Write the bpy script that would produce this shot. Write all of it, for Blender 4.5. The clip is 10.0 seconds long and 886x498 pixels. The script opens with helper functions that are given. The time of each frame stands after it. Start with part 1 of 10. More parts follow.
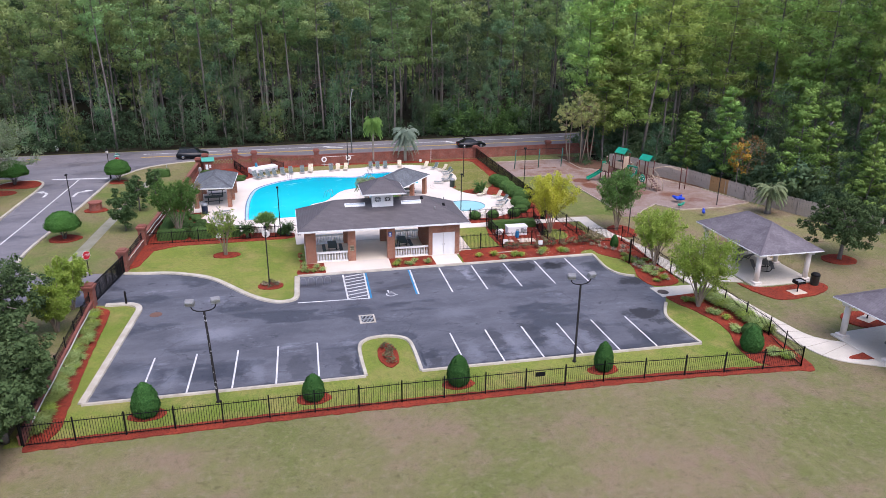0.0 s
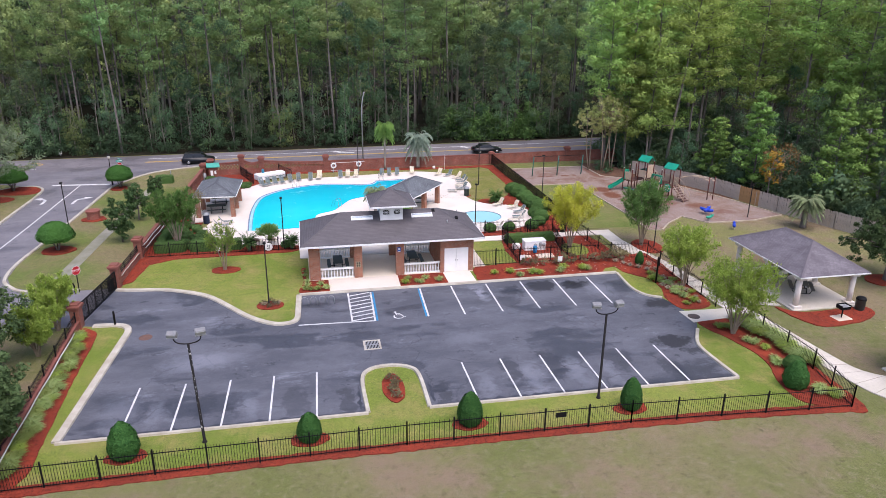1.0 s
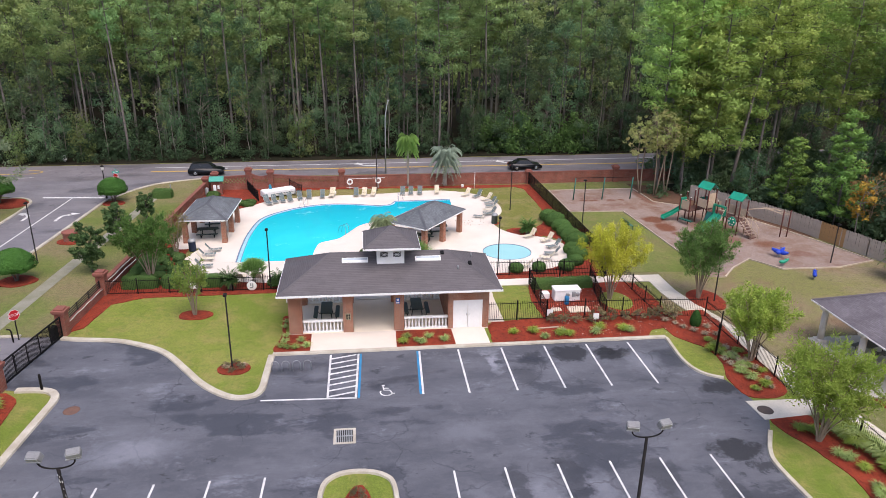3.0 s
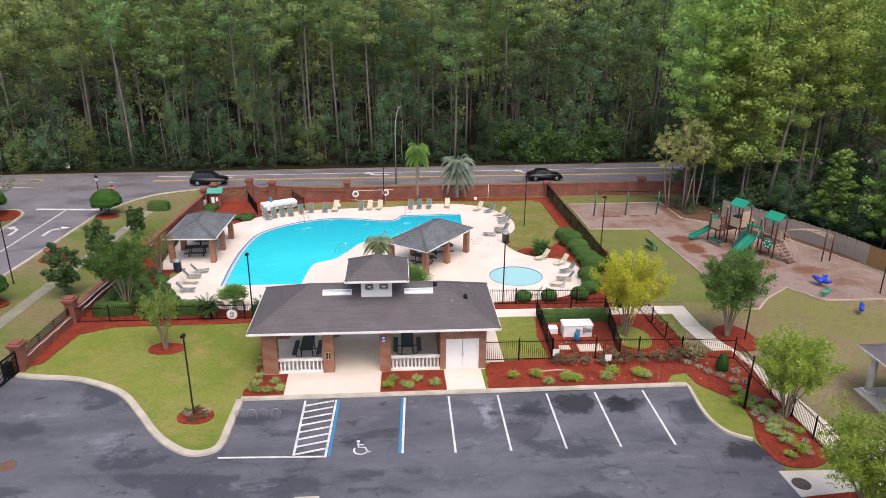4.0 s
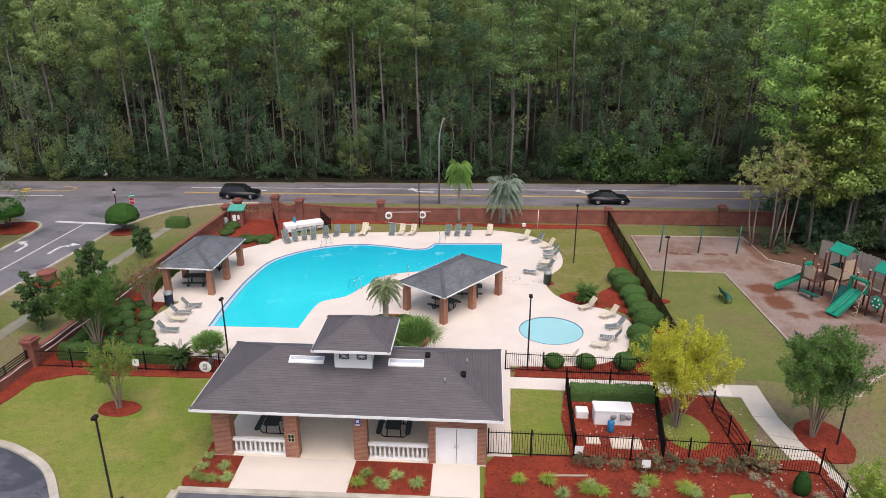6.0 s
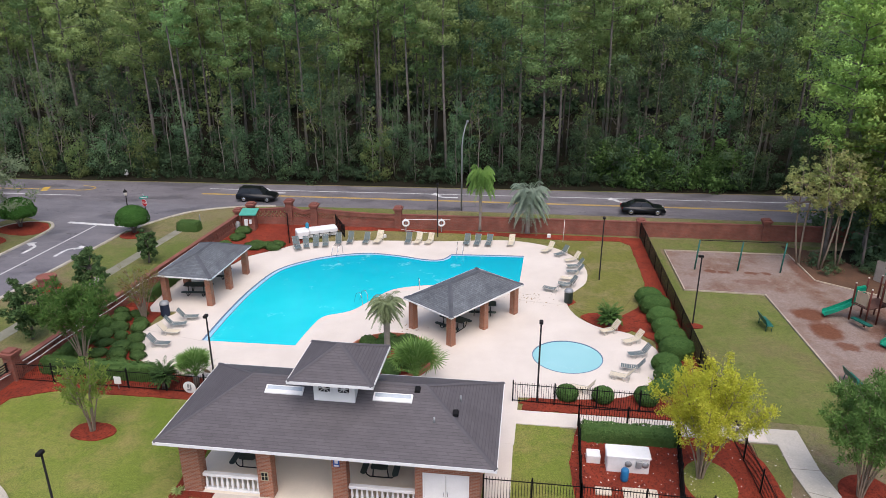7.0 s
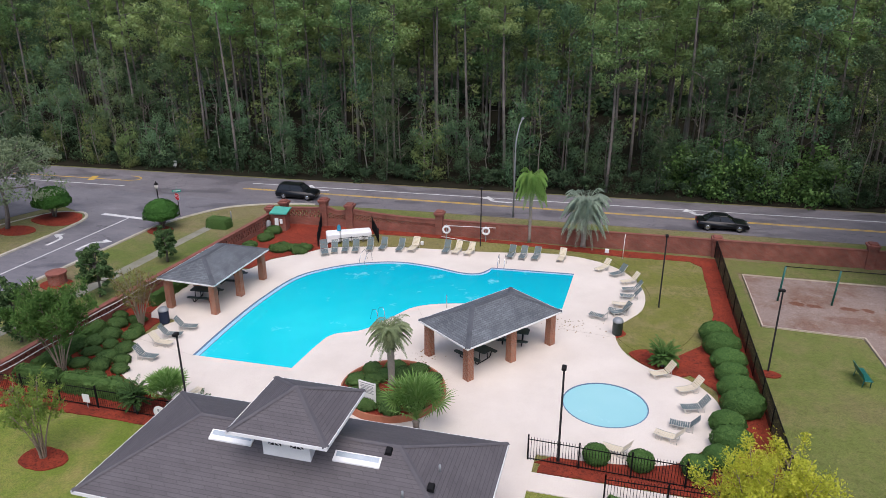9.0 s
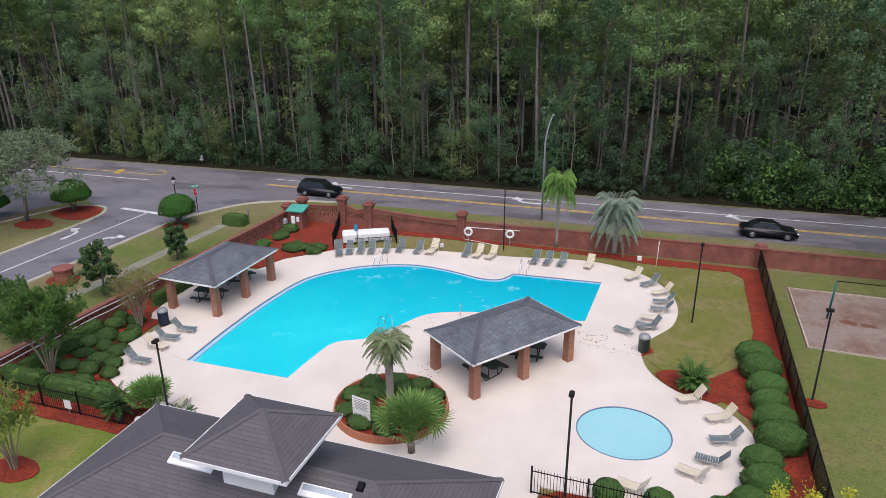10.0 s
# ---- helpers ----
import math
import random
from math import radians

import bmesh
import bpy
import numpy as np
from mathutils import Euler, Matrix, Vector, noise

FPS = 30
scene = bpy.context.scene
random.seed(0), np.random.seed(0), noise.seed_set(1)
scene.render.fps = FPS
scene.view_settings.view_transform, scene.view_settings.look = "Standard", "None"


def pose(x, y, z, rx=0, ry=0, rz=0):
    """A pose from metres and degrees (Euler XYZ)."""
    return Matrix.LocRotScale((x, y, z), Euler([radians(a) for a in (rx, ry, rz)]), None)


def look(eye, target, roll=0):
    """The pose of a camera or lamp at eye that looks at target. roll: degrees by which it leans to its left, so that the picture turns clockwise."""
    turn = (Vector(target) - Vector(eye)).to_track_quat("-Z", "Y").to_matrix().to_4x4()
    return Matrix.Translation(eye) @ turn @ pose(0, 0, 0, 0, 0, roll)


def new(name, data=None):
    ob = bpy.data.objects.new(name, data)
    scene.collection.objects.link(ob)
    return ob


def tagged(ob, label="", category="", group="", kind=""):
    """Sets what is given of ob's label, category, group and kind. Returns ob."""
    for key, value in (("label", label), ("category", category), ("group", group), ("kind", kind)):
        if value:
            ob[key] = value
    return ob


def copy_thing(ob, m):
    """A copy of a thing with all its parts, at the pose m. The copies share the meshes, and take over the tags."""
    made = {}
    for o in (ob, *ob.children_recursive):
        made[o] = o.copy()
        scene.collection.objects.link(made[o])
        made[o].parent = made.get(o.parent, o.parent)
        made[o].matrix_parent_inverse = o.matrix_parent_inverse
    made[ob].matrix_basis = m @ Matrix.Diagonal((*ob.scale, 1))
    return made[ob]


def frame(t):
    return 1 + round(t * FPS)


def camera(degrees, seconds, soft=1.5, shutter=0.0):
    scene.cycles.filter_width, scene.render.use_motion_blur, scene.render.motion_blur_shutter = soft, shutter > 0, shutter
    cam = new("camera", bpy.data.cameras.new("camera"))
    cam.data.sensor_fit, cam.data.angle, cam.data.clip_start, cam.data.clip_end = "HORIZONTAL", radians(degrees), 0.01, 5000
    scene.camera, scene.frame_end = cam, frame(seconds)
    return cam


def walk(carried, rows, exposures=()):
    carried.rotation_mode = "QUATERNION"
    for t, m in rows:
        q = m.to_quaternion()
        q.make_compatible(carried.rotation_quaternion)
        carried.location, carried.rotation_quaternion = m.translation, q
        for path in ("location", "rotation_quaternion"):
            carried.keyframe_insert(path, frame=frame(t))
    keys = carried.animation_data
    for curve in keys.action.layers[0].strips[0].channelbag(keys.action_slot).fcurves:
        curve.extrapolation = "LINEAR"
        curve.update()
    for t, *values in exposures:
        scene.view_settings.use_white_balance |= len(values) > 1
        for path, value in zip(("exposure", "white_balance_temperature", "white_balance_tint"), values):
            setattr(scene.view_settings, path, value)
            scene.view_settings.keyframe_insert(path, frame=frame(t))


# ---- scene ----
cam = camera(65.1, 10.0, 0.8)
PATH = [
    (0, (-1.017, 3.2, 21.02), (-0.599, 5.032, 20.335), 0.6),
    (0.5, (-0.555, 5.042, 20.966), (-0.155, 6.878, 20.281), 0.6),
    (1, (0.069, 7.083, 20.934), (0.444, 8.925, 20.249), 0.6),
    (1.5, (0.899, 9.324, 20.913), (1.244, 11.17, 20.226), 0.5),
    (2, (1.912, 11.77, 20.907), (2.228, 13.621, 20.218), 0.6),
    (2.5, (3.205, 14.333, 20.893), (3.492, 16.188, 20.202), 0.6),
    (2.7, (3.794, 15.355, 20.897), (4.058, 17.213, 20.206), 0.8),
    (4, (7.723, 21.859, 21.157), (7.857, 23.729, 20.458), 0.5),
    (4.5, (9.091, 24.236, 21.169), (9.17, 26.108, 20.47), 0.4),
    (5, (10.366, 26.543, 21.176), (10.386, 28.416, 20.476), 0.4),
    (5.5, (11.529, 28.734, 21.183), (11.478, 30.606, 20.481), 0.3),
    (5.7, (11.944, 29.545, 21.173), (11.866, 31.416, 20.47), 0.2),
    (7, (14.364, 34.623, 20.837), (14.126, 36.478, 20.13), 0.0),
    (7.5, (15.073, 36.298, 20.622), (14.774, 38.144, 19.913), -0.0),
    (8, (15.715, 37.988, 20.305), (15.355, 39.823, 19.595), -0.1),
    (8.5, (16.308, 39.705, 19.965), (15.886, 41.526, 19.253), -0.1),
    (9, (16.881, 41.425, 19.624), (16.402, 43.231, 18.909), -0.1),
    (9.5, (17.422, 43.067, 19.253), (16.882, 44.854, 18.537), -0.2),
    (10, (17.901, 44.76, 18.908), (17.298, 46.526, 18.188), -0.3),
]
walk(cam, [(t, look(eye, target, roll)) for t, eye, target, roll in PATH], [(0, 0.78, 6080, 21), (1.5, 0.78, 6280, 20), (2.7, 0.76, 6480, 18), (4.5, 0.64, 6900, 17), (5.7, 0.54, 6800, 16), (7.5, 0.47, 6350, 15), (10, 0.385, 6280, 16)])


# ---- light ----
world = bpy.data.worlds.new("sky")
scene.world = world
world.use_nodes = True
wn = world.node_tree
sky = wn.nodes.new("ShaderNodeTexSky")
sky.sky_type = "NISHITA"
sky.sun_disc = False
sky.sun_elevation = radians(64)
sky.sun_rotation = radians(160)
sky.air_density, sky.dust_density, sky.ozone_density = 1.0, 3.0, 1.2
wn.links.new(sky.outputs[0], wn.nodes["Background"].inputs[0])
wn.nodes["Background"].inputs[1].default_value = 0.15
sun = new("sun", bpy.data.lights.new("sun", "SUN"))
sun.data.energy, sun.data.angle, sun.data.color = 1.5, radians(55), (1.0, 0.97, 0.93)
sun.matrix_world = look((22, 34.5, 60), (12, 62, 0))


# ---- materials ----
def ramp(nt, fac, lo, hi):
    n = nt.nodes.new("ShaderNodeMapRange")
    n.inputs[1].default_value, n.inputs[2].default_value = lo, hi
    nt.links.new(fac, n.inputs[0])
    return n.outputs[0]


def mixed(nt, fac, a, b, blend="MIX"):
    n = nt.nodes.new("ShaderNodeMix")
    n.data_type, n.blend_type = "RGBA", blend
    for k, v in ((0, fac), (6, a), (7, b)):
        if isinstance(v, (int, float)):
            n.inputs[k].default_value = v
        elif isinstance(v, tuple):
            n.inputs[k].default_value = (*v, 1)
        else:
            nt.links.new(v, n.inputs[k])
    return n.outputs[2]


def noisy(nt, co, scale, detail=5.0, rough=0.6):
    n = nt.nodes.new("ShaderNodeTexNoise")
    n.inputs["Scale"].default_value, n.inputs["Detail"].default_value = scale, detail
    n.inputs["Roughness"].default_value = rough
    nt.links.new(co, n.inputs["Vector"])
    return n.outputs[0]


def fresh(name, rough=0.8, metal=0.0, spec=0.3):
    m = bpy.data.materials.new(name)
    m.use_nodes = True
    nt = m.node_tree
    p = nt.nodes["Principled BSDF"]
    p.inputs["Roughness"].default_value, p.inputs["Metallic"].default_value = rough, metal
    p.inputs["Specular IOR Level"].default_value = spec
    return m, nt, p


def coords(nt, where):
    if where == "world":
        return nt.nodes.new("ShaderNodeNewGeometry").outputs["Position"]
    return nt.nodes.new("ShaderNodeTexCoord").outputs["Object"]


def bumped(nt, p, height, strength, distance=0.02):
    n = nt.nodes.new("ShaderNodeBump")
    n.inputs["Strength"].default_value, n.inputs["Distance"].default_value = strength, distance
    nt.links.new(height, n.inputs["Height"])
    nt.links.new(n.outputs[0], p.inputs["Normal"])


def surface(name, c1, c2, big=0.5, fine=12.0, c3=None, amount=0.5, rough=0.85, metal=0.0, bump=0.3, where="object", lo=0.35, hi=0.65, spec=0.3, depth=0.02):
    """Two scales of variation: broad patches from c1 to c2, and fine grain towards c3."""
    m, nt, p = fresh(name, rough, metal, spec)
    co = coords(nt, where)
    a, b = noisy(nt, co, big), noisy(nt, co, fine, 8.0, 0.7)
    col = mixed(nt, ramp(nt, a, lo, hi), c1, c2)
    if c3 is None:
        c3 = tuple(v * 0.6 for v in c1)
    g = nt.nodes.new("ShaderNodeMath")
    g.operation = "MULTIPLY"
    nt.links.new(ramp(nt, b, 0.45, 0.75), g.inputs[0])
    g.inputs[1].default_value = amount
    nt.links.new(mixed(nt, g.outputs[0], col, c3), p.inputs["Base Color"])
    bumped(nt, p, b, bump, depth)
    return m


def courses(name, c1, c2, mortar, bw, bh, gap, rough=0.85, slope=1.0, bump=0.4, where="object", soil=0.3):
    """Bricks or shingles in level courses; the run along the wall is x + y, the height z."""
    m, nt, p = fresh(name, rough)
    co = coords(nt, where)
    sp = nt.nodes.new("ShaderNodeSeparateXYZ")
    nt.links.new(co, sp.inputs[0])
    ad = nt.nodes.new("ShaderNodeMath")
    nt.links.new(sp.outputs[0], ad.inputs[0])
    nt.links.new(sp.outputs[1], ad.inputs[1])
    up = nt.nodes.new("ShaderNodeMath")
    up.operation = "MULTIPLY"
    nt.links.new(sp.outputs[2], up.inputs[0])
    up.inputs[1].default_value = slope
    cb = nt.nodes.new("ShaderNodeCombineXYZ")
    nt.links.new(ad.outputs[0], cb.inputs[0])
    nt.links.new(up.outputs[0], cb.inputs[1])
    br = nt.nodes.new("ShaderNodeTexBrick")
    nt.links.new(cb.outputs[0], br.inputs["Vector"])
    br.inputs["Color1"].default_value, br.inputs["Color2"].default_value = (*c1, 1), (*c2, 1)
    br.inputs["Mortar"].default_value = (*mortar, 1)
    br.inputs["Scale"].default_value = 1.0
    br.inputs["Mortar Size"].default_value = gap
    br.inputs["Brick Width"].default_value, br.inputs["Row Height"].default_value = bw, bh
    b, a = noisy(nt, co, 30.0), noisy(nt, co, 0.9)
    col = mixed(nt, soil, br.outputs[0], mixed(nt, ramp(nt, a, 0.3, 0.7), (0.35, 0.35, 0.35), (1.5, 1.5, 1.5)), "MULTIPLY")
    col = mixed(nt, 0.35, col, mixed(nt, ramp(nt, b, 0.3, 0.7), (0.5, 0.5, 0.5), (1.4, 1.4, 1.4)), "MULTIPLY")
    nt.links.new(col, p.inputs["Base Color"])
    bumped(nt, p, br.outputs["Fac"], -bump, 0.01)
    return m


def foliage(name, c1, c2, c3, spread=0.35, thin=0.25, tint=0.25, hue=0.0):
    """Leaves: each leaf takes a tone of its own between c1 and c2, each tree leans towards c3."""
    m, nt, p = fresh(name, 0.75, 0.0, 0.06)
    g = nt.nodes.new("ShaderNodeNewGeometry")
    info = nt.nodes.new("ShaderNodeObjectInfo")
    co = nt.nodes.new("ShaderNodeTexCoord").outputs["Object"]
    a = noisy(nt, co, spread, 3.0)
    col = mixed(nt, g.outputs["Random Per Island"], c1, c2)
    col = mixed(nt, ramp(nt, a, 0.4, 0.68), col, c3)
    k = nt.nodes.new("ShaderNodeMath")
    k.operation = "MULTIPLY_ADD"
    nt.links.new(info.outputs["Random"], k.inputs[0])
    k.inputs[1].default_value, k.inputs[2].default_value = 2 * tint, 1 - tint
    v = nt.nodes.new("ShaderNodeHueSaturation")
    nt.links.new(k.outputs[0], v.inputs["Value"])
    if hue:
        w = nt.nodes.new("ShaderNodeTexWhiteNoise")
        w.noise_dimensions = "1D"
        nt.links.new(info.outputs["Random"], w.inputs["W"])
        u = nt.nodes.new("ShaderNodeMapRange")
        u.inputs[3].default_value, u.inputs[4].default_value = 0.5 - hue, 0.5 + hue
        nt.links.new(w.outputs[0], u.inputs[0])
        nt.links.new(u.outputs[0], v.inputs["Hue"])
    nt.links.new(col, v.inputs["Color"])
    nt.links.new(v.outputs[0], p.inputs["Base Color"])
    t = nt.nodes.new("ShaderNodeBsdfTranslucent")
    nt.links.new(v.outputs[0], t.inputs[0])
    s = nt.nodes.new("ShaderNodeMixShader")
    s.inputs[0].default_value = thin
    nt.links.new(p.outputs[0], s.inputs[1])
    nt.links.new(t.outputs[0], s.inputs[2])
    nt.links.new(s.outputs[0], nt.nodes["Material Output"].inputs[0])
    return m


def patchy(name, c1, c2, c3, c4, specks=0.35, rough=0.9, bump=0.5, worn=0.0, soil=(0.16, 0.105, 0.07)):
    """Turf: green to straw in drifts some metres wide, blotched with tufts; worn: how much bare soil shows."""
    m, nt, p = fresh(name, rough, 0.0, 0.15)
    co = coords(nt, "world")
    a, b, c, d = noisy(nt, co, 0.085, 5.0, 0.62), noisy(nt, co, 0.5, 6.0, 0.65), noisy(nt, co, 2.6, 7.0, 0.75), noisy(nt, co, 22.0, 4.0, 0.8)

    def times(v, k):
        g = nt.nodes.new("ShaderNodeMath")
        g.operation = "MULTIPLY"
        g.inputs[1].default_value = k
        nt.links.new(v, g.inputs[0])
        return g.outputs[0]
    col = mixed(nt, ramp(nt, a, 0.42, 0.58), c1, c2)
    col = mixed(nt, ramp(nt, b, 0.46, 0.68), col, c3)
    col = mixed(nt, times(ramp(nt, c, 0.5, 0.68), 0.75), col, c4)
    if worn:
        w = noisy(nt, co, 0.17, 8.0, 0.72)
        col = mixed(nt, times(ramp(nt, w, 0.5, 0.64), worn), col, soil)
    e, f = noisy(nt, co, 2.2, 9.0, 0.8), noisy(nt, co, 6.5, 5.0, 0.75)
    col = mixed(nt, times(ramp(nt, e, 0.54, 0.66), specks), col, tuple(v * 0.35 for v in c1))
    col = mixed(nt, times(ramp(nt, f, 0.56, 0.68), specks * 1.1), col, tuple(v * 0.42 for v in c1))
    col = mixed(nt, 0.85, col, mixed(nt, ramp(nt, d, 0.3, 0.7), (0.3, 0.3, 0.3), (1.7, 1.7, 1.7)), "MULTIPLY")
    nt.links.new(col, p.inputs["Base Color"])
    bumped(nt, p, d, bump, 0.05)
    return m


M_FIELD = patchy("dormant_turf", (0.118, 0.13, 0.04), (0.19, 0.152, 0.085), (0.152, 0.152, 0.055), (0.215, 0.185, 0.115), 0.6, worn=0.55, soil=(0.20, 0.135, 0.10))
M_LAWN = patchy("lawn_turf", (0.128, 0.172, 0.026), (0.185, 0.215, 0.04), (0.235, 0.21, 0.066), (0.11, 0.145, 0.03), 0.3, worn=0.2, soil=(0.24, 0.19, 0.08))
M_POOLLAWN = patchy("pool_turf", (0.15, 0.155, 0.035), (0.20, 0.18, 0.06), (0.23, 0.19, 0.085), (0.11, 0.115, 0.03), 0.45, worn=0.25)
M_VERGE = patchy("verge_turf", (0.112, 0.142, 0.034), (0.195, 0.168, 0.082), (0.162, 0.156, 0.057), (0.10, 0.105, 0.034), 0.45, worn=0.4)
# litter taken to near black: the shade under the trees is in its colour
M_SHADELITTER = surface("leaf_litter", (0.024, 0.021, 0.015), (0.016, 0.018, 0.011), 0.3, 6.0, (0.036, 0.029, 0.021), 0.6, 0.95, where="world", depth=0.06, spec=0.0)
def mulch_material(name, red, dull, dark, pale):
    """Shredded bark: chips from red to nearly black with a few pale ones, in broad dull drifts."""
    m, nt, p = fresh(name, 0.95, 0.0, 0.15)
    co = coords(nt, "world")
    a, b, c, d = noisy(nt, co, 0.6, 5.0, 0.65), noisy(nt, co, 7.0, 6.0, 0.8), noisy(nt, co, 17.0, 5.0, 0.8), noisy(nt, co, 11.0, 3.0, 0.9)
    col = mixed(nt, ramp(nt, a, 0.38, 0.66), red, dull)
    col = mixed(nt, ramp(nt, b, 0.50, 0.62), col, dark)
    col = mixed(nt, ramp(nt, c, 0.52, 0.64), col, tuple(v * 0.6 for v in dark))
    col = mixed(nt, ramp(nt, d, 0.70, 0.76), col, pale)
    nt.links.new(col, p.inputs["Base Color"])
    bumped(nt, p, c, 0.9, 0.05)
    return m


M_MULCH = mulch_material("red_mulch", (0.30, 0.05, 0.024), (0.20, 0.036, 0.02), (0.10, 0.02, 0.013), (0.40, 0.22, 0.15))
M_CONC = surface("pale_concrete", (0.62, 0.54, 0.42), (0.54, 0.46, 0.36), 0.5, 18.0, (0.40, 0.34, 0.27), 0.35, 0.85, bump=0.15, where="world")
M_SLAB = surface("tan_slab", (0.78, 0.69, 0.56), (0.70, 0.62, 0.50), 0.5, 18.0, (0.56, 0.48, 0.38), 0.3, 0.75, bump=0.12)
M_DECK = surface("pool_deck", (0.675, 0.605, 0.525), (0.61, 0.54, 0.465), 0.35, 16.0, (0.50, 0.42, 0.34), 0.35, 0.8, bump=0.12, where="world")
M_KERB = surface("kerb_concrete", (0.50, 0.46, 0.38), (0.36, 0.32, 0.25), 0.9, 15.0, (0.18, 0.16, 0.12), 0.45, 0.9, where="world")
M_PATHC = surface("path_concrete", (0.58, 0.53, 0.45), (0.50, 0.46, 0.38), 0.6, 12.0, (0.24, 0.22, 0.17), 0.4, 0.9, where="world")
M_BRICK = courses("brick", (0.34, 0.12, 0.062), (0.24, 0.08, 0.043), (0.33, 0.22, 0.16), 0.21, 0.072, 0.012)
M_WALLBRICK = courses("wall_brick", (0.26, 0.074, 0.048), (0.20, 0.056, 0.038), (0.23, 0.135, 0.10), 0.21, 0.072, 0.010, soil=0.45)
M_CAP = surface("brick_cap", (0.25, 0.09, 0.065), (0.18, 0.065, 0.048), 1.5, 20.0, (0.12, 0.05, 0.04), 0.5)
M_ROOF = courses("charcoal_shingles", (0.112, 0.100, 0.103), (0.097, 0.086, 0.089), (0.074, 0.066, 0.068), 1.1, 0.15, 0.014, 0.7, 2.3, 0.4, soil=0.16)
M_ROOFCAP = surface("ridge_shingles", (0.105, 0.097, 0.102), (0.092, 0.085, 0.09), 1.5, 25.0, (0.07, 0.064, 0.068), 0.4, 0.9)
M_SLATE = courses("grey_shingles", (0.15, 0.16, 0.168), (0.11, 0.12, 0.13), (0.08, 0.086, 0.092), 0.28, 0.12, 0.010, 0.9, 2.2, 0.5, soil=0.4)
M_SLATECAP = surface("grey_ridge", (0.10, 0.105, 0.115), (0.075, 0.08, 0.088), 1.5, 25.0, (0.05, 0.05, 0.055), 0.6, 0.9)
M_TAUPE = courses("taupe_shingles", (0.165, 0.147, 0.158), (0.135, 0.118, 0.128), (0.10, 0.088, 0.094), 0.28, 0.12, 0.008, 0.9, 2.2, 0.4, soil=0.4)
M_TAUPECAP = surface("taupe_ridge", (0.15, 0.13, 0.14), (0.12, 0.105, 0.115), 1.5, 25.0, (0.08, 0.07, 0.075), 0.6, 0.9)
M_WHITE = surface("white_paint", (0.80, 0.79, 0.76), (0.72, 0.71, 0.68), 1.2, 25.0, (0.5, 0.49, 0.45), 0.25, 0.5, bump=0.06)
M_CREAM = surface("cream_stucco", (0.70, 0.64, 0.57), (0.60, 0.54, 0.48), 1.2, 25.0, (0.42, 0.38, 0.32), 0.35, 0.8, bump=0.2)
M_SOFFIT = surface("soffit", (0.62, 0.56, 0.48), (0.55, 0.50, 0.42), 1.0, 20.0)
M_BLACK = surface("black_iron", (0.006, 0.006, 0.007), (0.009, 0.009, 0.009), 2.0, 40.0, (0.014, 0.013, 0.012), 0.3, 0.6, spec=0.12)
M_BRONZE = surface("bronze_paint", (0.011, 0.010, 0.010), (0.016, 0.014, 0.013), 2.0, 30.0, (0.008, 0.007, 0.007), 0.4, 0.6, spec=0.12)
M_STEEL = surface("stainless", (0.62, 0.63, 0.64), (0.52, 0.53, 0.54), 3.0, 30.0, (0.4, 0.4, 0.4), 0.3, 0.25, 1.0)
M_GREY = surface("grey_metal", (0.33, 0.34, 0.34), (0.26, 0.27, 0.27), 2.0, 25.0, (0.18, 0.18, 0.18), 0.4, 0.5, 0.3)
M_LINE = surface("white_marking", (0.70, 0.69, 0.66), (0.46, 0.46, 0.45), 1.6, 18.0, (0.20, 0.20, 0.20), 0.45, 0.8, where="world", bump=0.05)
M_YLINE = surface("yellow_marking", (0.60, 0.38, 0.06), (0.45, 0.30, 0.07), 1.2, 18.0, (0.2, 0.15, 0.08), 0.4, 0.8, where="world", bump=0.05)
M_BLINE = surface("blue_marking", (0.02, 0.22, 0.42), (0.03, 0.17, 0.32), 1.6, 18.0, (0.04, 0.08, 0.12), 0.4, 0.8, where="world", bump=0.05)
M_BARK = surface("grey_bark", (0.19, 0.165, 0.14), (0.12, 0.105, 0.09), 1.4, 9.0, (0.07, 0.055, 0.045), 0.7, 0.95, bump=0.9)
M_PINEBARK = surface("pine_bark", (0.20, 0.178, 0.155), (0.115, 0.102, 0.09), 1.0, 6.0, (0.06, 0.045, 0.038), 0.7, 0.95, bump=0.9)
M_PALMBARK = surface("palm_bark", (0.34, 0.30, 0.25), (0.25, 0.22, 0.18), 2.0, 14.0, (0.14, 0.12, 0.10), 0.55, 0.9, bump=0.8)
M_MYRTLE = surface("smooth_bark", (0.30, 0.235, 0.17), (0.22, 0.17, 0.12), 1.4, 9.0, (0.13, 0.10, 0.07), 0.5, 0.9)
M_PINE = foliage("pine_needles", (0.19, 0.30, 0.115), (0.25, 0.375, 0.15), (0.295, 0.395, 0.14), 0.3, 0.34, 0.32, 0.025)
M_WOODS = foliage("woodland_leaves", (0.078, 0.142, 0.076), (0.104, 0.176, 0.094), (0.124, 0.182, 0.076), 0.3, 0.3, 0.45, 0.035)
# leaf colours lowered to carry the shade at the foot of the woods
M_SHADEUNDER = foliage("shaded_undergrowth_leaves", (0.028, 0.052, 0.026), (0.05, 0.08, 0.04), (0.045, 0.075, 0.034), 0.35, 0.1, 0.3)
M_VINE = foliage("vine_leaves", (0.115, 0.165, 0.055), (0.16, 0.21, 0.075), (0.165, 0.165, 0.06), 0.35, 0.2, 0.25, 0.02)
M_BRIGHTPINE = foliage("bright_pine_needles", (0.225, 0.345, 0.085), (0.285, 0.415, 0.115), (0.32, 0.435, 0.11), 0.3, 0.28, 0.28, 0.025)
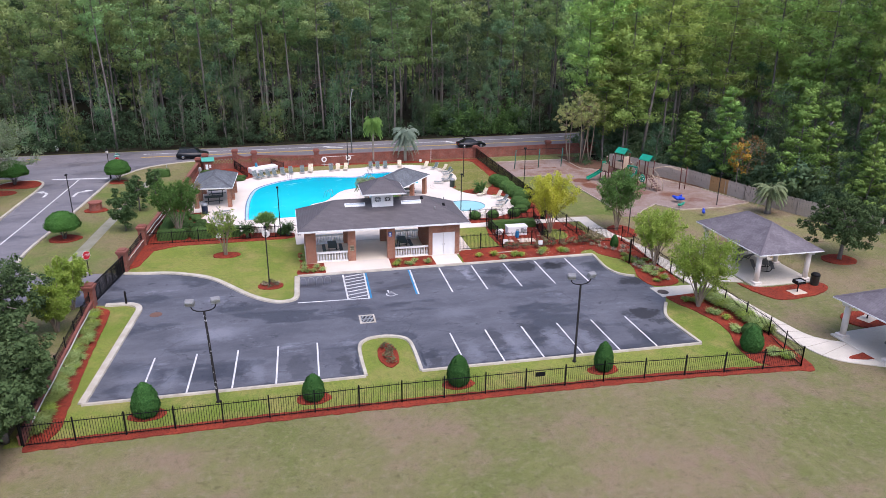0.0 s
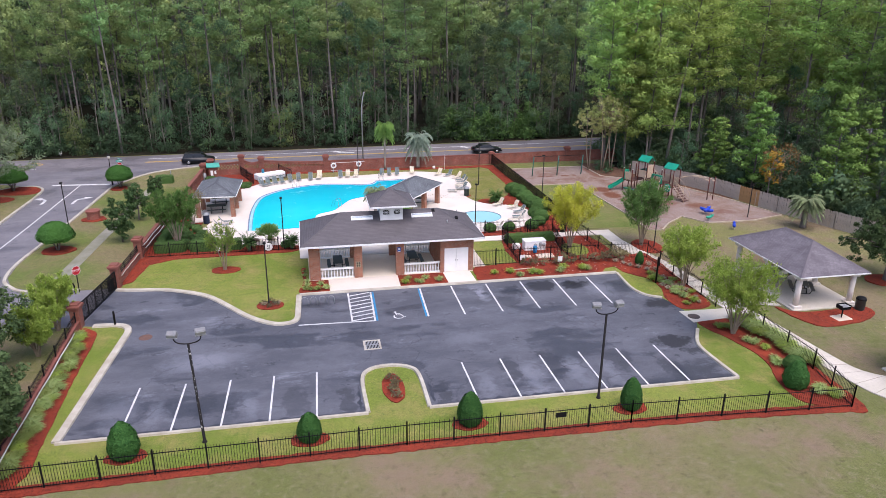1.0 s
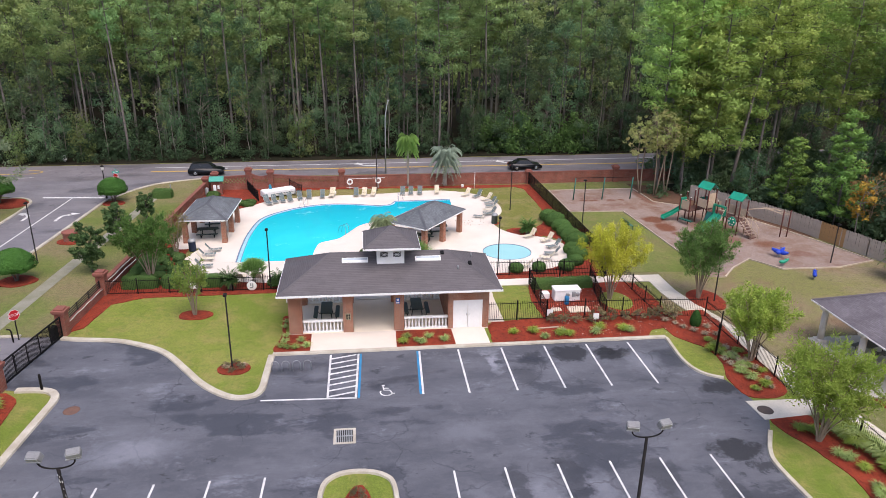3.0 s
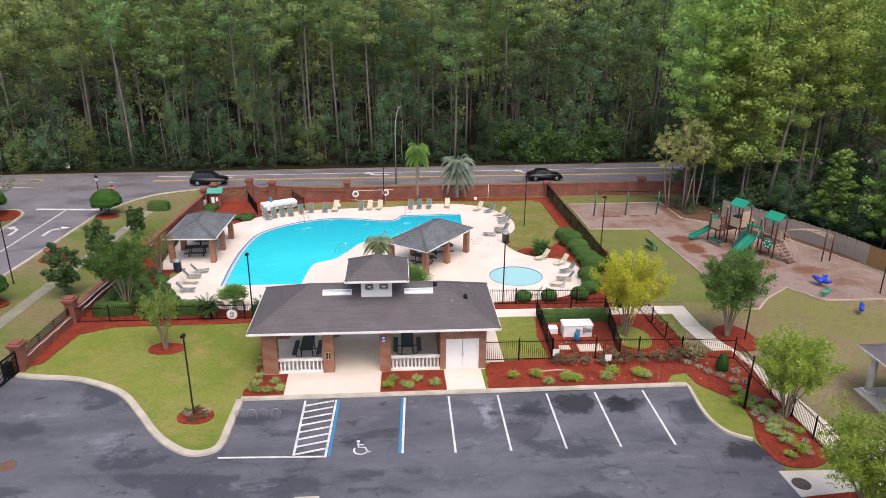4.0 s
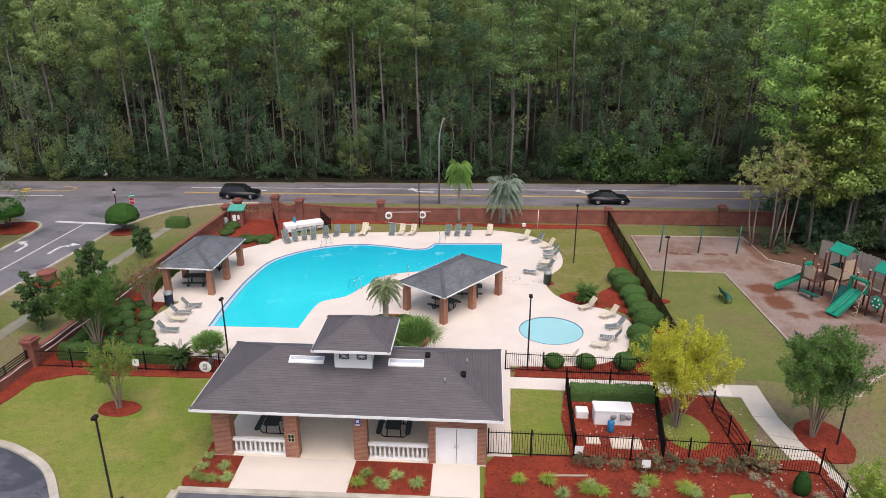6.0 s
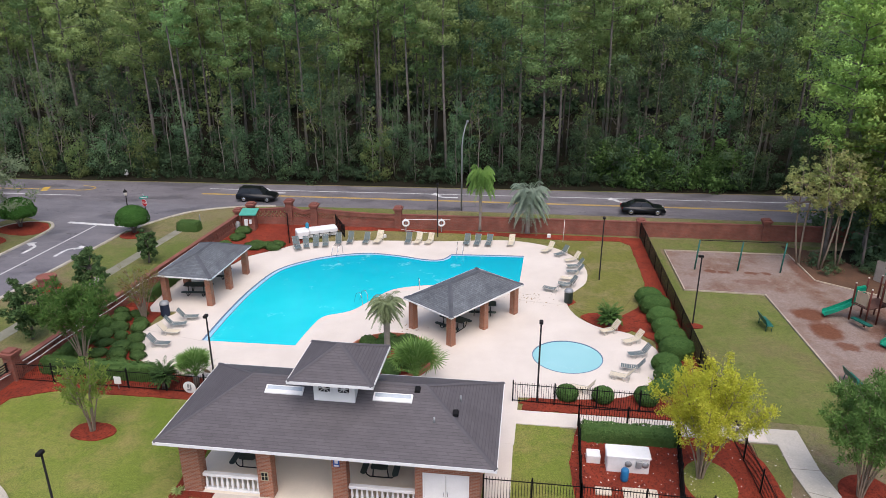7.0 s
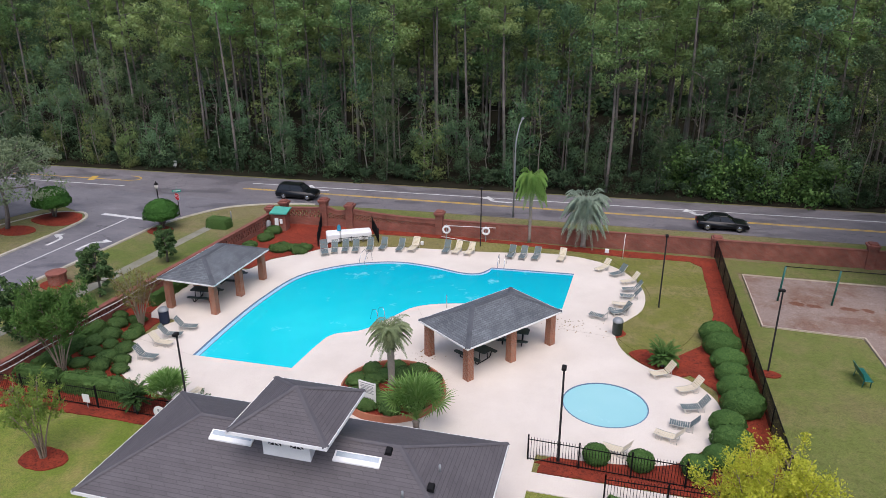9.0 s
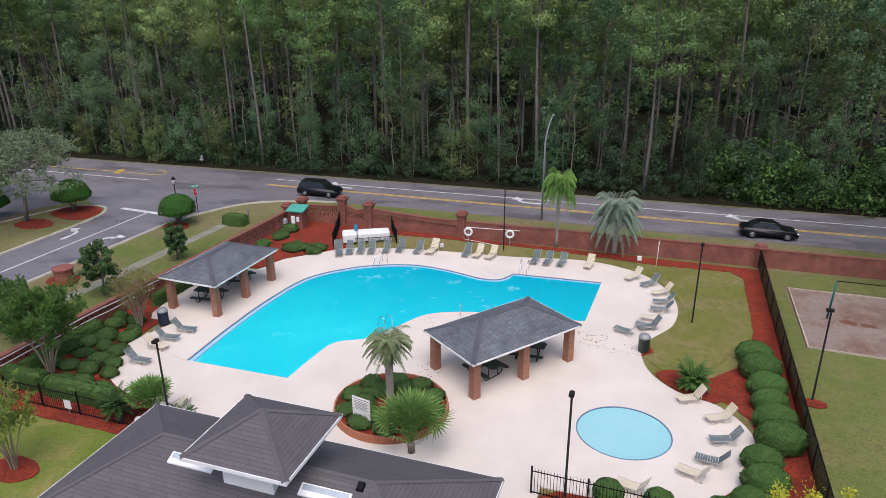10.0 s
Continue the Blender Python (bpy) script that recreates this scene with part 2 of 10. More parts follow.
M_YOUNGPINE = foliage("young_pine_needles", (0.135, 0.25, 0.06), (0.185, 0.315, 0.08), (0.21, 0.33, 0.08), 0.3, 0.2, 0.2, 0.02)
M_OAK = foliage("oak_leaves", (0.05, 0.085, 0.03), (0.10, 0.145, 0.06), (0.07, 0.11, 0.04))
M_SAGE = foliage("pale_oak_leaves", (0.115, 0.155, 0.085), (0.17, 0.21, 0.125), (0.15, 0.19, 0.10))
M_MAGN = foliage("magnolia_leaves", (0.035, 0.08, 0.026), (0.12, 0.18, 0.07), (0.07, 0.12, 0.042), tint=0.1)
M_CREPE = foliage("myrtle_leaves", (0.23, 0.33, 0.05), (0.40, 0.49, 0.115), (0.28, 0.39, 0.066), thin=0.45, tint=0.12)
M_CREPED = foliage("dark_myrtle_leaves", (0.10, 0.20, 0.05), (0.20, 0.32, 0.10), (0.14, 0.25, 0.065), thin=0.45, tint=0.12)
M_YELLOW = foliage("autumn_leaves", (0.36, 0.40, 0.03), (0.72, 0.68, 0.10), (0.40, 0.44, 0.045), thin=0.35, tint=0.08)
M_TOPIARY = foliage("clipped_leaves", (0.035, 0.11, 0.022), (0.085, 0.19, 0.045), (0.06, 0.155, 0.03), 1.5, 0.15, 0.12)
M_CONE = foliage("dark_clipped_leaves", (0.022, 0.075, 0.018), (0.06, 0.145, 0.035), (0.038, 0.105, 0.025), 1.5, 0.12, 0.12)
M_HEDGE = foliage("hedge_leaves", (0.045, 0.10, 0.025), (0.13, 0.215, 0.065), (0.08, 0.15, 0.04), 1.0, 0.15, 0.12)
M_ROUND = foliage("clipped_round_leaves", (0.04, 0.095, 0.025), (0.12, 0.215, 0.06), (0.07, 0.145, 0.038), 1.0, 0.15, 0.12)
M_JUNIPER = foliage("juniper_sprays", (0.034, 0.078, 0.02), (0.115, 0.185, 0.06), (0.07, 0.125, 0.035), 1.0, 0.1, 0.15)
M_SAGO = foliage("sago_fronds", (0.06, 0.13, 0.03), (0.12, 0.22, 0.06), (0.08, 0.17, 0.04), 1.0, 0.25, 0.08)
M_SILVERPALM = foliage("silver_fronds", (0.20, 0.26, 0.19), (0.34, 0.40, 0.31), (0.25, 0.32, 0.24), 1.0, 0.25, 0.08)
M_GREYPALM = foliage("grey_green_fronds", (0.15, 0.19, 0.09), (0.29, 0.33, 0.18), (0.20, 0.25, 0.12), 1.0, 0.25, 0.08)
M_FANPALM = foliage("fan_fronds", (0.11, 0.22, 0.05), (0.23, 0.36, 0.12), (0.15, 0.27, 0.065), 1.0, 0.3, 0.08)
M_QUEEN = foliage("queen_fronds", (0.14, 0.27, 0.06), (0.27, 0.42, 0.13), (0.19, 0.33, 0.075), 1.0, 0.35, 0.08)
M_CYCAD = foliage("cycad_fronds", (0.03, 0.07, 0.02), (0.08, 0.14, 0.045), (0.05, 0.10, 0.03), 1.0, 0.2, 0.08)
M_TUFT = foliage("strap_leaves", (0.21, 0.31, 0.09), (0.42, 0.49, 0.20), (0.30, 0.40, 0.13), 1.0, 0.25, 0.15)
M_DRY = foliage("dry_leaves", (0.22, 0.12, 0.05), (0.32, 0.20, 0.09), (0.16, 0.13, 0.05), 1.0, 0.2, 0.15)


def blotches(nt, co, col, spots, fray=3.2):
    """Lays frayed stains over col; each is (x, y, half width, half length, colour, strength, inner edge)."""
    nz = nt.nodes.new("ShaderNodeTexNoise")
    nz.inputs["Scale"].default_value, nz.inputs["Detail"].default_value, nz.inputs["Roughness"].default_value = 0.9, 9.0, 0.72
    nt.links.new(co, nz.inputs["Vector"])
    frayed = nt.nodes.new("ShaderNodeVectorMath")
    frayed.operation = "MULTIPLY_ADD"
    frayed.inputs[1].default_value = (fray, fray, 0.0)
    nt.links.new(nz.outputs[1], frayed.inputs[0])
    nt.links.new(co, frayed.inputs[2])
    for x, y, rx, ry, colour, force, inner in spots:
        w = nt.nodes.new("ShaderNodeMapping")
        w.vector_type = "TEXTURE"
        w.inputs["Location"].default_value = (x + fray / 2, y + fray / 2, 0.0)
        w.inputs["Scale"].default_value = (rx, ry, 1000.0)
        nt.links.new(frayed.outputs[0], w.inputs[0])
        ln = nt.nodes.new("ShaderNodeVectorMath")
        ln.operation = "LENGTH"
        nt.links.new(w.outputs[0], ln.inputs[0])
        g = nt.nodes.new("ShaderNodeMath")
        g.operation = "MULTIPLY"
        g.inputs[1].default_value = force
        nt.links.new(ramp(nt, ln.outputs["Value"], 1.1, inner), g.inputs[0])
        col = mixed(nt, g.outputs[0], col, colour)
    return col


def bark_chip_material(name, pale, brown, grey, earth, spots):
    """Trodden bark chips: grey-brown drifts, fine chips and frayed bare patches."""
    m, nt, p = fresh(name, 0.95, 0.0, 0.1)
    co = coords(nt, "world")
    a, b, d = noisy(nt, co, 0.3, 6.0, 0.65), noisy(nt, co, 1.3, 8.0, 0.7), noisy(nt, co, 9.0, 6.0, 0.8)
    col = mixed(nt, ramp(nt, a, 0.44, 0.68), pale, brown)
    col = mixed(nt, ramp(nt, b, 0.52, 0.72), col, grey)
    col = blotches(nt, co, col, [(x, y, rx, ry, earth, f, 0.72) for x, y, rx, ry, f in spots], 1.2)
    col = mixed(nt, 0.6, col, mixed(nt, ramp(nt, d, 0.3, 0.7), (0.5, 0.5, 0.5), (1.45, 1.45, 1.45)), "MULTIPLY")
    nt.links.new(col, p.inputs["Base Color"])
    bumped(nt, p, d, 0.6, 0.03)
    return m


def asphalt_material(name, dark, pale, stain, scuff=0.55, spots=()):
    """Worn asphalt: pale drifts and damp dark patches with crisp edges, hairline cracks, fine aggregate."""
    m, nt, p = fresh(name, 0.75, 0.0, 0.35)
    co = coords(nt, "world")

    def scaled(x, y):
        w = nt.nodes.new("ShaderNodeMapping")
        w.inputs["Scale"].default_value = (x, y, 1.0)
        nt.links.new(co, w.inputs[0])
        return w.outputs[0]

    def times(v, k):
        g = nt.nodes.new("ShaderNodeMath")
        g.operation = "MULTIPLY"
        if isinstance(k, float):
            g.inputs[1].default_value = k
        else:
            nt.links.new(k, g.inputs[1])
        nt.links.new(v, g.inputs[0])
        return g.outputs[0]
    w = scaled(0.6, 1.3)
    b, c, d = noisy(nt, w, 0.3, 8.0, 0.7), noisy(nt, co, 1.1, 9.0, 0.75), noisy(nt, co, 34.0, 3.0, 0.8)
    h, k = noisy(nt, w, 0.25, 9.0, 0.66), noisy(nt, scaled(0.8, 1.0), 0.6, 10.0, 0.74)
    col = mixed(nt, ramp(nt, b, 0.40, 0.66), dark, pale)
    col = mixed(nt, ramp(nt, h, 0.535, 0.575), col, mixed(nt, 0.75, col, stain))
    col = mixed(nt, ramp(nt, k, 0.60, 0.635), col, mixed(nt, 0.7, col, tuple(v * 0.75 for v in stain)))
    col = mixed(nt, times(ramp(nt, c, 0.56, 0.72), 0.5), col, tuple(v * 1.25 for v in pale))
    e = noisy(nt, scaled(0.55, 1.0), 0.36, 12.0, 0.76)
    col = mixed(nt, times(ramp(nt, e, 0.57, 0.70), scuff), col, tuple(v * 2.2 for v in pale))
    col = blotches(nt, co, col, [(x, y, rx, ry, tuple(u * tone for u in (stain if tone < 1 else pale)), force, 0.75 if tone < 1 else 0.3) for x, y, rx, ry, tone, force in spots])
    v = nt.nodes.new("ShaderNodeTexVoronoi")
    v.feature = "DISTANCE_TO_EDGE"
    v.inputs["Scale"].default_value = 0.21
    wob = nt.nodes.new("ShaderNodeVectorMath")
    wob.operation = "MULTIPLY_ADD"
    wob.inputs[1].default_value = (2.6, 2.6, 0)
    nz = nt.nodes.new("ShaderNodeTexNoise")
    nz.inputs["Scale"].default_value, nz.inputs["Detail"].default_value = 0.55, 8.0
    nt.links.new(co, nz.inputs["Vector"])
    nt.links.new(nz.outputs[1], wob.inputs[0])
    nt.links.new(co, wob.inputs[2])
    nt.links.new(wob.outputs[0], v.inputs["Vector"])
    some = ramp(nt, noisy(nt, co, 0.13, 3.0), 0.46, 0.56)
    col = mixed(nt, times(times(ramp(nt, v.outputs[0], 0.012, 0.003), some), 0.4), col, tuple(u * 0.55 for u in stain))
    col = mixed(nt, 0.4, col, mixed(nt, ramp(nt, d, 0.3, 0.7), (0.5, 0.5, 0.5), (1.45, 1.45, 1.45)), "MULTIPLY")
    nt.links.new(col, p.inputs["Base Color"])
    r = nt.nodes.new("ShaderNodeMapRange")
    r.inputs[1].default_value, r.inputs[2].default_value = 0.5, 0.6
    r.inputs[3].default_value, r.inputs[4].default_value = 0.8, 0.45
    nt.links.new(h, r.inputs[0])
    nt.links.new(r.outputs[0], p.inputs["Roughness"])
    bumped(nt, p, d, 0.25, 0.01)
    return m


# damp dark patches and pale patches of the lot: place, half width, half length, tone, strength
SPOTS = ((25.0, 49.3, 1.5, 1.0, 0.55, 0.9), (22.7, 43.6, 1.2, 0.8, 0.5, 0.9), (23.8, 42.4, 0.8, 0.5, 0.6, 0.8), (17.4, 54.0, 1.3, 0.9, 0.5, 0.9), (20.2, 53.7, 1.4, 0.9, 0.45, 0.95), (20.0, 54.0, 0.6, 0.4, 0.3, 0.9), (14.8, 53.4, 0.9, 1.0, 0.6, 0.7), (14.0, 51.4, 0.8, 1.1, 0.8, 0.5),
         (11.4, 42.2, 0.6, 1.5, 0.8, 0.6), (14.1, 42.5, 0.7, 1.7, 0.8, 0.6), (18.3, 42.2, 0.9, 1.5, 0.75, 0.6), (21.0, 40.6, 0.8, 1.0, 0.8, 0.6), (-1.2, 41.0, 0.7, 1.6, 0.8, 0.5), (-6.0, 41.2, 0.6, 1.4, 0.8, 0.5), (7.0, 40.4, 0.5, 1.4, 0.7, 0.6), (1.6, 40.4, 0.5, 1.4, 0.7, 0.6),
         (12.5, 41.0, 0.8, 2.2, 1.6, 0.55), (15.3, 41.2, 0.7, 2.2, 1.6, 0.55), (9.6, 40.6, 0.7, 1.8, 1.6, 0.5), (17.2, 40.5, 0.5, 1.6, 1.5, 0.5), (-3.7, 40.8, 0.8, 1.8, 1.5, 0.5), (-8.4, 40.8, 0.7, 1.6, 1.5, 0.5), (12.4, 53.3, 0.5, 1.5, 2.0, 0.8), (21.6, 52.4, 1.2, 2.0, 1.5, 0.6), (-6.6, 46.2, 2.6, 1.3, 1.6, 0.7), (-10.5, 41.5, 1.2, 1.8, 1.4, 0.5), (9.6, 46.4, 2.0, 1.0, 1.3, 0.5), (2.0, 53.0, 1.2, 1.0, 1.3, 0.5))
M_LOT = asphalt_material("lot_asphalt", (0.072, 0.075, 0.088), (0.118, 0.121, 0.138), (0.040, 0.042, 0.050), 0.55, SPOTS)
M_ROAD = asphalt_material("road_asphalt", (0.132, 0.121, 0.126), (0.18, 0.165, 0.17), (0.10, 0.092, 0.097), 0.2)
M_SIDEROAD = asphalt_material("side_road_asphalt", (0.135, 0.128, 0.137), (0.185, 0.175, 0.182), (0.095, 0.09, 0.098), 0.2)


def water_material(name, deep, shallow, floor=None):
    """Still water over a painted basin; floor: the colour over the deep end, with the trees' dark reflection in it."""
    m, nt, p = fresh(name, 0.06, 0.0, 0.3)
    co = coords(nt, "world")
    a, b = noisy(nt, co, 0.14, 3.0), noisy(nt, co, 1.6, 3.0)
    # noise for pale patches, sky reflections painted into the water colour
    c = noisy(nt, co, 0.5, 6.0, 0.65)
    col = mixed(nt, ramp(nt, a, 0.35, 0.7), deep, shallow)
    if floor:
        s = nt.nodes.new("ShaderNodeSeparateXYZ")
        nt.links.new(co, s.inputs[0])
        d = nt.nodes.new("ShaderNodeMapRange")
        d.inputs["From Min"].default_value, d.inputs["From Max"].default_value = 77.0, 88.5
        nt.links.new(s.outputs["Y"], d.inputs["Value"])
        col = mixed(nt, d.outputs[0], col, floor)
    nt.links.new(mixed(nt, ramp(nt, c, 0.60, 0.80), col, tuple(0.55 * v + 0.45 * w for v, w in zip(shallow, (0.55, 0.85, 0.9)))), p.inputs["Base Color"])
    p.inputs["IOR"].default_value = 1.33
    bumped(nt, p, b, 0.06, 0.05)
    return m


M_WATER = water_material("pool_water", (0.004, 0.51, 0.575), (0.018, 0.58, 0.63), (0.0, 0.33, 0.44))
M_WADE = water_material("shallow_water", (0.25, 0.52, 0.54), (0.31, 0.57, 0.58))


# ---- mesh helpers ----
class Geo:
    """Gathers vertices and faces for one mesh."""

    def __init__(self, smooth=False):
        self.v, self.f, self.q, self.t, self.soft, self.smooth = [], [], [], [], [], smooth

    def add(self, vs, fs):
        o = len(self.v)
        self.v.extend(tuple(p) for p in vs)
        self.f.extend(tuple(o + i for i in g) for g in fs)
        return self

    def box(self, x0, x1, y0, y1, z0, z1):
        vs = [(x, y, z) for z in (z0, z1) for y in (y0, y1) for x in (x0, x1)]
        return self.add(vs, [(0, 2, 3, 1), (4, 5, 7, 6), (0, 1, 5, 4), (2, 6, 7, 3), (0, 4, 6, 2), (1, 3, 7, 5)])

    def bevel_box(self, x0, x1, y0, y1, z0, z1, b=0.02):
        """A box with chamfered upright edges and top."""
        pts = [(x0 + b, y0), (x1 - b, y0), (x1, y0 + b), (x1, y1 - b), (x1 - b, y1), (x0 + b, y1), (x0, y1 - b), (x0, y0 + b)]
        cx, cy = (x0 + x1) / 2, (y0 + y1) / 2
        top = [(cx + (x - cx) * (1 - b / max(x1 - cx, 1e-3)), cy + (y - cy) * (1 - b / max(y1 - cy, 1e-3))) for x, y in pts]
        vs = [(x, y, z0) for x, y in pts] + [(x, y, z1 - b) for x, y in pts] + [(x, y, z1) for x, y in top]
        fs = [tuple(range(7, -1, -1)), tuple(range(16, 24))]
        for k in (0, 8):
            fs += [(k + i, k + (i + 1) % 8, k + 8 + (i + 1) % 8, k + 8 + i) for i in range(8)]
        return self.add(vs, fs)

    def tube(self, pts, r, n=6, cap=True):
        """A round bar along pts; r is one radius or one for each point."""
        pts = [Vector(p) for p in pts]
        rs = r if isinstance(r, (list, tuple)) else [r] * len(pts)
        vs, up = [], None
        for i, p in enumerate(pts):
            d = (pts[min(i + 1, len(pts) - 1)] - pts[max(i - 1, 0)]).normalized()
            if up is None:
                up = Vector((1, 0, 0)) if abs(d.x) < 0.8 else Vector((0, 1, 0))
            a = d.cross(up).normalized()
            b = a.cross(d).normalized()
            up = b
            vs += [p + (a * math.cos(2 * math.pi * k / n) + b * math.sin(2 * math.pi * k / n)) * rs[i] for k in range(n)]
        fs = [(i * n + k, i * n + (k + 1) % n, (i + 1) * n + (k + 1) % n, (i + 1) * n + k) for i in range(len(pts) - 1) for k in range(n)]
        if cap:
            fs += [tuple(range(n - 1, -1, -1)), tuple((len(pts) - 1) * n + k for k in range(n))]
        return self.add(vs, fs)

    def lathe(self, prof, n=12, at=(0, 0, 0)):
        """A turned shape: prof is (radius, height) from bottom to top."""
        vs = [(at[0] + r * math.cos(2 * math.pi * k / n), at[1] + r * math.sin(2 * math.pi * k / n), at[2] + z) for r, z in prof for k in range(n)]
        m = len(prof)
        fs = [(i * n + k, i * n + (k + 1) % n, (i + 1) * n + (k + 1) % n, (i + 1) * n + k) for i in range(m - 1) for k in range(n)]
        return self.add(vs, fs + [tuple(range(n - 1, -1, -1)), tuple((m - 1) * n + k for k in range(n))])

    def slab(self, pts, z0, z1):
        """A flat sheet with an outline and a thickness."""
        n = len(pts)
        vs = [(x, y, z0) for x, y in pts] + [(x, y, z1) for x, y in pts]
        return self.add(vs, [tuple(range(n - 1, -1, -1)), tuple(range(n, 2 * n))] + [(i, (i + 1) % n, n + (i + 1) % n, n + i) for i in range(n)])

    def strip(self, pts, w, z0, z1, closed=False, side=0.0, chamfer=0.0):
        """A bar of width w along a line on the ground; side shifts it to its left."""
        n = len(pts)
        vs = []
        for i, p in enumerate(pts):
            a, b = (pts[(i - 1) % n], pts[(i + 1) % n]) if closed else (pts[max(i - 1, 0)], pts[min(i + 1, n - 1)])
            dx, dy = b[0] - a[0], b[1] - a[1]
            l = math.hypot(dx, dy) or 1
            nx, ny = -dy / l, dx / l
            for s, z in ((side - w / 2, z0), (side - w / 2 + chamfer, z1), (side + w / 2 - chamfer, z1), (side + w / 2, z0)):
                vs.append((p[0] + nx * s, p[1] + ny * s, z))
        m = n if closed else n - 1
        fs = [(i * 4 + k, ((i + 1) % n) * 4 + k, ((i + 1) % n) * 4 + (k + 1) % 4, i * 4 + (k + 1) % 4) for i in range(m) for k in range(4)]
        if not closed:
            fs += [(0, 1, 2, 3), (n * 4 - 1, n * 4 - 2, n * 4 - 3, n * 4 - 4)]
        return self.add(vs, fs)

    def quads(self, a):
        """Loose quads, an array n x 4 x 3, or triangles, n x 3 x 3."""
        a = np.asarray(a, dtype=np.float32)
        (self.q if a.shape[1] == 4 else self.t).append(a)
        return self

    def leaves(self, a, normals):
        """Loose triangles shaded by the roundness of the clump that they belong to."""
        self.t.append(np.asarray(a, dtype=np.float32))
        self.soft.append(np.asarray(normals, dtype=np.float32))
        return self

    def mesh(self, name, *mats):
        me = bpy.data.meshes.new(name)
        v = np.array(self.v, dtype=np.float32).reshape(-1, 3)
        q = np.concatenate(self.q).reshape(-1, 3) if self.q else np.zeros((0, 3), np.float32)
        t = np.concatenate(self.t).reshape(-1, 3) if self.t else np.zeros((0, 3), np.float32)
        sizes = np.array([len(g) for g in self.f] + [4] * (len(q) // 4) + [3] * (len(t) // 3), dtype=np.int32)
        q = np.concatenate([q, t])
        idx = np.array([i for g in self.f for i in g], dtype=np.int32)
        idx = np.concatenate([idx, np.arange(len(q), dtype=np.int32) + len(v)])
        v = np.concatenate([v, q])
        me.vertices.add(len(v))
        me.vertices.foreach_set("co", v.ravel())
        me.loops.add(len(idx))
        me.loops.foreach_set("vertex_index", idx)
        me.polygons.add(len(sizes))
        me.polygons.foreach_set("loop_start", np.concatenate([[0], np.cumsum(sizes)[:-1]]).astype(np.int32))
        s = np.zeros(len(sizes), dtype=bool)
        if self.smooth:
            s[:len(self.f)] = True
        if self.soft:
            s[-(len(t) // 3):] = True
        me.polygons.foreach_set("use_smooth", s)
        me.update(calc_edges=True)
        if self.soft:
            nor = np.zeros((len(v), 3), np.float32)
            nor[-len(t):] = np.concatenate(self.soft).reshape(-1, 3)
            me.normals_split_custom_set_from_vertices(nor)
        for m in mats:
            me.materials.append(m)
        return me


def part(name, geo, material, parent, label=""):
    """One mesh under a thing or under a part."""
    ob = new(name, geo.mesh(name, material) if isinstance(geo, Geo) else geo)
    ob.parent = parent
    return tagged(ob, label)


def thing(name, label, category, m=None, group="", kind=""):
    ob = new(name)
    ob.empty_display_size = 0.3
    if m is not None:
        ob.matrix_basis = m
    return tagged(ob, label, category, group, kind)


def solid(name, geo, material, label="", category="", kind="", group="", m=None):
    ob = new(name, geo.mesh(name, material))
    if m is not None:
        ob.matrix_basis = m
    return tagged(ob, label, category, group, kind)


def curve(pts, closed=True, n=6):
    """A smooth line through pts."""
    out, k = [], len(pts)
    for i in range(k if closed else k - 1):
        p0, p1, p2, p3 = ((pts[(i + j) % k] if closed else pts[min(max(i + j, 0), k - 1)]) for j in (-1, 0, 1, 2))
        for s in range(n):
            t = s / n
            out.append(tuple(0.5 * (2 * b + (c - a) * t + (2 * a - 5 * b + 4 * c - d) * t * t + (3 * b - a - 3 * c + d) * t ** 3) for a, b, c, d in zip(p0, p1, p2, p3)))
    return out if closed else out + [pts[-1]]


def ring(x, y, rx, ry=None, n=28, wob=0.0, seed=0):
    rnd = random.Random(seed)
    ph = rnd.random() * 6
    return [(x + rx * (1 + wob * math.sin(3 * a + ph)) * math.cos(a), y + (ry or rx) * (1 + wob * math.cos(2 * a + ph)) * math.sin(a)) for a in (2 * math.pi * i / n for i in range(n))]


def along(p, q, step):
    """Points from p to q, about step apart, ends included."""
    d = math.hypot(q[0] - p[0], q[1] - p[1])
    n = max(1, round(d / step))
    return [(p[0] + (q[0] - p[0]) * i / n, p[1] + (q[1] - p[1]) * i / n) for i in range(n + 1)]


# ---- ground, lot, lawns, roads ----
solid("ground", Geo().slab([(-900, -500), (900, -500), (900, 1500), (-900, 1500)], -0.3, 0.0), M_FIELD, "dormant straw and green turf", kind="structure")
# lawn inside the iron fence
solid("lawn", Geo().slab([(-15.6, 35.7), (28.5, 35.2), (28.6, 58.5), (14, 66), (-14.0, 66.2), (-15.2, 52)], 0.0, 0.014), M_LAWN, "bright green mown lawn", kind="structure")
KERB_NW = curve([(-14.3, 58.6), (-13.3, 58.35), (-10.9, 58.0), (-9.4, 57.4), (-8.0, 56.6), (-7.0, 55.65), (-5.8, 54.05), (-4.55, 52.35), (-3.5, 51.3), (-2.6, 50.7), (-1.9, 50.6), (-1.3, 50.85), (-1.06, 51.5), (-1.02, 52.7), (-0.95, 55.2)], False, 4)
ISLAND = curve([(2.6, 39.0), (2.58, 42.4), (3.15, 43.5), (4.3, 43.75), (5.45, 43.35), (5.9, 42.3), (5.92, 38.95)], False, 5)
KERB_E = curve([(24.25, 55.3), (24.05, 52.4), (24.5, 50.85), (25.5, 50.15)], False, 5)
KERB_SE = curve([(25.3, 44.9), (24.35, 43.3), (24.1, 42.0), (24.3, 38.75)], False, 5)
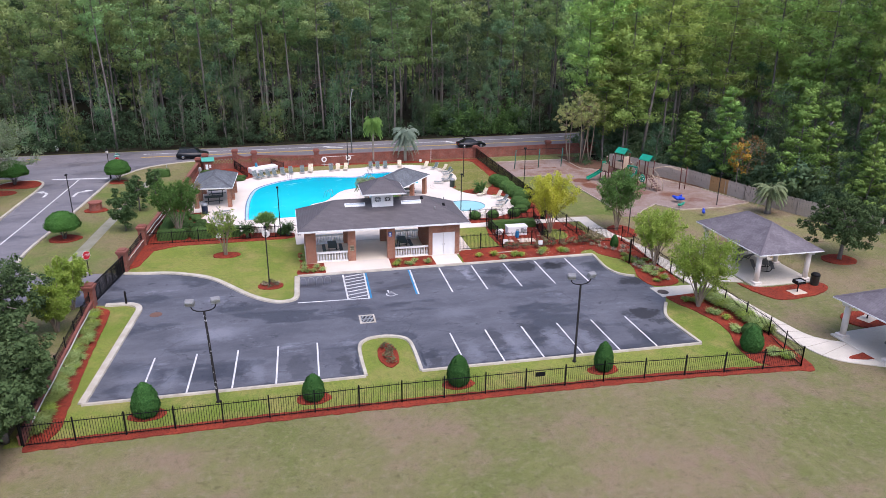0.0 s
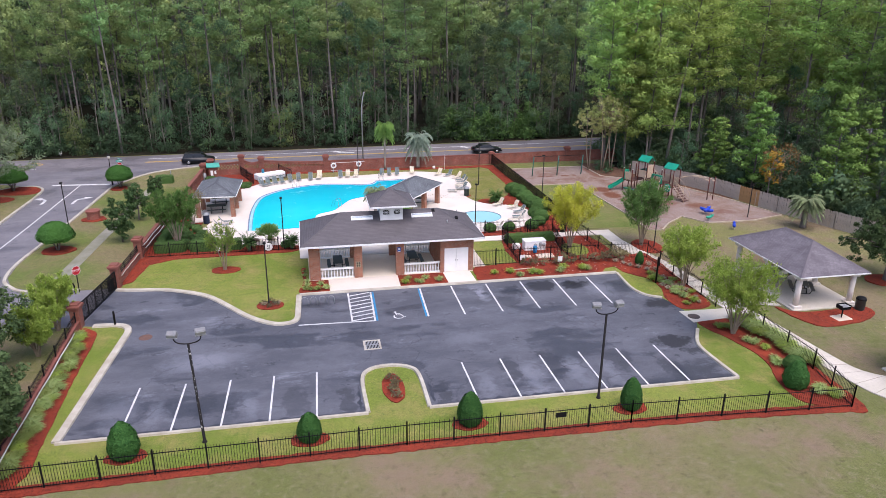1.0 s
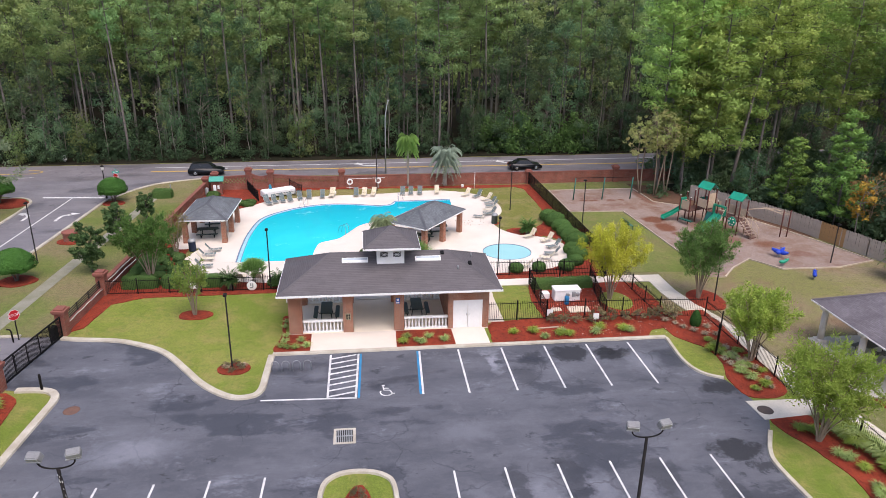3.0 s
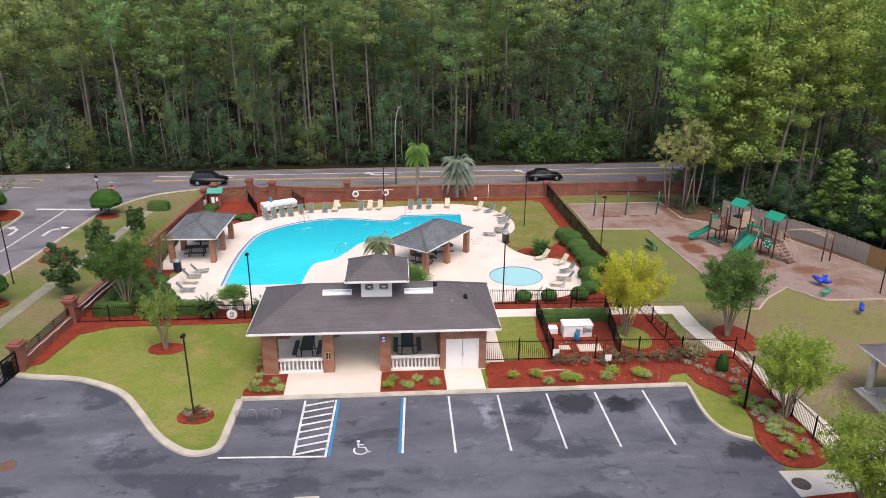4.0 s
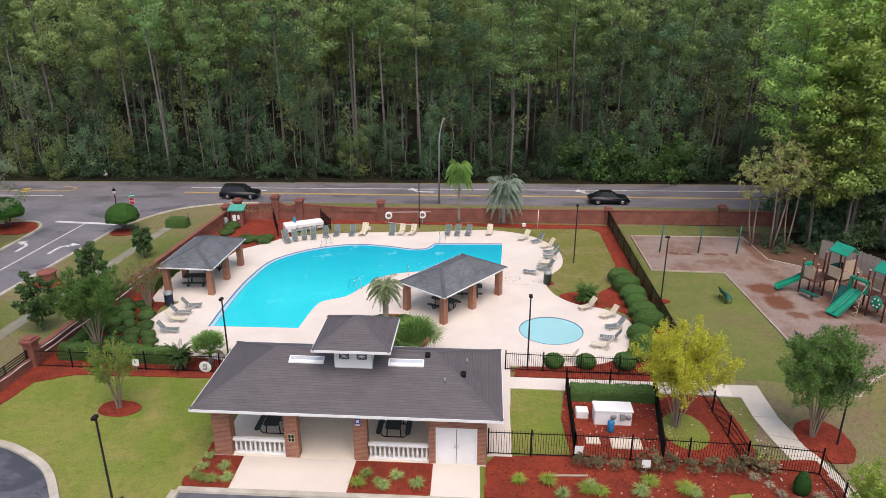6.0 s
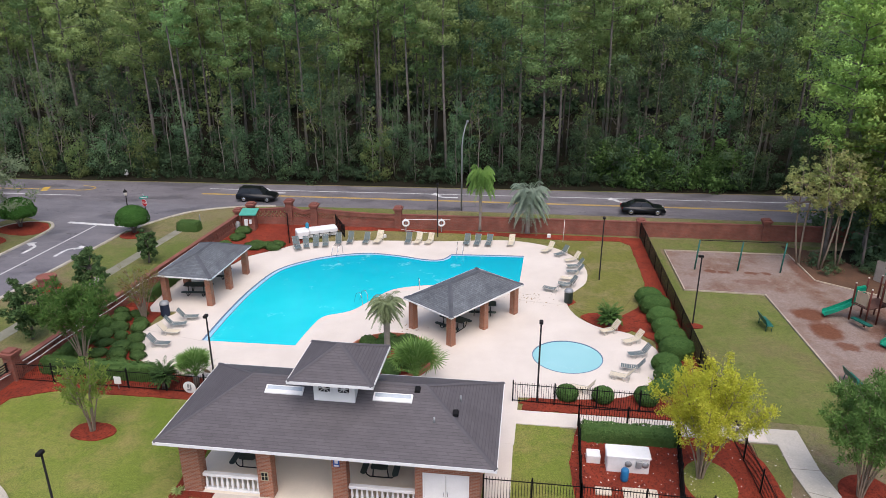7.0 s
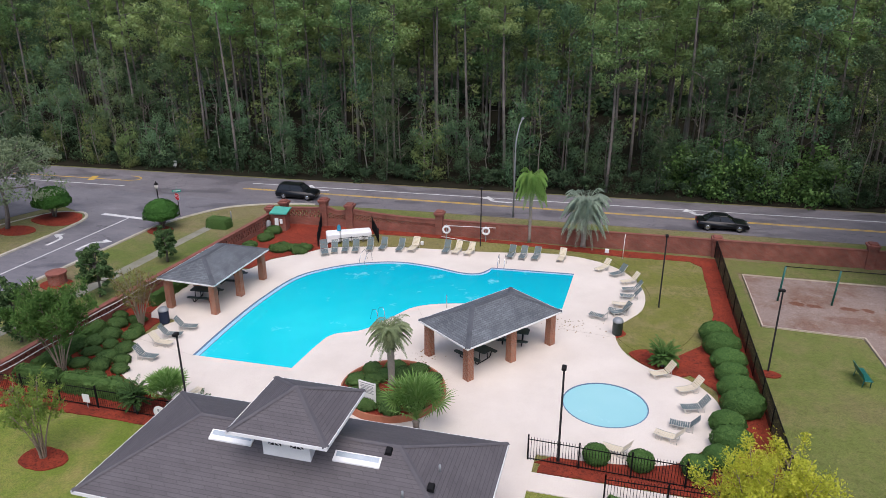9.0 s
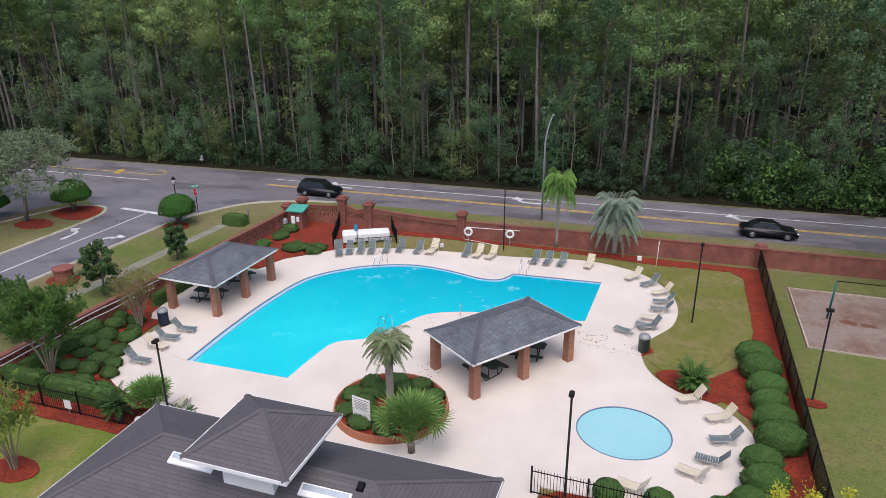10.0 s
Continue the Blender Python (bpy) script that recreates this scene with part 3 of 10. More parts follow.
KERB_SW = [(-12.8, 39.1)] + curve([(-11.95, 51.0), (-12.1, 51.75), (-12.8, 52.3), (-14.4, 52.45)], False, 5)
LOT = [(-15.4, 52.7)] + KERB_SW[::-1] + ISLAND + [(24.3, 38.75)] + KERB_SE[::-1] + [(26.1, 46.4), (26.0, 47.7), (25.7, 49.3)] + KERB_E[::-1] + KERB_NW[::-1] + [(-14.6, 58.8)]
solid("parking_lot", Geo().slab(LOT, 0.0, 0.024), M_LOT, "worn dark asphalt parking lot with pale patches", kind="structure")
for pts, w in ((KERB_NW, 0.42), (ISLAND, 0.26), (KERB_E, 0.24), (KERB_SE, 0.26), (KERB_SW, 0.46), ([(-0.9, 55.32), (24.25, 55.46)], 0.34),
               ([(-12.8, 39.0), (2.6, 38.9)], 0.2), ([(5.9, 38.88), (24.3, 38.66)], 0.2)):
    solid("kerb", Geo().strip(pts, w, 0.0, 0.13, chamfer=0.03), M_KERB, "pale weathered concrete kerb", kind="structure")

def line(p, q, w, material=M_LINE, z=0.031):
    return solid("parking_line" if material is M_LINE else "marking", Geo().strip([p, q], w, 0.0, z), material, "worn painted line on asphalt", kind="structure")


for x in (10.48, 13.22, 15.98, 18.72, 21.48):
    line((x, 55.0), (x - 0.03, 50.0), 0.11)
for x in (-9.78, -7.32, -4.86, -2.42, 0.02):
    line((x, 43.75), (x - 0.12, 39.15), 0.10)
for x in (8.68, 11.1, 13.65, 16.2, 18.72, 21.3):
    line((x, 43.4), (x + 0.02, 38.95), 0.10)
line((8.05, 55.0), (7.86, 50.1), 0.12), line((7.93, 55.0), (7.72, 50.1), 0.13, M_BLINE)
line((4.45, 55.0), (4.3, 50.05), 0.13, M_BLINE), line((4.3, 55.0), (4.14, 50.05), 0.12), line((2.62, 55.0), (2.6, 50.1), 0.12)
line((-1.0, 50.25), (4.2, 50.05), 0.12)
for i in range(8):
    y = 50.3 + i * 0.6
    line((2.66, y), (4.18, y + 0.42), 0.13)


def wheelchair(x, y):
    """The painted accessible-parking sign, flat on the asphalt."""
    g = Geo()
    g.slab(ring(x - 0.08, y + 0.62, 0.09, n=12), 0.024, 0.031)
    g.strip([(x - 0.08, y + 0.5), (x - 0.05, y + 0.15), (x + 0.28, y + 0.12), (x + 0.42, y - 0.25), (x + 0.55, y - 0.22)], 0.09, 0.024, 0.031)
    g.strip([(x - 0.06, y + 0.35), (x + 0.22, y + 0.33)], 0.08, 0.024, 0.031)
    g.strip([(x + 0.08 + 0.34 * math.cos(a), y - 0.08 + 0.34 * math.sin(a)) for a in (radians(150 + 18 * i) for i in range(12))], 0.08, 0.024, 0.031)
    return solid("accessible_symbol", g, M_LINE, "white wheelchair symbol painted on asphalt", kind="structure")


wheelchair(5.75, 50.55)
solid("manhole_cover", Geo(True).lathe([(0.42, 0.0), (0.42, 0.07), (0.38, 0.076)], 24), surface("rusty_iron", (0.10, 0.075, 0.06), (0.07, 0.055, 0.05), 2.0, 25.0), "rusty iron manhole cover beside the walk", "manhole cover", m=pose(26.1, 46.75, 0))
# dark damp streaks along the kerbs
M_DAMP = surface("damp_asphalt", (0.030, 0.032, 0.040), (0.048, 0.050, 0.058), 0.8, 14.0, (0.02, 0.02, 0.026), 0.5, 0.4, where="world", bump=0.15)
for i, (p, q, w) in enumerate((((-12.4, 39.25), (2.3, 39.15), 0.2), ((6.2, 39.15), (24.0, 38.95), 0.22), ((2.25, 39.4), (2.3, 41.8), 0.16), ((6.3, 39.4), (6.3, 41.6), 0.2), ((14.0, 55.2), (24.0, 55.3), 0.16))):
    n = 110
    d = Vector((q[0] - p[0], q[1] - p[1]))
    s = Vector((-d.y, d.x)).normalized()
    lo, hi = [], []
    for k in range(n + 1):
        u = k / n
        c = Vector(p) + d * u
        f = math.sin(math.pi * u) ** 0.4
        hi.append(tuple(c + s * w * f * max(0.05, 0.55 + 1.3 * noise.noise((u * d.length * 2.3, i * 7.0, 0)))))
        lo.append(tuple(c - s * w * f * max(0.05, 0.45 + 1.0 * noise.noise((u * d.length * 2.9, i * 7.0, 4)))))
    solid("damp_streak", Geo().slab(lo + hi[::-1], 0.0, 0.0255), M_DAMP, "dark damp streak on the asphalt", kind="structure")

# mulch beds
def ragged(pts, amp=0.07, step=0.3):
    """The outline pts, cut finer and frayed by a little noise."""
    out = []
    for p, q in zip(pts, pts[1:] + pts[:1]):
        for x, y in along(p, q, step)[:-1]:
            out.append((x + amp * (noise.noise((x * 1.7, y * 1.7, 3)) + 0.7 * noise.noise((x * 5.1, y * 5.1, 8))), y + amp * (noise.noise((x * 1.7, y * 1.7, 13)) + 0.7 * noise.noise((x * 5.1, y * 5.1, 18)))))
    return out


def bed(pts, name="mulch_bed", z=0.05, material=M_MULCH, label="red shredded bark mulch bed"):
    layer[0] += 0.0012
    return solid(name, Geo().slab(ragged(list(pts)), 0.0, z + layer[0]), material, label, kind="structure")


layer = [0.0]


def border(pts, w, z=0.05):
    side = [(x, y - w / 2) for x, y in pts] + [(x, y + w / 2) for x, y in pts[::-1]]
    return solid("mulch_bed", Geo().slab(ragged(side, 0.1), 0.0, z), M_MULCH, "strip of red bark mulch", kind="structure")


border([(-14.6, 35.55), (-9, 35.62), (0, 35.75), (11, 35.6), (20, 35.4), (28.6, 34.75)], 0.75)
for x, y in ((-9.2, 37.35), (-0.5, 37.15), (7.7, 37.05), (16.6, 36.85)):
    bed(ring(x, y, 0.98, 0.62, 24, 0.05, int(x * 7)))
bed(curve([(26.4, 38.2), (27.0, 39.6), (27.1, 41.4), (26.6, 43.4), (25.9, 45.2), (26.2, 46.5), (28.0, 46.4), (28.6, 44), (29.6, 42), (29.6, 37.4), (29.2, 34.2), (27.3, 35.0), (26.2, 36.0)], True, 4))
bed(curve([(25.0, 58.2), (24.9, 55.6), (26.2, 53.8), (26.3, 51.8), (25.75, 50.2), (25.9, 48.2), (27.4, 47.9), (28.6, 49), (28.7, 54), (28.6, 58.4)], True, 4))
bed([(12.85, 55.7), (23.2, 55.72), (23.8, 56.6), (25.2, 56.9), (27, 57.5), (28.8, 58.3), (28.6, 59.3), (24, 59.0), (17.0, 59.0), (13.3, 58.6), (12.9, 58.0)])
bed([(17.0, 58.8), (22.0, 58.8), (25.4, 59.2), (25.6, 64.3), (24.4, 64.8), (22.6, 64.6), (17.3, 64.8), (16.8, 62)])
bed(curve([(6.72, 55.62), (10.3, 55.62), (10.35, 57.9), (6.78, 57.95)], True, 3))
bed(curve([(-0.85, 55.7), (1.4, 55.7), (1.35, 57.9), (-0.3, 58.0), (-0.35, 60.5), (-0.75, 60.4), (-0.6, 57.6)], True, 4))
bed([(-14.2, 59.4), (-13.5, 60), (-12.9, 63.6), (-11, 64.6), (-1.8, 64.75), (-0.6, 65.2), (-0.6, 66.6), (-5, 67.0), (-7.5, 67.9), (-9.6, 69.6), (-10.1, 72), (-10, 75), (-13.1, 75.2), (-13.6, 70), (-14.1, 65)])
bed([(-13.1, 75.2), (-10.9, 75.2), (-10.9, 83.2), (-9.0, 83.4), (-8.4, 85.6), (-5.2, 88.6), (-4.8, 89.4), (-5.5, 93.8), (-11.3, 93.6), (-12.0, 92.4)])
bed([(-5, 92.7), (2, 93.2), (8, 93.3), (13, 93.0), (17.5, 92.7), (22.4, 93.0), (23.2, 92), (23.3, 84), (22.9, 81.5), (22.2, 79.5), (20.6, 77.6), (21.2, 76.2), (22.6, 74.6), (22.6, 71.5), (22, 69.8), (20, 67.9), (15, 67.2), (14.3, 66.6), (24.6, 66.6), (24.9, 76), (24.3, 94.0), (-5, 93.9)], z=0.04)
bed(curve([(-14.3, 51.8), (-13.8, 50.6), (-13.7, 46), (-13.45, 40), (-13.35, 36.5), (-14.5, 35.9), (-14.9, 44), (-15.2, 51.6)], True, 4))
bed(ring(4.25, 41.2, 0.62, 1.55, 24)), bed(ring(-6.7, 61.4, 1.15, 0.75, 24, 0.05, 3)), bed(ring(-2.95, 53.8, 0.95, 0.75, 24, 0.06, 2), label="ring of faded brown mulch")
bed(ring(44.7, 50.2, 1.5, 1.2)), bed(ring(17.0, 79.9, 0.95, 0.75, 24, 0.05, 5)), bed(curve([(18.2, 77.5), (19.2, 76.3), (20.8, 75.6), (21.6, 76.6), (20.6, 77.9), (19.0, 78.2)], True, 4))
bed(curve([(34.2, 46.0), (38.6, 46.1), (39.4, 45.6), (38.8, 44.6), (36.4, 43.8), (33.7, 44.0), (32.8, 47.2)], True, 4)), bed(ring(37.6, 39.6, 1.6, 1.3)), bed(ring(36.9, 35.0, 4.6, 0.6))
bed(ring(29.75, 60.9, 1.25, 1.9, 24, 0.04, 2)), bed(ring(25.4, 61.0, 0.6, 2.6))
bed([(14.5, 66.0), (24.5, 66.05), (24.5, 66.8), (20.5, 66.85), (17.5, 66.6), (16.0, 67.05), (14.6, 66.9)], z=0.04)
for x, y, r in ((-20.6, 89.1, 1.1), (-21.2, 68.5, 1.35), (-20.4, 77.4, 1.0)):
    bed(ring(x, y, r, r * 0.85, 24, 0.06, int(r * 10)))
bed(ring(25.5, 77.1, 0.55, 0.4, 20, 0.06, 4))
solid("lawn_patch", Geo().slab(ring(23.0, 61.3, 1.15, 1.6), 0.0, 0.06), M_LAWN, "patch of green turf round the yellow tree", kind="structure")
solid("lawn_patch", Geo().slab([(13.3, 58.9), (16.8, 58.9), (17.1, 64.6), (13.7, 64.6)], 0.0, 0.02), M_LAWN, "strip of green turf beside the building", kind="structure")
solid("pool_lawn", Geo().slab([(-12, 66), (24.4, 66), (24.2, 94), (-12, 94)], 0.0, 0.02), M_POOLLAWN, "green and straw turf round the pool deck", kind="structure")
solid("pool_lawn", Geo().slab(curve([(17.0, 92.2), (21.8, 92.3), (22.5, 91), (22.4, 84), (21.8, 80.6), (20.2, 78.0), (18.3, 78.2), (17.4, 80.5), (19.3, 84), (19.2, 87), (17.8, 90)], True, 4), 0.0, 0.055), M_POOLLAWN, "mown turf beside the pool deck", kind="structure")
solid("pool_lawn", Geo().slab([(-4.6, 89.2), (0, 90.4), (7, 91), (12, 92), (15.5, 91.5), (17.2, 92.2), (13, 92.8), (8, 93.1), (2, 93), (-4.6, 92.2)], 0.0, 0.055), M_POOLLAWN, "mown turf strip before the wall", kind="structure")
solid("verge", Geo().slab([(-23.2, 62.2), (-22.3, 60.5), (-20.6, 59.2), (-15.6, 59.2), (-14.6, 62), (-12.8, 93), (-12.4, 95), (45, 95.6), (45, 99.9), (-9, 99.6), (-14.5, 98.7), (-18.3, 96.6), (-20.3, 93.8), (-21.8, 90), (-22.3, 82), (-22.9, 73), (-23.5, 66)], 0.0, 0.018), M_VERGE, "roadside turf", kind="structure")
M_PLAYLAWN = patchy("play_turf", (0.105, 0.14, 0.03), (0.15, 0.165, 0.047), (0.18, 0.165, 0.065), (0.095, 0.115, 0.03), 0.4, worn=0.35)
solid("play_lawn", Geo().slab([(25.2, 66.7), (30.4, 66.4), (32.0, 64.8), (33.2, 65.2), (31.4, 83.0), (25.8, 83.0), (25.6, 91.6), (36.2, 92.0), (40, 93.8), (25.0, 94.2)], 0.0, 0.018), M_PLAYLAWN, "green turf beside the playground", kind="structure")

solid("lawn_patch", Geo().slab([(25.7, 64.5), (26.85, 64.5), (26.85, 62.6), (26.7, 61.8), (26.3, 60.8), (26.1, 59.6), (25.8, 59.8), (25.6, 62)], 0.0, 0.062), M_PLAYLAWN, "narrow strip of turf beside the footpath", kind="structure")
M_ROUGH = patchy("rough_turf", (0.17, 0.165, 0.06), (0.225, 0.18, 0.11), (0.18, 0.18, 0.06), (0.15, 0.115, 0.07), 0.6, worn=0.7, soil=(0.19, 0.115, 0.075))
solid("rough_lawn", Geo().slab(ragged([(30.3, 53.0), (34, 54.2), (40, 54.8), (48, 54.5), (52.5, 56), (49.2, 63), (48.0, 67.4), (44, 66.6), (38.6, 66.2), (38.0, 68.3), (36.8, 69.0), (34.5, 67.0), (32.9, 64.6), (31.4, 66.6), (28.3, 66.6), (28.3, 62.5), (29.4, 58)], 0.3), 0.0, 0.017), M_ROUGH, "patchy green and brown turf beside the picnic shelter", kind="structure")

# concrete
PATH_L = [(25.6, 65.9), (28.2, 65.9), (28.2, 62.8)] + curve([(28.5, 61.0), (28.9, 59.4), (29.4, 57.5), (29.75, 55), (30.3, 50), (31.2, 44), (31.6, 40.5), (32.2, 38), (34.2, 36.6)], False, 5)
PATH_R = curve([(33.8, 33.6), (31.2, 35.2), (30.4, 38), (30.0, 41), (29.2, 46), (28.85, 50), (28.4, 55), (28.0, 57.6), (27.4, 59.6), (27.05, 61.5)], False, 5) + [(26.9, 62.8), (26.9, 64.65), (25.6, 64.65)]
solid("path", Geo().slab(PATH_L + PATH_R, 0.0, 0.055), M_PATHC, "pale concrete footpath", kind="structure")
M_JOINT = surface("path_joint", (0.24, 0.21, 0.17), (0.30, 0.27, 0.22), 1.0, 9.0, where="world")
jl, jr = PATH_L[2:], PATH_R[:-2][::-1]
g = Geo()
for i in range(0, min(len(jl), len(jr)), 2):
    g.strip([jl[i], jr[min(i, len(jr) - 1)]], 0.03, 0.0, 0.058)
solid("path_joint", g, M_JOINT, "grey joints across the footpath", kind="structure")
solid("path", Geo().slab([(13.2, 64.75), (26.5, 64.75), (26.5, 65.95), (13.2, 65.95)], 0.0, 0.058), M_DECK, "pale concrete footpath beside the pool fence", kind="structure")
solid("path", Geo().slab([(25.6, 45.9), (29.4, 46.2), (29.4, 47.6), (25.5, 47.7)], 0.0, 0.06), M_PATHC, "concrete walk from lot to path", kind="structure")
solid("path", Geo().slab([(30, 48.4), (33.4, 47.3), (33.4, 49.4), (30, 50.2)], 0.0, 0.05), M_PATHC, "concrete walk to the picnic shelter", kind="structure")
solid("entry_walk", Geo().slab([(1.35, 55.45), (6.68, 55.45), (6.75, 58.2), (1.3, 58.2)], 0.0, 0.075), M_DECK, "pale entrance walk", kind="structure")
solid("entry_walk", Geo().slab([(10.45, 55.45), (12.65, 55.45), (12.6, 58.1), (10.4, 58.1)], 0.0, 0.075), M_DECK, "pale walk to the white doors", kind="structure")
solid("side_walk", Geo().slab([(12.95, 58.6), (14.15, 58.6), (14.15, 65.2), (12.95, 65.2)], 0.0, 0.07), M_DECK, "pale walk along the building", kind="structure")

DECK = [(-0.8, 63.0), (-0.9, 66.3)] + curve([(-4.4, 67.0), (-7.2, 67.8), (-9.2, 69.3), (-9.9, 71.6), (-9.4, 73.8), (-9.2, 74.8), (-11.3, 75.2), (-11.4, 83.0), (-9.1, 83.1), (-8.3, 85.3), (-6.4, 87.3), (-4.6, 89.0), (0.2, 90.3), (7.2, 91.0), (12.0, 91.9), (15.2, 91.4), (17.6, 89.7), (19.0, 86.6), (18.9, 83.4), (17.4, 80.4), (17.8, 77.8), (19.3, 76.1), (21.2, 75.4), (22.5, 73.6), (22.5, 71.4), (21.7, 69.6), (20.0, 67.9), (17.0, 67.3), (14.3, 67.2)], False, 4) + [(14.2, 63.0)]
POOL = curve([(0.45, 71.2), (0.7, 74.0), (1.1, 75.4), (2.6, 76.4), (3.6, 78.2), (4.8, 80.3), (7.2, 81.4), (10.4, 81.9), (13.2, 82.2)], False, 5) + [(13.95, 82.3), (14.2, 88.3), (8.25, 87.95)] + curve([(8.0, 87.3), (7.5, 86.65), (6.3, 86.5), (4.0, 87.1), (1.5, 87.35), (-0.8, 86.7), (-3.0, 85.3), (-4.9, 82.9), (-5.55, 79.2), (-5.68, 75.2), (-5.55, 71.1)], False, 5)
WADE = ring(17.1, 71.95, 2.08, 1.95, 40)


def sheet_with_holes(name, outline, holes, z0, z1, material, label):
    """A slab with openings that go right through."""
    bm = bmesh.new()
    loops = []
    for pts in (outline, *holes):
        vs = [bm.verts.new((x, y, z1)) for x, y in pts]
        loops.append([bm.edges.new((vs[i], vs[(i + 1) % len(vs)])) for i in range(len(vs))])
    bmesh.ops.triangle_fill(bm, edges=[e for l in loops for e in l], use_beauty=True)
    r = bmesh.ops.extrude_face_region(bm, geom=bm.faces[:])
    for v in r["geom"]:
        if isinstance(v, bmesh.types.BMVert):
            v.co.z = z0
    bmesh.ops.recalc_face_normals(bm, faces=bm.faces[:])
    me = bpy.data.meshes.new(name)
    bm.to_mesh(me)
    bm.free()
    me.materials.append(material)
    return tagged(new(name, me), label, kind="structure")


sheet_with_holes("pool_deck", DECK, (POOL, WADE), 0.0, 0.075, M_DECK, "pale beige concrete pool deck")
M_COPING = surface("coping", (0.10, 0.16, 0.24), (0.14, 0.22, 0.32), 1.2, 10.0, (0.05, 0.08, 0.12), 0.4, 0.5, where="world")
M_TILE = surface("pale_blue_plaster", (0.34, 0.58, 0.70), (0.26, 0.50, 0.63), 1.2, 10.0, (0.3, 0.5, 0.6), 0.4, 0.5, where="world")
solid("swimming_pool", Geo().slab(POOL, -0.02, 0.045), M_WATER, "bright turquoise swimming pool water", "water", kind="structure")
solid("wading_pool", Geo().slab(WADE, -0.02, 0.045), M_WADE, "round pale blue wading pool", "water", kind="structure")
solid("pool_coping", Geo().strip(POOL[42:], 0.12, 0.0, 0.082), M_COPING, "dark blue tile edge of the pool", kind="structure")
solid("pool_ledge", Geo().strip(POOL[64:], 0.26, 0.0, 0.052, side=0.18), M_TILE, "pale blue ledge inside the pool", kind="structure")
solid("pool_tile_line", Geo().strip(POOL[64:], 0.05, 0.0, 0.056, side=0.335), M_COPING, "dark blue tile line along the ledge", kind="structure")
solid("pool_ledge", Geo().strip(POOL[42:65], 0.2, 0.0, 0.05, side=0.14), M_TILE, "pale blue ledge inside the pool", kind="structure")
solid("pool_coping", Geo().strip(WADE, 0.06, 0.0, 0.082, True), M_COPING, "blue tile edge of the wading pool", kind="structure")
# expansion joints in the deck
g = Geo()
for p, q in (((13.9, 79.6), (17.4, 79.2)), ((6.9, 73.4), (7.2, 74.9)), ((-5.4, 71), (-9.9, 72)), ((6.5, 77.3), (4.9, 80.2))):
    g.strip([p, q], 0.012, 0.0, 0.078)
solid("deck_joint", g, surface("joint", (0.36, 0.30, 0.24), (0.42, 0.36, 0.28), 1.0, 9.0, where="world"), "grey expansion joints in the deck", kind="structure")

# roads
solid("road", Geo().slab([(-400, 91.0), (-40, 96.0), (-28, 97.2), (-16, 98.9), (0, 99.9), (45, 100.6), (400, 104), (400, 125), (40, 109.6), (0, 107.7), (-45, 105.6), (-400, 92)], 0.0, 0.02), M_ROAD, "faded grey asphalt road", kind="structure")
solid("side_road", Geo().slab([(-29.2, 40), (-23.5, 40), (-23.3, 58)] + [(-22.2, 60.6), (-23.1, 62.5), (-23.4, 66), (-22.8, 73), (-22.2, 82), (-21.7, 90.0), (-20.2, 93.8), (-18.2, 96.7), (-14, 98.9), (-40, 98.5), (-36.5, 94), (-31.8, 92.0), (-28.6, 88.5)], 0.0, 0.026), M_SIDEROAD, "asphalt side road", kind="structure")
solid("side_road", Geo().slab([(-45, 40), (-36.6, 40), (-36.4, 88), (-34.5, 93), (-40, 99), (-45, 97)], 0.0, 0.023), M_SIDEROAD, "asphalt side road beyond the median", kind="structure")
solid("driveway", Geo().slab([(-23.6, 52.6), (-15.2, 52.6), (-14.5, 58.9), (-19.5, 59.1), (-22.0, 60.4), (-23.6, 62)], 0.0, 0.029), M_SIDEROAD, "asphalt driveway to the gate", kind="structure")
KERB_VERGE = curve([(-21.75, 90.0), (-22.25, 82), (-22.85, 73), (-23.45, 66), (-23.2, 62.3), (-22.3, 60.6), (-20.6, 59.3), (-17, 59.15)], False, 5)
solid("kerb", Geo().strip(KERB_VERGE, 0.3, 0.0, 0.12, chamfer=0.03), M_KERB, "pale concrete kerb of the verge", kind="structure")
solid("kerb", Geo().strip(curve([(-21.75, 90.0), (-20.25, 93.8), (-18.3, 96.6), (-14.6, 98.5), (-11, 99.2)], False, 5), 0.25, 0.0, 0.12, chamfer=0.03), M_KERB, "concrete kerb of the main road", kind="structure")
MEDIAN = curve([(-29.3, 60), (-28.9, 80), (-28.8, 88.3), (-29.6, 90.9), (-31.4, 91.5), (-33.8, 89.6), (-36.2, 80), (-36.3, 60)], False, 5)
solid("median", Geo().slab(MEDIAN, 0.0, 0.1), M_VERGE, "turf median island", kind="structure")
bed(curve([(-33.2, 88.3), (-31, 87.6), (-29.4, 87.9), (-29.0, 89.3), (-30.0, 90.8), (-31.8, 91.2), (-33.4, 90.0)], True, 4), z=0.11)
bed(ring(-32.3, 85.8, 1.7, 1.2, 24, 0.05, 3), z=0.11)
solid("kerb", Geo().strip(MEDIAN, 0.3, 0.0, 0.13, chamfer=0.03), M_KERB, "concrete kerb of the median", kind="structure")
solid("sidewalk", Geo().slab([(-19.7, 60.2), (-18.7, 60.0), (-18.3, 66), (-17.9, 72), (-17.4, 78), (-17.0, 86), (-16.6, 92), (-17.4, 92.4), (-17.9, 86), (-18.4, 78), (-18.9, 72), (-19.3, 66)], 0.0, 0.035), surface("old_concrete", (0.25, 0.24, 0.19), (0.18, 0.18, 0.12), 0.8, 10.0, (0.12, 0.11, 0.09), 0.5, 0.9, where="world"), "mossy grey concrete sidewalk", kind="structure")
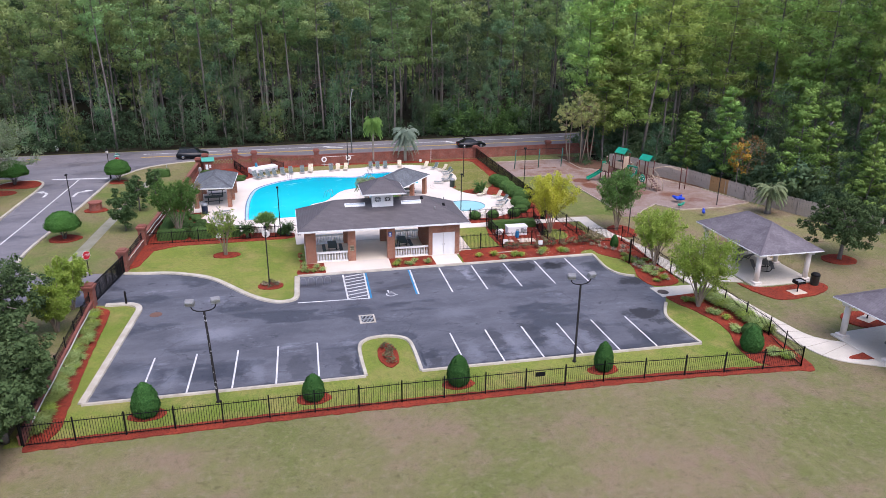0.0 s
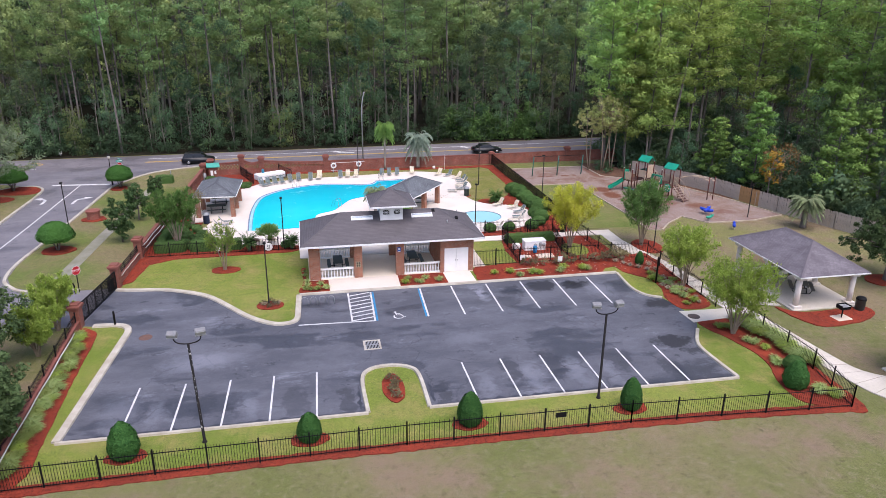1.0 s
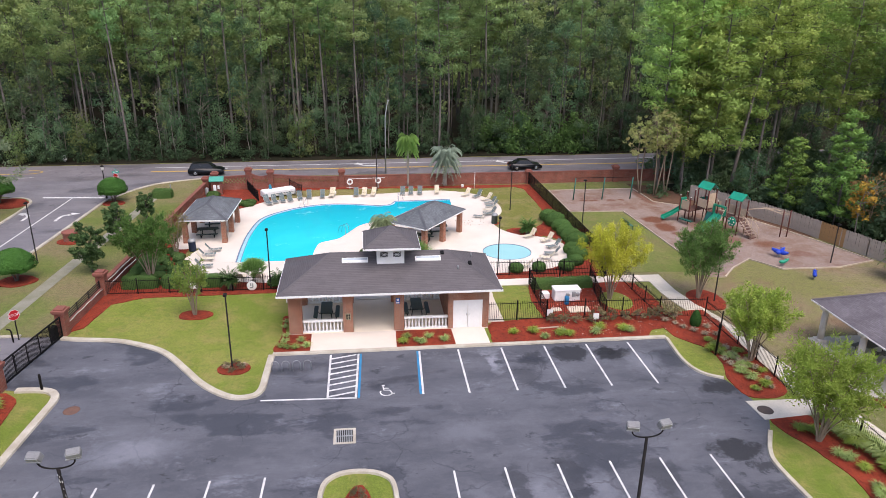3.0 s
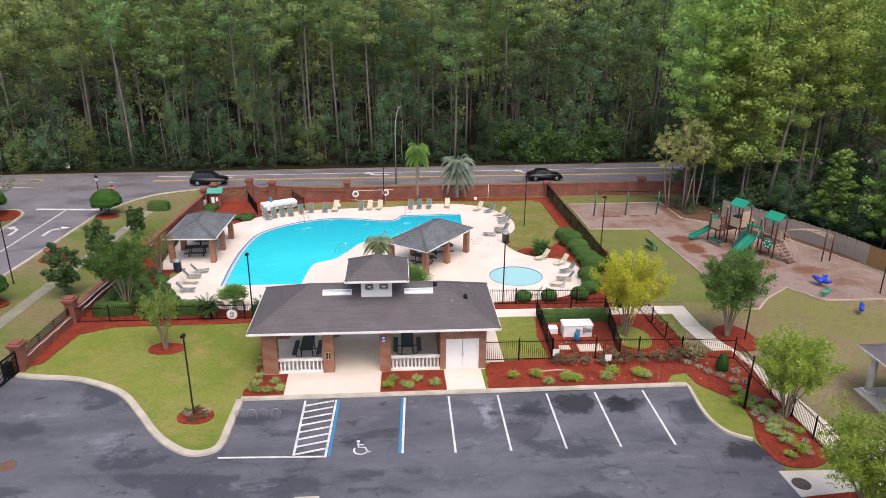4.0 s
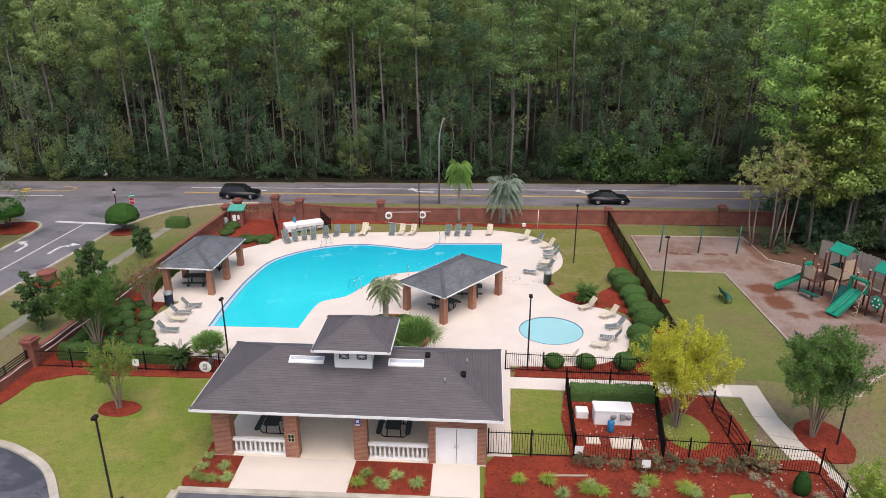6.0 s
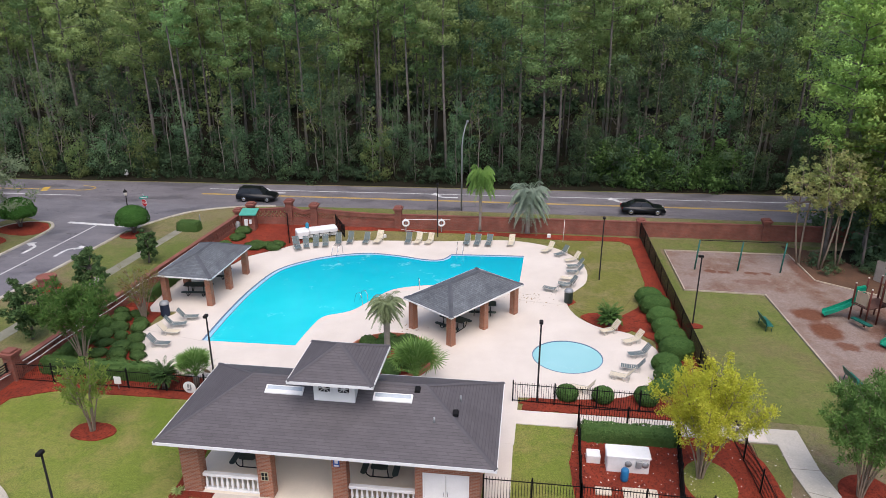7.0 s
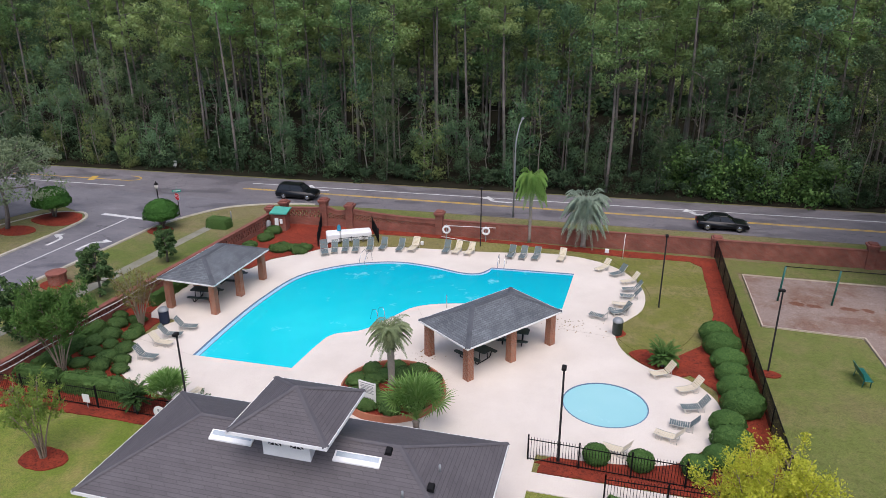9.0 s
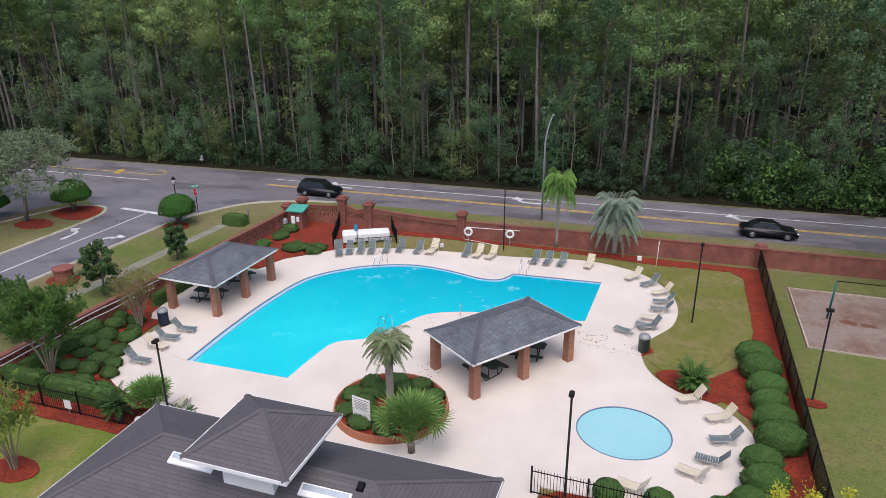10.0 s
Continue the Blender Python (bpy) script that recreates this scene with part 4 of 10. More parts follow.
for p, q, w, m in (((-25.5, 91.4), (-26.0, 75), 0.13, M_LINE), ((-26.0, 75), (-27.6, 40), 0.13, M_LINE), ((-28.6, 91.8), (-22.3, 91.4), 0.45, M_LINE), ((-20.5, 104.6), (9, 105.8), 0.13, M_LINE), ((9, 105.8), (60, 107.8), 0.13, M_LINE),
                   ((-20.5, 102.5), (70, 104.8), 0.12, M_YLINE), ((-20.5, 102.75), (70, 105.05), 0.12, M_YLINE), ((-60, 101.2), (-35, 102.3), 0.14, M_YLINE), ((-38.7, 103.0), (-38.1, 101.5), 0.7, M_YLINE),
                   ((-60, 99.4), (-33, 100.4), 0.12, M_LINE)):
    line(p, q, w, m, 0.033)
solid("marking", Geo().strip([(-35 + 1.9 * math.cos(a), 103.1 + 0.9 * math.sin(a)) for a in (radians(-90 + 20 * i) for i in range(10))], 0.14, 0.0, 0.033), M_YLINE, "yellow painted island end", kind="structure")


def arrow(x, y, turn, bend, s=1.0):
    """A painted turn arrow on the road."""
    g = Geo()
    c = curve([(0, -1.4), (0, -0.3), (0.15 * bend, 0.35), (0.75 * bend, 0.75)], False, 5)
    g.strip(c, 0.28, 0.0, 0.034)
    g.slab([(0.55 * bend, 0.25), (1.45 * bend, 0.95), (0.6 * bend, 1.3)][::(1 if bend > 0 else -1)], 0.0, 0.034)
    return solid("road_arrow", g, M_LINE, "white painted turn arrow on the road", kind="structure", m=pose(x, y, 0, 0, 0, turn) @ Matrix.Scale(s, 4))


arrow(-27.3, 85.1, 0, -1), arrow(-24.2, 84.8, 0, 1)
for x in (-13.2, 5.4, 24.0):
    arrow(x, 104.0 + (x + 13) * 0.03, 90, 1, 1.1)
# playground surface, bare where feet have worn it: place, half width, half length, strength
WORN = [(28.68, 86.95, 0.55, 0.35, 0.8), (29.78, 86.9, 0.5, 0.33, 0.8), (31.76, 86.9, 0.5, 0.33, 0.8), (32.8, 87.0, 0.45, 0.3, 0.8), (31.4, 85.1, 1.5, 0.5, 0.4), (33.6, 79.8, 1.2, 1.2, 0.9), (33.8, 77.4, 1.0, 1.4, 0.9), (34.3, 75.4, 0.8, 0.6, 0.8), (36.4, 75.6, 1.2, 0.7, 0.7), (38.2, 73.4, 1.6, 1.0, 0.6), (38.6, 77.5, 2.4, 2.0, 0.5), (41.2, 72.0, 1.6, 0.9, 0.5), (42.6, 69.5, 1.4, 0.8, 0.5), (36.0, 88.0, 1.0, 3.0, 0.7)]
M_SAND = bark_chip_material("play_mulch", (0.25, 0.19, 0.16), (0.175, 0.098, 0.065), (0.28, 0.225, 0.195), (0.14, 0.052, 0.026), WORN)
SAND = curve([(25.9, 91.2), (35.9, 91.4), (36.1, 86), (38.7, 84.2), (42, 82.6), (46, 73.5), (48.0, 67.4), (44, 66.2), (39.0, 66.2), (37.4, 68.6), (35.0, 66.8), (33.4, 65.0), (32.0, 65.1), (32.2, 70), (31.6, 82.8), (26.0, 83.0)], True, 1)
solid("playground", Geo().slab(SAND, 0.0, 0.05), M_SAND, "brown bark-chip playground surface", kind="structure")
M_TIMBER = surface("grey_timber", (0.50, 0.42, 0.32), (0.38, 0.31, 0.24), 1.0, 12.0, (0.14, 0.11, 0.08), 0.5, 0.9)
solid("timber_edging", Geo().strip(SAND, 0.11, 0.0, 0.12, True), M_TIMBER, "weathered timber edging of the playground", kind="structure")
# forest floor
M_BROWN = surface("brown_litter", (0.15, 0.08, 0.05), (0.10, 0.06, 0.04), 0.5, 8.0, (0.06, 0.045, 0.028), 0.6, 0.95, where="world", spec=0.1)
solid("leaf_litter", Geo().slab(ragged([(36.0, 93.6), (36.1, 86.1), (38.7, 84.3), (42.0, 82.7), (46.0, 73.6), (47.4, 74.4), (43.6, 83.6), (41.0, 88.6), (38.5, 92.5)], 0.1), 0.0, 0.046), M_BROWN, "brown leaf litter between playground and fence", kind="structure")
# near-black sheet reaches the road, in place of the shaded edge
solid("forest_floor", Geo().slab([(-400, 92.5), (-45, 106.0), (0, 108.1), (40, 110.0), (900, 150), (900, 1500), (-900, 1500), (-900, 100)], 0.0, 0.05), M_SHADELITTER, "leaf litter darkened for the shade under the woods", kind="structure")
solid("forest_floor", Geo().slab([(36.5, 92), (41.5, 86.5), (46.6, 77.3), (50.4, 66.5), (56, 56), (70, 40), (200, 40), (200, 98), (60, 98)], 0.0, 0.04), M_SHADELITTER, "leaf litter darkened for the shade under the woods", kind="structure")


# ---- buildings ----
def hip_roof(x0, x1, y0, y1, ze, zr, parent, shingles, capm, th=0.14, wide=0.16, fascia=M_WHITE):
    """A hipped roof over a rectangle: shingled planes, ridge caps, fascia and soffit."""
    h = min(x1 - x0, y1 - y0) / 2
    if x1 - x0 >= y1 - y0:
        a, b = (x0 + h, (y0 + y1) / 2, zr), (x1 - h, (y0 + y1) / 2, zr)
    else:
        a, b = ((x0 + x1) / 2, y0 + h, zr), ((x0 + x1) / 2, y1 - h, zr)
    c = [(x0, y0, ze), (x1, y0, ze), (x1, y1, ze), (x0, y1, ze)]
    g = Geo().add(c + [a, b], [(0, 1, 5, 4), (1, 2, 5), (2, 3, 4, 5), (3, 0, 4)] if x1 - x0 >= y1 - y0 else [(0, 1, 4), (1, 2, 5, 4), (2, 3, 5), (3, 0, 4, 5)])
    g.add([(p[0], p[1], ze - 0.02) for p in c], [(0, 1, 2, 3)][::-1])
    g.add(c + [(p[0], p[1], ze - 0.02) for p in c], [(i, 4 + i, 4 + (i + 1) % 4, (i + 1) % 4) for i in range(4)])
    roof = part("roof", g, shingles, parent, "")
    ends = ((c[0], a), (c[3], a), (c[1], b), (c[2], b), (a, b)) if x1 - x0 >= y1 - y0 else ((c[0], a), (c[1], a), (c[2], b), (c[3], b), (a, b))
    for p, q in ends:
        p, q = Vector(p), Vector(q)
        if (q - p).length < 0.01:
            continue
        d = (q - p).normalized()
        s = d.cross(Vector((0, 0, 1))).normalized() * wide
        u = Vector((0, 0, 0.03))
        drop = Vector((0, 0, -wide * (zr - ze) / h * (0.70 if abs(d.z) > 0.02 else 1.0)))
        vs = [p + s + drop + u, p + u * 1.3, p - s + drop + u, q + s + drop + u, q + u * 1.3, q - s + drop + u]
        part("ridge_cap", Geo().add(vs, [(0, 3, 4, 1), (1, 4, 5, 2)]), capm, roof)
    f = Geo()
    t = 0.03
    f.box(x0, x1, y0 - t, y0, ze - th - 0.02, ze - 0.005).box(x0, x1, y1, y1 + t, ze - th - 0.02, ze - 0.005)
    f.box(x0 - t, x0, y0 - t, y1 + t, ze - th - 0.02, ze - 0.005).box(x1, x1 + t, y0 - t, y1 + t, ze - th - 0.02, ze - 0.005)
    part("fascia", f, fascia, roof, "white painted fascia board")
    part("soffit", Geo().box(x0 + 0.01, x1 - 0.01, y0 + 0.01, y1 - 0.01, ze - th - 0.01, ze - th + 0.02), M_SOFFIT, roof)
    return roof


def baluster_mesh():
    prof = [(0.06, 0), (0.06, 0.05), (0.04, 0.08), (0.075, 0.22), (0.065, 0.30), (0.036, 0.48), (0.042, 0.56), (0.06, 0.59), (0.06, 0.64)]
    return Geo(True).lathe(prof, 8).mesh("baluster", M_WHITE)


BALUSTER = baluster_mesh()


def balustrade(x0, x1, y, parent, z=0.08):
    rail = part("balustrade", Geo().bevel_box(x0, x1, y - 0.1, y + 0.1, z, z + 0.09).bevel_box(x0, x1, y - 0.11, y + 0.11, z + 0.73, z + 0.86), M_WHITE, parent, "white cast balustrade")
    n = round((x1 - x0) / 0.23)
    for i in range(n):
        b = part("baluster", BALUSTER, None, rail)
        b.location = (x0 + (i + 0.5) * (x1 - x0) / n, y, z + 0.09)


def clubhouse():
    c = thing("clubhouse", "open brick clubhouse with charcoal hip roof and cupola", "building", pose(0, -0.15, 0))
    part("floor_slab", Geo().box(-0.15, 12.9, 58.0, 63.0, 0.0, 0.078), M_SLAB, c, "tan concrete floor")
    E = 3.13
    for i, (x0, x1, y0, y1) in enumerate(((-0.1, 0.75, 58.0, 58.6), (3.35, 4.0, 58.0, 58.5), (6.65, 7.3, 58.0, 58.5), (-0.1, 0.75, 62.4, 63.0), (3.35, 4.0, 62.5, 63.0), (6.65, 7.3, 62.5, 63.0))):
        part("brick_column", Geo().bevel_box(x0, x1, y0, y1, 0.08, E - 0.12, 0.015), M_BRICK, c, "orange-brown brick column")
    g = Geo()
    g.box(10.2, 10.58, 58.0, 58.3, 0.08, E - 0.13).box(12.42, 12.9, 58.0, 58.3, 0.08, E - 0.13).box(10.58, 12.42, 58.0, 58.3, 2.04, E - 0.13)
    g.box(10.2, 10.5, 58.3, 63.0, 0.08, E - 0.13).box(12.6, 12.9, 58.3, 63.0, 0.08, E - 0.13).box(10.5, 12.6, 62.7, 63.0, 0.08, E - 0.13)
    part("wall", g, M_BRICK, c, "orange-brown brick walls of the store room")
    g = Geo().box(-0.1, 12.9, 58.02, 58.32, E - 0.32, E - 0.13).box(-0.1, 12.9, 62.7, 62.98, E - 0.32, E - 0.13).box(-0.08, 0.22, 58.3, 62.7, E - 0.32, E - 0.13)
    part("beam", g, M_SOFFIT, c)
    for x0, x1 in ((10.6, 11.49), (11.51, 12.4)):
        d = part("door", Geo().bevel_box(x0, x1, 58.03, 58.09, 0.09, 2.03, 0.008), M_WHITE, c, "white metal door leaf")
        hx = 11.42 if x0 < 11 else 11.58
        part("door_handle", Geo(True).tube([(hx, 58.03, 1.0), (hx, 57.97, 1.0), (hx, 57.97, 1.14), (hx, 58.03, 1.14)], 0.015), M_STEEL, d)
    part("door_frame", Geo().box(10.53, 10.6, 57.985, 58.2, 0.08, 2.09).box(12.4, 12.47, 57.985, 58.2, 0.08, 2.09).box(10.6, 12.4, 57.985, 58.2, 2.03, 2.09), M_WHITE, c)
    balustrade(0.75, 3.35, 58.25, c)
    balustrade(7.3, 10.2, 58.25, c)
    balustrade(0.75, 3.35, 62.75, c)
    balustrade(7.3, 10.2, 62.75, c)
    # pierced screen block on the second column, and the blue sign
    s = part("screen_block", Geo().box(3.52, 3.84, 57.97, 58.0, 0.98, 1.42), surface("block", (0.42, 0.38, 0.24), (0.36, 0.33, 0.22), 3, 30), c, "pierced concrete screen block")
    part("opening", Geo().box(3.55, 3.66, 57.962, 57.97, 1.02, 1.18).box(3.70, 3.81, 57.962, 57.97, 1.02, 1.18).box(3.55, 3.66, 57.962, 57.97, 1.22, 1.38).box(3.70, 3.81, 57.962, 57.97, 1.22, 1.38), M_BLACK, s)
    sg = part("sign", Geo().box(6.76, 7.02, 57.965, 57.99, 2.02, 2.42), surface("sign_blue", (0.01, 0.09, 0.38), (0.015, 0.08, 0.32), 3, 30, rough=0.4), c, "small blue accessible-parking sign")
    part("sign_mark", Geo().box(6.82, 6.96, 57.958, 57.965, 2.2, 2.36).box(6.79, 6.99, 57.958, 57.965, 2.05, 2.12), M_WHITE, sg)
    roof = hip_roof(-0.68, 13.6, 57.2, 63.7, E, 4.72, c, M_ROOF, M_ROOFCAP, 0.12, 0.11)
    # cupola
    cu = part("cupola", Geo().box(5.62, 7.42, 59.45, 61.7, 4.0, 5.58), M_WHITE, c, "white boxed cupola with crossed windows")
    for x in (6.1, 6.94):
        part("cupola_window", Geo().box(x - 0.24, x + 0.24, 59.43, 59.45, 4.70, 5.06), M_BLACK, cu)
        t = Geo()
        for dx, dz in ((1, 1), (1, -1), (1, 0), (0, 1)):
            t.tube([(x - 0.22 * dx, 59.42, 4.88 - 0.17 * dz), (x + 0.22 * dx, 59.42, 4.88 + 0.17 * dz)], 0.018, 4)
        part("cross_bar", t, M_WHITE, cu)
    hip_roof(4.76, 8.4, 58.7, 62.25, 5.56, 6.5, cu, M_ROOF, M_ROOFCAP, 0.11, 0.12)
    # skylights, vents
    k = (4.72 - E) / 3.25
    for x in (4.2, 9.0):
        y0, y1 = 59.6, 59.95
        z0, z1 = E + (y0 - 57.2) * k, E + (y1 - 57.2) * k
        g = Geo().add([(x - 0.85, y0, z0), (x + 0.85, y0, z0), (x + 0.85, y1, z1), (x - 0.85, y1, z1), (x - 0.85, y0, z0 + 0.055), (x + 0.85, y0, z0 + 0.055), (x + 0.85, y1, z1 + 0.055), (x - 0.85, y1, z1 + 0.055)],
                      [(4, 5, 6, 7), (0, 1, 5, 4), (1, 2, 6, 5), (2, 3, 7, 6), (3, 0, 4, 7)])
        sk = part("skylight", g, M_WHITE, roof, "low pale framed skylight")
        # pale pane colour carries the sky reflected in dark glass
        part("pane", Geo().add([(x - 0.78, y0 + 0.05, z0 + 0.066), (x + 0.78, y0 + 0.05, z0 + 0.066), (x + 0.78, y1 - 0.05, z1 + 0.05), (x - 0.78, y1 - 0.05, z1 + 0.05)], [(0, 1, 2, 3)]), surface("skylight_pane", (0.42, 0.47, 0.50), (0.34, 0.39, 0.43), 2, 30, rough=0.12, spec=0.6), sk)
    for x, y, r, hh in ((10.9, 58.9, 0.045, 0.22), (11.9, 59.9, 0.045, 0.22)):
        z = E + (y - 57.2) * k
        part("vent_pipe", Geo(True).tube([(x, y, z - 0.05), (x, y, z + hh)], r, 8), M_GREY, roof)
    for x, y in ((11.75, 59.3), (10.0, 60.2)):
        z = E + (y - 57.2) * k
        part("roof_vent", Geo().add([(x - 0.13, y - 0.12, z - 0.06), (x + 0.13, y - 0.12, z - 0.06), (x + 0.13, y + 0.12, z + 0.07), (x - 0.13, y + 0.12, z + 0.07), (x - 0.09, y - 0.1, z + 0.05), (x + 0.09, y - 0.1, z + 0.05), (x + 0.09, y + 0.11, z + 0.15), (x - 0.09, y + 0.11, z + 0.15)], [(4, 5, 6, 7), (0, 1, 5, 4), (1, 2, 6, 5), (2, 3, 7, 6), (3, 0, 4, 7)]), M_BLACK, roof)
    return c


clubhouse()


def gazebo(m, label, w=3.36, bay=3.1, eave=2.27, ridge=3.45, shingles=M_SLATE, caps=M_SLATECAP):
    """A pool shelter: six tapered brick columns, beams, hipped roof. Origin at its middle, long side along y."""
    c = thing("gazebo", label, "gazebo", m, "pool shelters")
    for x in (-w / 2, w / 2):
        for y in (-bay, 0, bay):
            b = 0.21
            g = Geo().add([(x + sx * b, y + sy * b, 0.06) for sx, sy in ((-1, -1), (1, -1), (1, 1), (-1, 1))] + [(x + sx * b * 0.92, y + sy * b * 0.92, 2.12) for sx, sy in ((-1, -1), (1, -1), (1, 1), (-1, 1))],
                          [(0, 1, 5, 4), (1, 2, 6, 5), (2, 3, 7, 6), (3, 0, 4, 7), (4, 5, 6, 7), (3, 2, 1, 0)])
            part("brick_column", g, M_BRICK, c)
    g = Geo()
    for x in (-w / 2, w / 2):
        g.box(x - 0.12, x + 0.12, -bay - 0.2, bay + 0.2, 2.0, 2.2)
    for y in (-bay, bay):
        g.box(-w / 2, w / 2, y - 0.12, y + 0.12, 2.0, 2.2)
    part("beam", g, M_SOFFIT, c)
    hip_roof(-w / 2 - 0.42, w / 2 + 0.42, -bay - 0.42, bay + 0.42, eave, ridge, c, shingles, caps, 0.08, 0.14)
    return c


turn = math.degrees(math.atan2(2.48, 1.85)) - 90
ux, uy = math.cos(radians(turn)), math.sin(radians(turn))
gazebo(pose(11.85 - ux * 1.68, 75.0 - uy * 1.68, 0, 0, 0, turn), "open shelter with brick columns and grey shingle roof on the deck", eave=2.22, ridge=3.22)
gazebo(pose(-8.8, 79.05, 0, 0, 0, -2), "open shelter with brick columns and grey shingle roof beside the wall", 3.3, 2.87, 2.24, 3.15)


def shelter(m, label, w=4.4, l=7.2):
    """A picnic shelter: four round cream columns with caps and bases, hipped roof, slab. Origin at its middle, long side along y."""
    c = thing("picnic_shelter", label, "shelter", m, "picnic shelters")
    part("floor_slab", Geo().bevel_box(-w / 2 - 0.5, w / 2 + 0.5, -l / 2 - 0.5, l / 2 + 0.5, 0.0, 0.1, 0.02), M_PATHC, c, "pale concrete slab")
    for x in (-w / 2, w / 2):
        for y in (-l / 2, 0.0, l / 2):
            col = part("column", Geo(True).lathe([(0.2, 0.1), (0.2, 2.3)], 16, (x, y, 0)), M_CREAM, c, "round cream stucco column")
            part("base", Geo().bevel_box(x - 0.32, x + 0.32, y - 0.32, y + 0.32, 0.1, 0.28, 0.03), M_CREAM, col)
            part("capital", Geo().bevel_box(x - 0.30, x + 0.30, y - 0.30, y + 0.30, 2.28, 2.48, 0.03), M_CREAM, col)
    part("beam", Geo().box(-w / 2 - 0.12, -w / 2 + 0.12, -l / 2, l / 2, 2.46, 2.6).box(w / 2 - 0.12, w / 2 + 0.12, -l / 2, l / 2, 2.46, 2.6).box(-w / 2, w / 2, -l / 2 - 0.12, -l / 2 + 0.12, 2.46, 2.6), M_CREAM, c)
    hip_roof(-w / 2 - 0.6, w / 2 + 0.6, -l / 2 - 0.75, l / 2 + 0.75, 2.72, 4.35, c, M_TAUPE, M_TAUPECAP, 0.07, 0.12)
    return c


shelter(pose(36.3, 50.4, 0), "open picnic shelter with cream columns and taupe shingle roof")
shelter(pose(36.5, 34.2, 0, 0, 0, 4), "open picnic shelter with cream columns beside the path")


# ---- plants ----
def unit(rng, n):
    d = rng.normal(size=(n, 3))
    return d / np.linalg.norm(d, axis=1, keepdims=True)


def sprays(rng, centres, radii, n, size, aspect=1.6, up=0.4, flat=0.75, shell=0.45, point=0.0, tri=False):
    """n leaves round each centre: an array of quads. point: how far leaves point outwards."""
    centres = np.asarray(centres, dtype=float)
    k = len(centres)
    radii = np.broadcast_to(np.asarray(radii, dtype=float), (k,))
    c, r = np.repeat(centres, n, axis=0), np.repeat(radii, n)[:, None]
    d = unit(rng, k * n)
    p = c + d * r * (shell + (1 - shell) * rng.random((k * n, 1))) * np.array([1, 1, flat])
    nor = d * 0.7 + unit(rng, k * n) * 0.8 + np.array([0, 0, up])
    nor /= np.linalg.norm(nor, axis=1, keepdims=True)
    a = np.cross(nor, unit(rng, k * n))
    if point:
        a = a * (1 - point) + (d + np.array([0, 0, 0.4])) * point
    a /= np.linalg.norm(a, axis=1, keepdims=True)
    b = np.cross(nor, a)
    b /= np.linalg.norm(b, axis=1, keepdims=True) + 1e-9
    s = size * (0.6 + 0.8 * rng.random((k * n, 1)))
    a, b = a * s * aspect * 0.5, b * s * 0.5
    if tri:
        return np.stack([p - a * 0.8 + b, p - a * 0.8 - b, p + a], axis=1)
    return np.stack([p - a, p + b * 0.9, p + a, p - b * 0.9], axis=1)


def bent(rnd, p, q, bow, n=5):
    p, q = Vector(p), Vector(q)
    w = Vector((rnd.uniform(-bow, bow), rnd.uniform(-bow, bow), rnd.uniform(0, bow)))
    return [p.lerp(q, i / n) + w * math.sin(math.pi * i / n) for i in range(n + 1)]


def puffs(rng, centres, radii, n, size, aspect=1.9, flat=0.7, out=0.35, rough=0.28, up=0.2):
    """n leaves on the skin of a soft round clump about each centre, facing outwards: triangles and their normals."""
    centres = np.asarray(centres, dtype=float)
    k = len(centres)
    radii = np.broadcast_to(np.asarray(radii, dtype=float), (k,))
    c, r = np.repeat(centres, n, axis=0), np.repeat(radii, n)[:, None]
    d = unit(rng, k * n)
    lump = 1 + 0.16 * np.sin(d[:, :1] * 5 + c[:, :1] * 3) + 0.14 * np.cos(d[:, 1:2] * 6 + c[:, 2:] * 2)
    p = c + d * r * lump * (0.62 + 0.42 * rng.random((k * n, 1)) ** 0.6) * np.array([1, 1, flat])
    nor = d * np.array([1, 1, 1 / flat]) + unit(rng, k * n) * rough + np.array([0, 0, up])
    nor /= np.linalg.norm(nor, axis=1, keepdims=True)
    a = np.cross(nor, unit(rng, k * n))
    a /= np.linalg.norm(a, axis=1, keepdims=True) + 1e-9
    a = a * (1 - out) + d * out
    b = np.cross(nor, a)
    b /= np.linalg.norm(b, axis=1, keepdims=True) + 1e-9
    s = size * (0.6 + 0.8 * rng.random((k * n, 1)))
    a, b = a * s * aspect * 0.5, b * s * 0.5
    tri = np.stack([p - a * 0.7 + b, p - a * 0.7 - b, p + a], axis=1)
    face = np.cross(tri[:, 1] - tri[:, 0], tri[:, 2] - tri[:, 0])
    back = np.einsum("ij,ij->i", face, nor) < 0
    tri[back] = tri[back][:, ::-1]
    soft = (nor * 0.25 + d * np.array([1, 1, 1 / flat]) + np.array([0, 0, 0.15]))
    soft /= np.linalg.norm(soft, axis=1, keepdims=True)
    return tri, np.repeat(soft[:, None], 3, axis=1)


